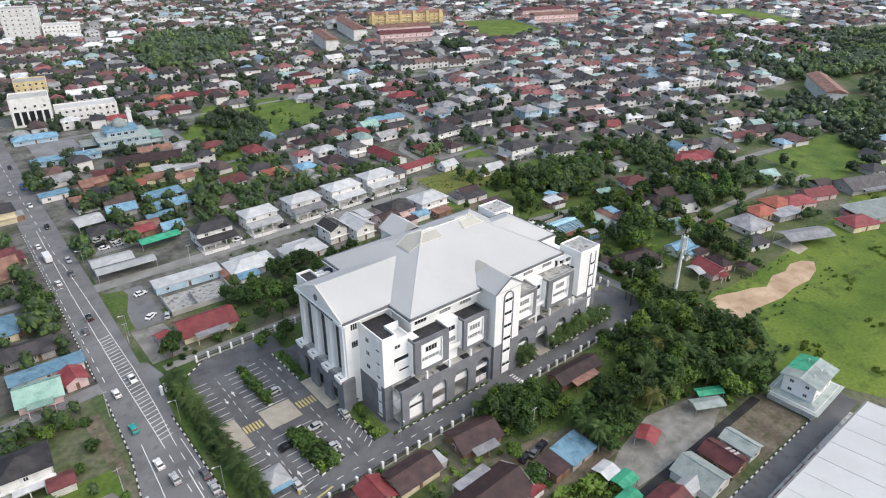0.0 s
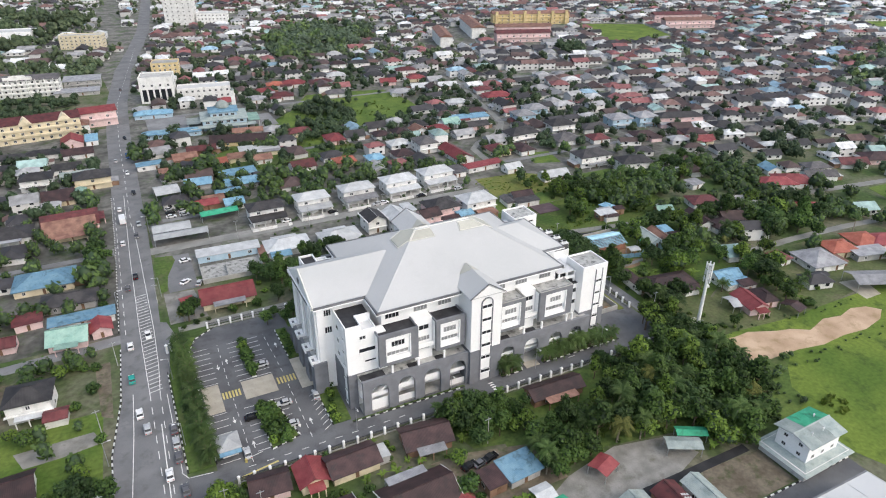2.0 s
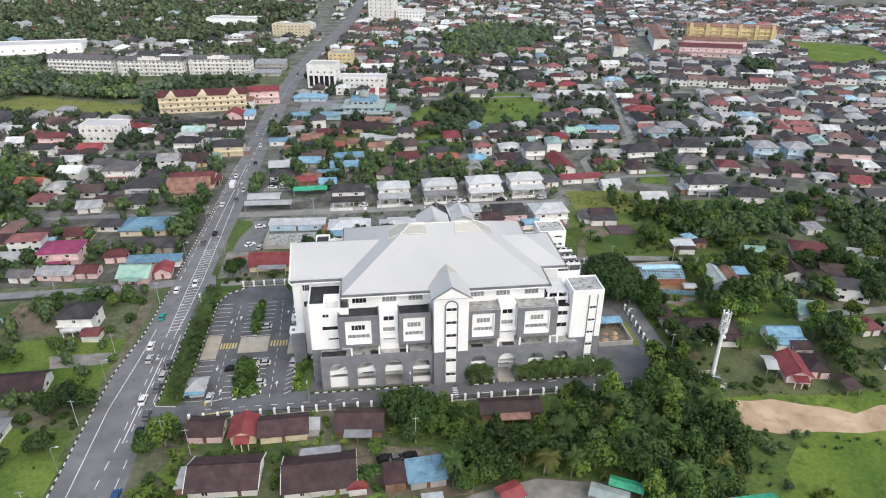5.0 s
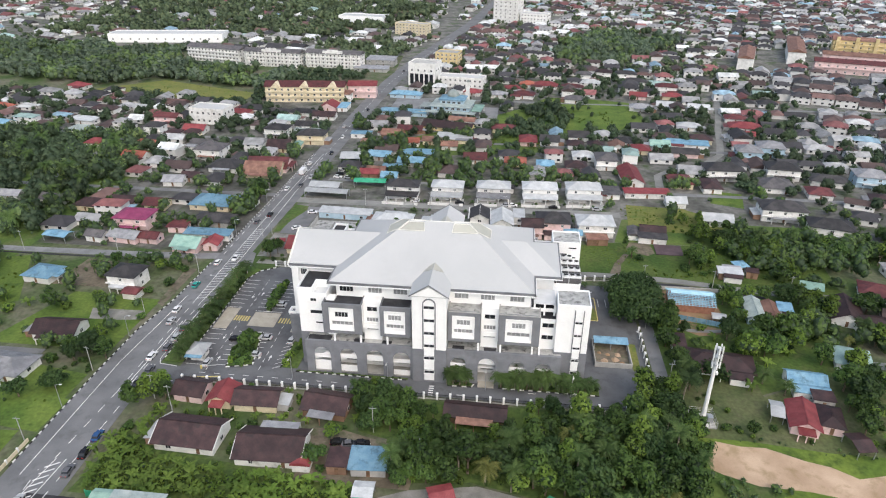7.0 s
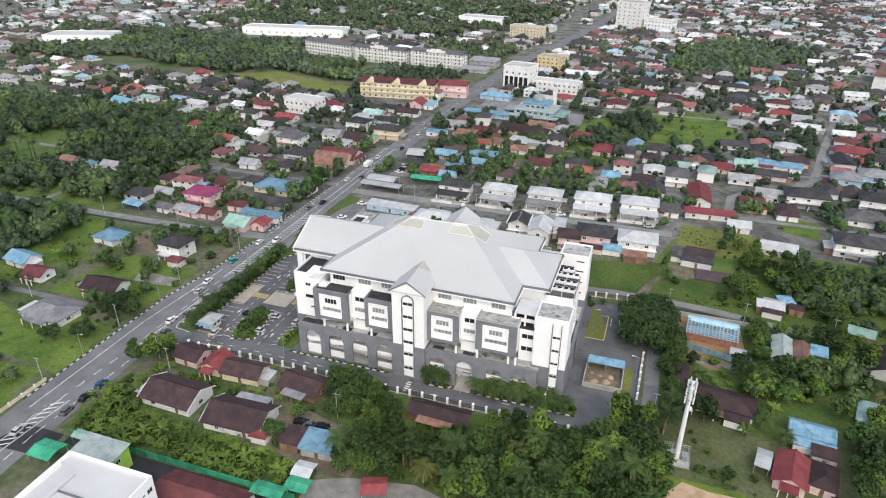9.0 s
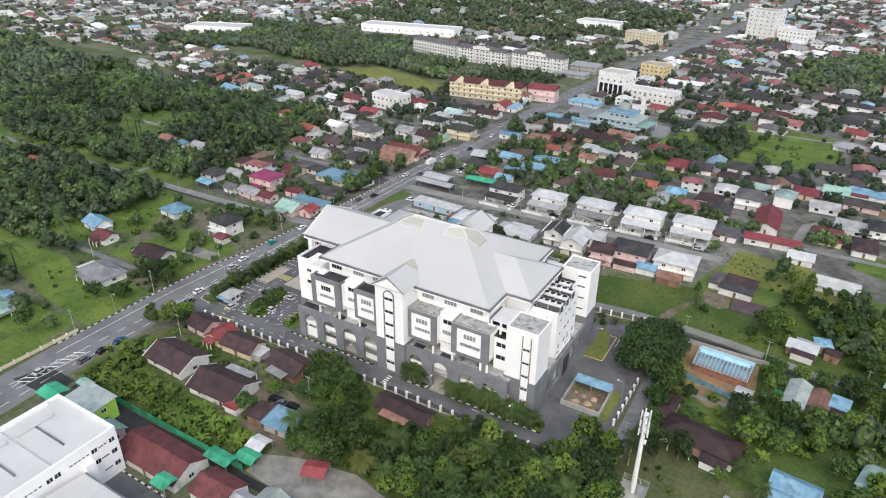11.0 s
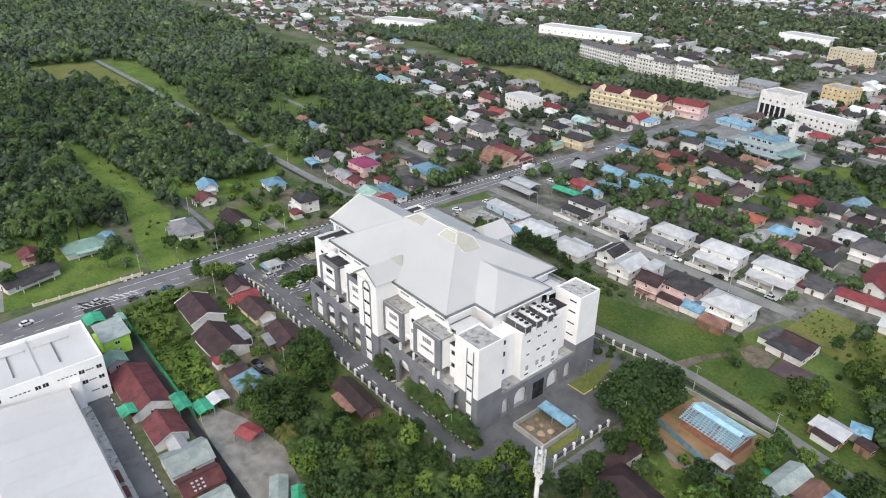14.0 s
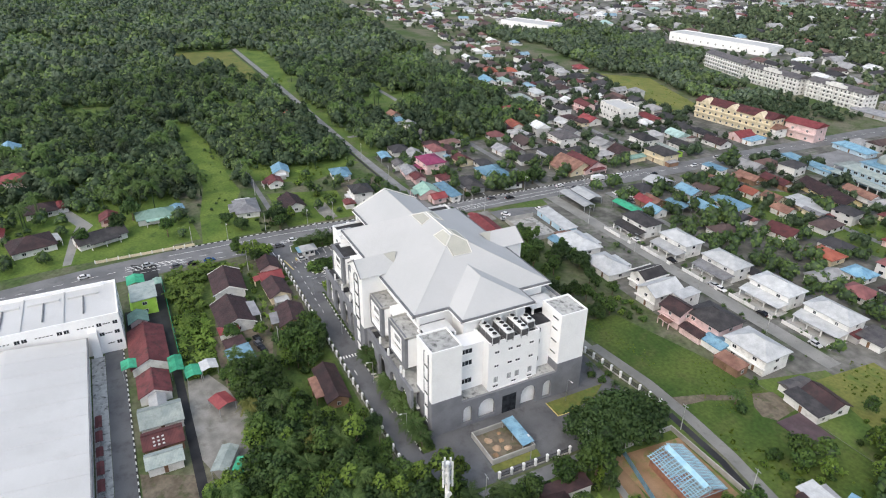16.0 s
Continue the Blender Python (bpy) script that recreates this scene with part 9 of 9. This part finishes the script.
FAR_ROOF = ["brown"] * 7 + ["dark"] * 12 + ["red"] * 3 + ["grey"] * 5 + ["white"] * 3 + ["rust"] * 3 + ["blue"] + ["teal"]
# Farthest roofs: more grey and white, some truly whitish, some paled for haze.
PALE_HAZE_ROOF = ["brown"] * 5 + ["dark"] * 6 + ["red"] * 3 + ["grey"] * 8 + ["white"] * 6 + ["rust"] * 3 + ["blue"] + ["teal"]
FAR_KEYS = ["brown", "dark", "red", "grey", "white", "blue", "rust", "teal"]


class Bulk:
    """Far houses of one district, joined: slot 0 walls, 1 glass, then roofs by colour."""
    def __init__(self):
        self.v, self.f, self.s = [], [], []

    def put(self, x, y, L, W, rot, h, rise, roof, gable):
        h *= .85
        c, s = math.cos(radians(rot)), math.sin(radians(rot))

        def w(p):
            return (x + p[0] * c - p[1] * s, y + p[0] * s + p[1] * c, p[2])
        l, b, o = L / 2, W / 2, .6
        k = len(self.v)
        hip = 0 if gable else min(b, l - .5)
        pts = [(-l + o, -b + o, 0), (l - o, -b + o, 0), (l - o, b - o, 0), (-l + o, b - o, 0), (-l + o, -b + o, h), (l - o, -b + o, h), (l - o, b - o, h), (-l + o, b - o, h)]
        self.v += [w(p) for p in pts]
        for g in ((0, 1, 5, 4), (1, 2, 6, 5), (2, 3, 7, 6), (3, 0, 4, 7)):
            self.f.append(tuple(q + k for q in g))
            self.s.append(0)
        k = len(self.v)
        pts = [(-l, -b, h), (l, -b, h), (l, b, h), (-l, b, h), (-l + hip, 0, h + rise), (l - hip, 0, h + rise)]
        self.v += [w(p) for p in pts]
        sl = 2 + FAR_KEYS.index(roof)
        for g in ((0, 1, 5, 4), (1, 2, 5), (2, 3, 4, 5), (3, 0, 4), (3, 2, 1, 0)):
            self.f.append(tuple(q + k for q in g))
            self.s.append(sl)
        n = max(1, int(L / 4.5))
        for z in ((1.0,) if h < 4 else (1.0, 4.1)):
            for i in range(n):
                u = -l + o + (i + .5) * (L - 2 * o) / n
                for sg in (-1, 1):
                    k = len(self.v)
                    yy = sg * (b - o + .04)
                    self.v += [w(p) for p in ((u - .8, yy, z), (u + .8, yy, z), (u + .8, yy, z + 1.2), (u - .8, yy, z + 1.2))]
                    self.f.append((k, k + 1, k + 2, k + 3))
                    self.s.append(1)

    def build(self, name, label):
        me = bpy.data.meshes.new(name)
        me.from_pydata(self.v, [], self.f)
        me.polygons.foreach_set("material_index", self.s)
        for key in ["far_wall", "glass_dark"] + ["far_roof_" + q for q in FAR_KEYS]:
            me.materials.append(MAT[key])
        return tagged(new(name, me), label, "houses", kind="stuff")


# template of a far tree, repeated many times in joined woods
TEMPL, LITE = [], []
for q in range(5):
    rr = random.Random(50 + q)
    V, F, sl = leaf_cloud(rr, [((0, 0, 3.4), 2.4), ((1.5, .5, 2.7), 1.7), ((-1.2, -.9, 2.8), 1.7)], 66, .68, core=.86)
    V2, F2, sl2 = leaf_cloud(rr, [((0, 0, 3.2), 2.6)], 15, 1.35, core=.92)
    LITE.append((np.array([tuple(v) for v in V2], dtype=np.float32), np.array(F2, dtype=np.int32), np.array(sl2, dtype=np.int32)))
    TEMPL.append((np.array([tuple(v) for v in V], dtype=np.float32), np.array(F, dtype=np.int32), np.array(sl, dtype=np.int32)))


def far_trees(name, spots, label, leaf="far", form=TEMPL):
    """One mesh of many crowns; spots are (x, y, size)."""
    if not spots:
        return
    VV, FF, SS, n = [], [], [], 0
    for i, (x, y, s) in enumerate(spots):
        V, F, sl = form[i % 5]
        a = town.uniform(0, 6.28)
        c, d = math.cos(a) * s, math.sin(a) * s
        P = np.empty_like(V)
        P[:, 0], P[:, 1], P[:, 2] = V[:, 0] * c - V[:, 1] * d + x, V[:, 0] * d + V[:, 1] * c + y, V[:, 2] * s * town.uniform(.85, 1.25)
        VV.append(P), FF.append(F + n), SS.append(sl)
        n += len(V)
    VV, FF, SS = np.concatenate(VV), np.concatenate(FF), np.concatenate(SS)
    me = bpy.data.meshes.new(name)
    me.vertices.add(len(VV))
    me.vertices.foreach_set("co", VV.ravel())
    me.loops.add(FF.size)
    me.loops.foreach_set("vertex_index", FF.ravel())
    me.polygons.add(len(FF))
    me.polygons.foreach_set("loop_start", np.arange(0, FF.size, 3, dtype=np.int32))
    me.polygons.foreach_set("material_index", SS)
    me.update(calc_edges=True)
    me.materials.append(LEAF[leaf])
    me.materials.append(FAR_SHADE_CORE if form is LITE else MID_SHADE_CORE)
    tagged(new(name, me), label, "trees", kind="stuff")


# Shade inside far crowns, put into a leaf colour and lightened for haze.
FAR_SHADE_CORE = foliage("leaf_far_inner_shade", (.045, .07, .035), (.065, .095, .05), through_light=.05)
# Shade inside nearer joined crowns as a leaf colour; palm trunks share it.
MID_SHADE_CORE = foliage("leaf_mid_inner_shade", (.03, .052, .026), (.045, .07, .034), through_light=.05)
spots_mid, spots_far, spots_wood = [], [], []
far_b, far_c = Bulk(), Bulk()
ROOF_WORDS = {"brown": "dark brown", "dark": "blackish", "red": "faded red", "grey": "grey", "white": "white metal", "blue": "blue metal", "rust": "rusty brown", "teal": "pale teal"}


class Singles:
    """Builds the nearest houses of the near streets as things of their own; the rest of them are joined."""
    def __init__(self):
        self.rest = Bulk()

    def put(self, x, y, L, W, rot, h, rise, roof, gable):
        if math.hypot(x - 110, y - 110) > 205:
            self.rest.put(x, y, L, W, rot, h, rise, roof, gable)
            return
        one = Bulk()
        one.put(x, y, L, W, rot, h, rise, roof, gable)
        ob = one.build("house", "plain %s house with a %s %s roof" % ("two-storey" if h > 4 else "low", ROOF_WORDS[roof], "gabled" if gable else "hipped"))
        tagged(ob, category="house", kind="thing")


far_a = Singles()


def settle(x0, x1, y0, y1, cell, p_house, p_tree, bulk, rot=0.0, jitter=.25, sizes=(9, 15), two=.12):
    """Houses on a loose grid with trees in the gaps."""
    c, s = math.cos(radians(rot)), math.sin(radians(rot))
    mx, my = (x0 + x1) / 2, (y0 + y1) / 2
    half = max(x1 - x0, y1 - y0) * .75
    n = int(half / cell)
    cells = [(i, j) for j in range(-n, n + 1) for i in range(-n, n + 1)]
    for i, j in cells:
        u, v = i * cell + town.uniform(-jitter, jitter) * cell, j * cell * 1.1 + town.uniform(-jitter, jitter) * cell
        x, y = mx + u * c - v * s, my + u * s + v * c
        if not (x0 < x < x1 and y0 < y < y1) or (x < 14 and y < wood_edge(x) + 6):
            continue
        L, W = town.uniform(*sizes), town.uniform(sizes[0] * .8, sizes[1] * .75)
        if L < W:
            L, W = W, L
        turn = rot + town.choice((0, 0, 90)) + town.uniform(-6, 6)
        r = math.hypot(L, W) / 2
        if town.random() < p_house and not any(inside(x, y, p) for p in (WOOD_OVAL, WOOD_BAND)) and not inside(x, y, MEADOW_TOWN) and free(x, y, r * .6) and open_ground(x, y, min(L, W) / 2):
            st = 2 if town.random() < two else 1
            bulk.put(x, y, L, W, turn, 3.0 * st, min(L, W) * .235, town.choice(FAR_ROOF if bulk is not far_c else PALE_HAZE_ROOF), town.random() < .4)
            if town.random() < .55:
                a = radians(turn)
                bulk.put(x + math.cos(a) * L * .42 - math.sin(a) * W * .4, y + math.sin(a) * L * .42 + math.cos(a) * W * .4, L * .5, W * .5, turn, 2.6, W * .08, town.choice(FAR_ROOF), True)
            a = radians(turn)
            for k in (-.5, .5):
                TAKEN.append((x + math.cos(a) * (L - W) * k, y + math.sin(a) * (L - W) * k, W * .5))
        for _ in range(5):
            if town.random() < p_tree:
                tx, ty = x + town.uniform(-.65, .65) * cell, y + town.uniform(-.65, .65) * cell
                if free(tx, ty, .3) and open_ground(tx, ty, 1.0) and (not inside(tx, ty, MEADOW_TOWN) or town.random() < .25):
                    (spots_mid if math.hypot(tx - 80, ty - 150) < 420 else spots_far).append((tx, ty, town.uniform(.45, 1.2)))


settle(38, 330, 254, 420, 13.6, .88, .8, far_a, 0, sizes=(9.5, 16), two=.25)
settle(-260, 16, 182, 420, 13.4, .88, .8, far_a, -2, sizes=(9.5, 16))
settle(-110, 14, 100, 180, 18, 0, .55, far_a, 0)
settle(236, 470, 100, 262, 16, .55, .4, far_a, -18)
settle(330, 560, 230, 420, 13.8, .96, .28, far_b, -18, jitter=.15, sizes=(11, 15.5), two=.5)
settle(560, 780, 250, 420, 14, .95, .25, far_b, -18, jitter=.15, sizes=(12, 17))
settle(38, 330, 420, 700, 14, .86, .72, far_b, -6, sizes=(10.5, 16.5), two=.3)
settle(330, 760, 420, 1000, 14.6, .95, .16, far_b, -18, jitter=.12, sizes=(12, 16.5), two=.35)
settle(700, 1300, 300, 900, 16.5, .92, .12, far_c, -18, sizes=(12, 19))
settle(60, 420, 700, 1400, 16, .86, .32, far_c, -14, sizes=(12, 18))
settle(420, 1000, 1000, 1500, 18, .85, .14, far_c, -18, sizes=(13, 20))
settle(-420, 30, 590, 1500, 18, .5, .42, far_c, -14, sizes=(12, 20))
settle(-1100, -420, 420, 1300, 21, .6, .22, far_c, -20, sizes=(12, 20))
settle(-330, -260, 340, 420, 17, .8, .4, far_a, -10)
settle(-700, -330, 385, 450, 17, .7, .4, far_a, -10)
far_a.rest.build("near_district", "dense houses with brown, red and grey roofs")
far_b.build("middle_district", "dense houses with brown, red and grey roofs")
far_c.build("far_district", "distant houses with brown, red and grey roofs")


def wood(poly, gap, out, size=(.8, 1.3)):
    xs, ys = [p[0] for p in poly], [p[1] for p in poly]
    y = min(ys)
    while y < max(ys):
        x = min(xs)
        while x < max(xs):
            tx, ty = x + town.uniform(-.45, .45) * gap, y + town.uniform(-.45, .45) * gap
            if inside(tx, ty, poly) and free(tx, ty, 1.8) and open_ground(tx, ty, 1) and noise.noise((tx * .02, ty * .02, 3)) > -.4:
                out.append((tx, ty, town.uniform(*size)))
            x += gap
        y += gap


wood([(-60, -30), (-60, 20), (-66, 56), (-110, 60), (-100, 92), (-66, 112), (-60, 130), (-60, 168), (-90, 176), (-152, 214), (-196, 260), (-295, 328), (-295, -60)], 5.2, spots_wood, (.6, 1.7))
wood([(-62, 60), (-32, 66), (-14, 68), (-12, 73), (-54, 82), (-112, 79), (-112, 60)], 5, spots_wood, (.6, 1.3))
wood([(-130, 99), (-90, 99), (-66, 99), (-40, 101), (-36, 104), (-52, 105), (-130, 105)], 4.6, spots_wood, (.6, 1.2))
wood([(-62, 20), (-42, 22), (-44, 60), (-62, 62)], 5, spots_wood, (.6, 1.3))
wood([(-60, -60), (0, -60), (8, -12), (4, 70), (-12, 74), (-60, 66)], 7.4, spots_mid, (.5, 1.2))
wood([(219, 196), (229, 222), (236, 208), (247, 199), (275, 214), (307, 228), (314, 208), (326, 192), (294, 169), (284, 177), (297, 189), (286, 199), (258, 188), (245, 188), (226, 176), (219, 190)], 5.2, spots_mid, (.7, 1.25))
wood([(276, 175), (298, 173), (308, 159), (327, 154), (329, 146), (325, 124), (321, 116), (304, 132), (282, 134), (267, 134), (253, 134), (236, 134), (222, 140), (228, 150), (252, 155)], 5.2, spots_mid, (.75, 1.3))
wood([(386, 142), (424, 146), (476, 143), (470, 132), (398, 107), (364, 107), (350, 113), (350, 124)], 6, spots_mid, (.8, 1.4))
wood([(375, 235), (417, 228), (358, 193), (338, 202)], 6, spots_mid, (.8, 1.4))
wood([(-295, -100), (-295, 330), (-550, 360), (-550, -100)], 6.8, spots_wood, (.8, 1.8))
wood([(-550, -200), (-550, 360), (-1150, 400), (-1150, -200)], 9.5, spots_wood, (1.4, 2.0))
wood([(-62, 182), (-62, 296), (-92, 314), (-200, 314), (-295, 330), (-196, 258), (-152, 212), (-90, 178)], 5.2, spots_wood, (.6, 1.6))
wood([(-330, 470), (-190, 434), (-150, 466), (-56, 436), (-50, 500), (-150, 520), (-190, 560), (-180, 612), (-300, 606), (-420, 560)], 6.2, spots_wood, (1, 1.5))
wood([(-420, 440), (-330, 440), (-330, 600), (-520, 600)], 7.5, spots_wood, (1.1, 1.5))
wood([(-400, 665), (-60, 680), (-20, 760), (-400, 800)], 8.5, spots_far, (1.2, 1.9))
wood([(-420, 800), (-10, 780), (30, 900), (-60, 1000), (-420, 1000)], 12, spots_far, (1.4, 2.2))
wood([(-112, 450), (-2, 442), (14, 470), (8, 510), (-112, 514)], 7, spots_mid, (.6, 1.2))
wood([(-60, 556), (20, 556), (30, 640), (-60, 650)], 9, spots_far, (1, 1.6))
wood(WOOD_BAND, 4.6, spots_mid, (.8, 1.2))
wood(WOOD_OVAL, 6, spots_wood, (1.1, 1.6))
wood([(142, 416), (160, 422), (170, 384), (164, 360), (146, 338), (130, 336), (123, 350), (126, 392)], 5.6, spots_mid, (.7, 1.2))
wood([(520, 290), (545, 216), (640, 190), (860, 268), (704, 392)], 7, spots_wood, (1.2, 1.6))
wood([(420, 120), (520, 140), (535, 178), (500, 200), (410, 190), (380, 140)], 6, spots_wood, (1, 1.4))
wood([(430, 110), (600, 20), (900, 120), (860, 260), (640, 186), (540, 176)], 9, spots_far, (1.2, 1.8))
wood([(418, 486), (440, 486), (444, 510), (420, 512)], 5, spots_mid, (1.4, 1.8))
wood([(-60, 440), (-46, 380), (-30, 380), (-40, 440)], 6, spots_mid, (.8, 1.2))
near_spots = [p for p in spots_mid if math.hypot(p[0] - 110, p[1] - 60) < 250]
far_trees("garden_trees", near_spots + GARDEN_SPOTS, "green trees between the houses", "garden")
# Trees further off take leaf tones with haze mixed into the colour.
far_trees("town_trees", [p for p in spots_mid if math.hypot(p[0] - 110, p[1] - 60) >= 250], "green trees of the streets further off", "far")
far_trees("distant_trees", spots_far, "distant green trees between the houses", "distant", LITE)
close = [p for p in spots_wood if math.hypot(p[0], p[1] - 100) < 330]
away = [p for p in spots_wood if math.hypot(p[0], p[1] - 100) >= 330]
tone = lambda p: noise.noise((p[0] * .03, p[1] * .03, 5)) + town.uniform(-.35, .35)
split = [tone(p) for p in close]
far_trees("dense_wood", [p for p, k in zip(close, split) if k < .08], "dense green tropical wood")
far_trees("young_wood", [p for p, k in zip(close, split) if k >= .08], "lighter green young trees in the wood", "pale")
split = [tone(p) for p in away]
# The distant woods' leaf colours stand in for the haze over them.
far_trees("distant_wood", [p for p, k in zip(away, split) if k < .12], "distant dense green tropical wood", "hazy_wood", LITE)
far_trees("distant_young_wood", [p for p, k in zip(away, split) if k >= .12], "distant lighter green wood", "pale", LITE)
THICKET_FORM = []
for me in (TREES["round", "mid"] + TREES["tall", "mid"])[:5]:
    co = np.empty(len(me.vertices) * 3, dtype=np.float32)
    me.vertices.foreach_get("co", co)
    co = co.reshape(-1, 3) + np.array((0, 0, 2.2), dtype=np.float32)
    idx = np.empty(len(me.loops), dtype=np.int32)
    me.loops.foreach_get("vertex_index", idx)
    slot = np.empty(len(me.polygons), dtype=np.int32)
    me.polygons.foreach_get("material_index", slot)
    THICKET_FORM.append((co, idx.reshape(-1, 3), slot))
far_trees("thicket", THICKET[::2], "green trees crowding in gardens and lots", "mid", THICKET_FORM)
far_trees("light_thicket", THICKET[1::2], "light green trees crowding in gardens and lots", "light", THICKET_FORM)
weeds = []
for poly, gap, sz in (([(172, 62), (186, 30), (420, -40), (520, 60), (430, 112), (300, 84), (250, 78), (215, 62), (190, 60)], 2.2, (.25, .75)), ([(12, 75), (12, 86), (-48, 94), (-129, 97), (-170, 86), (-53, 85)], 2.4, (.08, .26)),
                      ([(-402, 188), (-350, 192), (-300, 186), (-240, 176), (-400, 174)], 3.4, (.2, .6)), ([(128, 178), (166, 184), (184, 188), (182, 203), (172, 203), (130, 191)], 1.5, (.07, .2)),
                      ([(-112, 110), (-52, 110), (-38, 134), (-56, 164), (-140, 142)], 2.6, (.12, .5)), ([(188, 178), (250, 176), (250, 192), (196, 205), (187, 205)], 1.8, (.1, .4)), ([(178, 226), (214, 226), (211, 243), (180, 247)], 1.7, (.1, .33)),
                      ([(70, 302), (150, 320), (148, 350), (92, 354), (68, 330)], 2.6, (.15, .5)), ([(-430, 108), (-415, 164), (-290, 166), (-300, 146), (-360, 138), (-330, 118)], 3.6, (.2, .5)), ([(138, 42), (160, 42), (159, 51), (143, 52)], 1.8, (.1, .3)),
                      ([(-190, 426), (-62, 398), (-62, 430), (-150, 462)], 4, (.15, .4)), ([(140, 380), (198, 373), (195, 409), (151, 418)], 3, (.15, .5))):
    y = min(p[1] for p in poly)
    while y < max(p[1] for p in poly):
        x = min(p[0] for p in poly)
        while x < max(p[0] for p in poly):
            tx, ty = x + town.uniform(-.5, .5) * gap, y + town.uniform(-.5, .5) * gap
            if inside(tx, ty, poly) and free(tx, ty, .4) and math.hypot(tx - 130, ty - 120) < 420 and town.random() < .62 and noise.noise((tx * .07, ty * .07, 9)) > (.3 if sz[1] == .75 else .02):
                weeds.append((tx, ty, town.uniform(*sz) * .6))
            x += gap
        y += gap
TUFT = []
for q in range(5):
    V, F, sl = leaf_cloud(random.Random(80 + q), [((0, 0, 1.0), 2.2)], 13, 1.7, core=.2, flat=.6)
    V, F, sl = V[12:], [tuple(i - 12 for i in f) for f in F[20:]], sl[20:]
    TUFT.append((np.array([tuple(v) for v in V], dtype=np.float32), np.array(F, dtype=np.int32), np.array(sl, dtype=np.int32)))
far_trees("weeds", weeds, "low green weeds and tufts of grass", "weed", TUFT)
# palms standing in the western wood
PALM_FORM = []
for q in range(5):
    rp = random.Random(130 + q)
    V, F = [], []
    for i in range(14):
        frond(V, F, rp, (0, 0, 8.6), i * 2.399, rp.uniform(-.1, 1.1), 4.2 * rp.uniform(.8, 1.1), .62 * rp.uniform(.7, 1.3), 1.1)
    sl = [0] * len(F)
    k = len(V)
    for a in range(5):
        V += [(.22 * math.cos(a * 1.2566), .22 * math.sin(a * 1.2566), 0), (.13 * math.cos(a * 1.2566), .13 * math.sin(a * 1.2566), 8.7)]
    for a in range(5):
        b, c = k + 2 * a, k + 2 * ((a + 1) % 5)
        F += [(b, c, c + 1), (b, c + 1, b + 1)]
        sl += [1, 1]
    PALM_FORM.append((np.array([tuple(v) for v in V], dtype=np.float32), np.array(F, dtype=np.int32), np.array(sl, dtype=np.int32)))
palm_spots = []
while len(palm_spots) < 190:
    x, y = -30 - 270 * town.random() ** 1.4, town.uniform(-10, 310)
    if y < wood_edge(x) - 4 and open_ground(x, y, 2) and free(x, y, 2):
        palm_spots.append((x, y, town.uniform(1.05, 1.5)))
far_trees("wood_palms", palm_spots, "tall coconut palms standing in the wood", "palm", PALM_FORM)
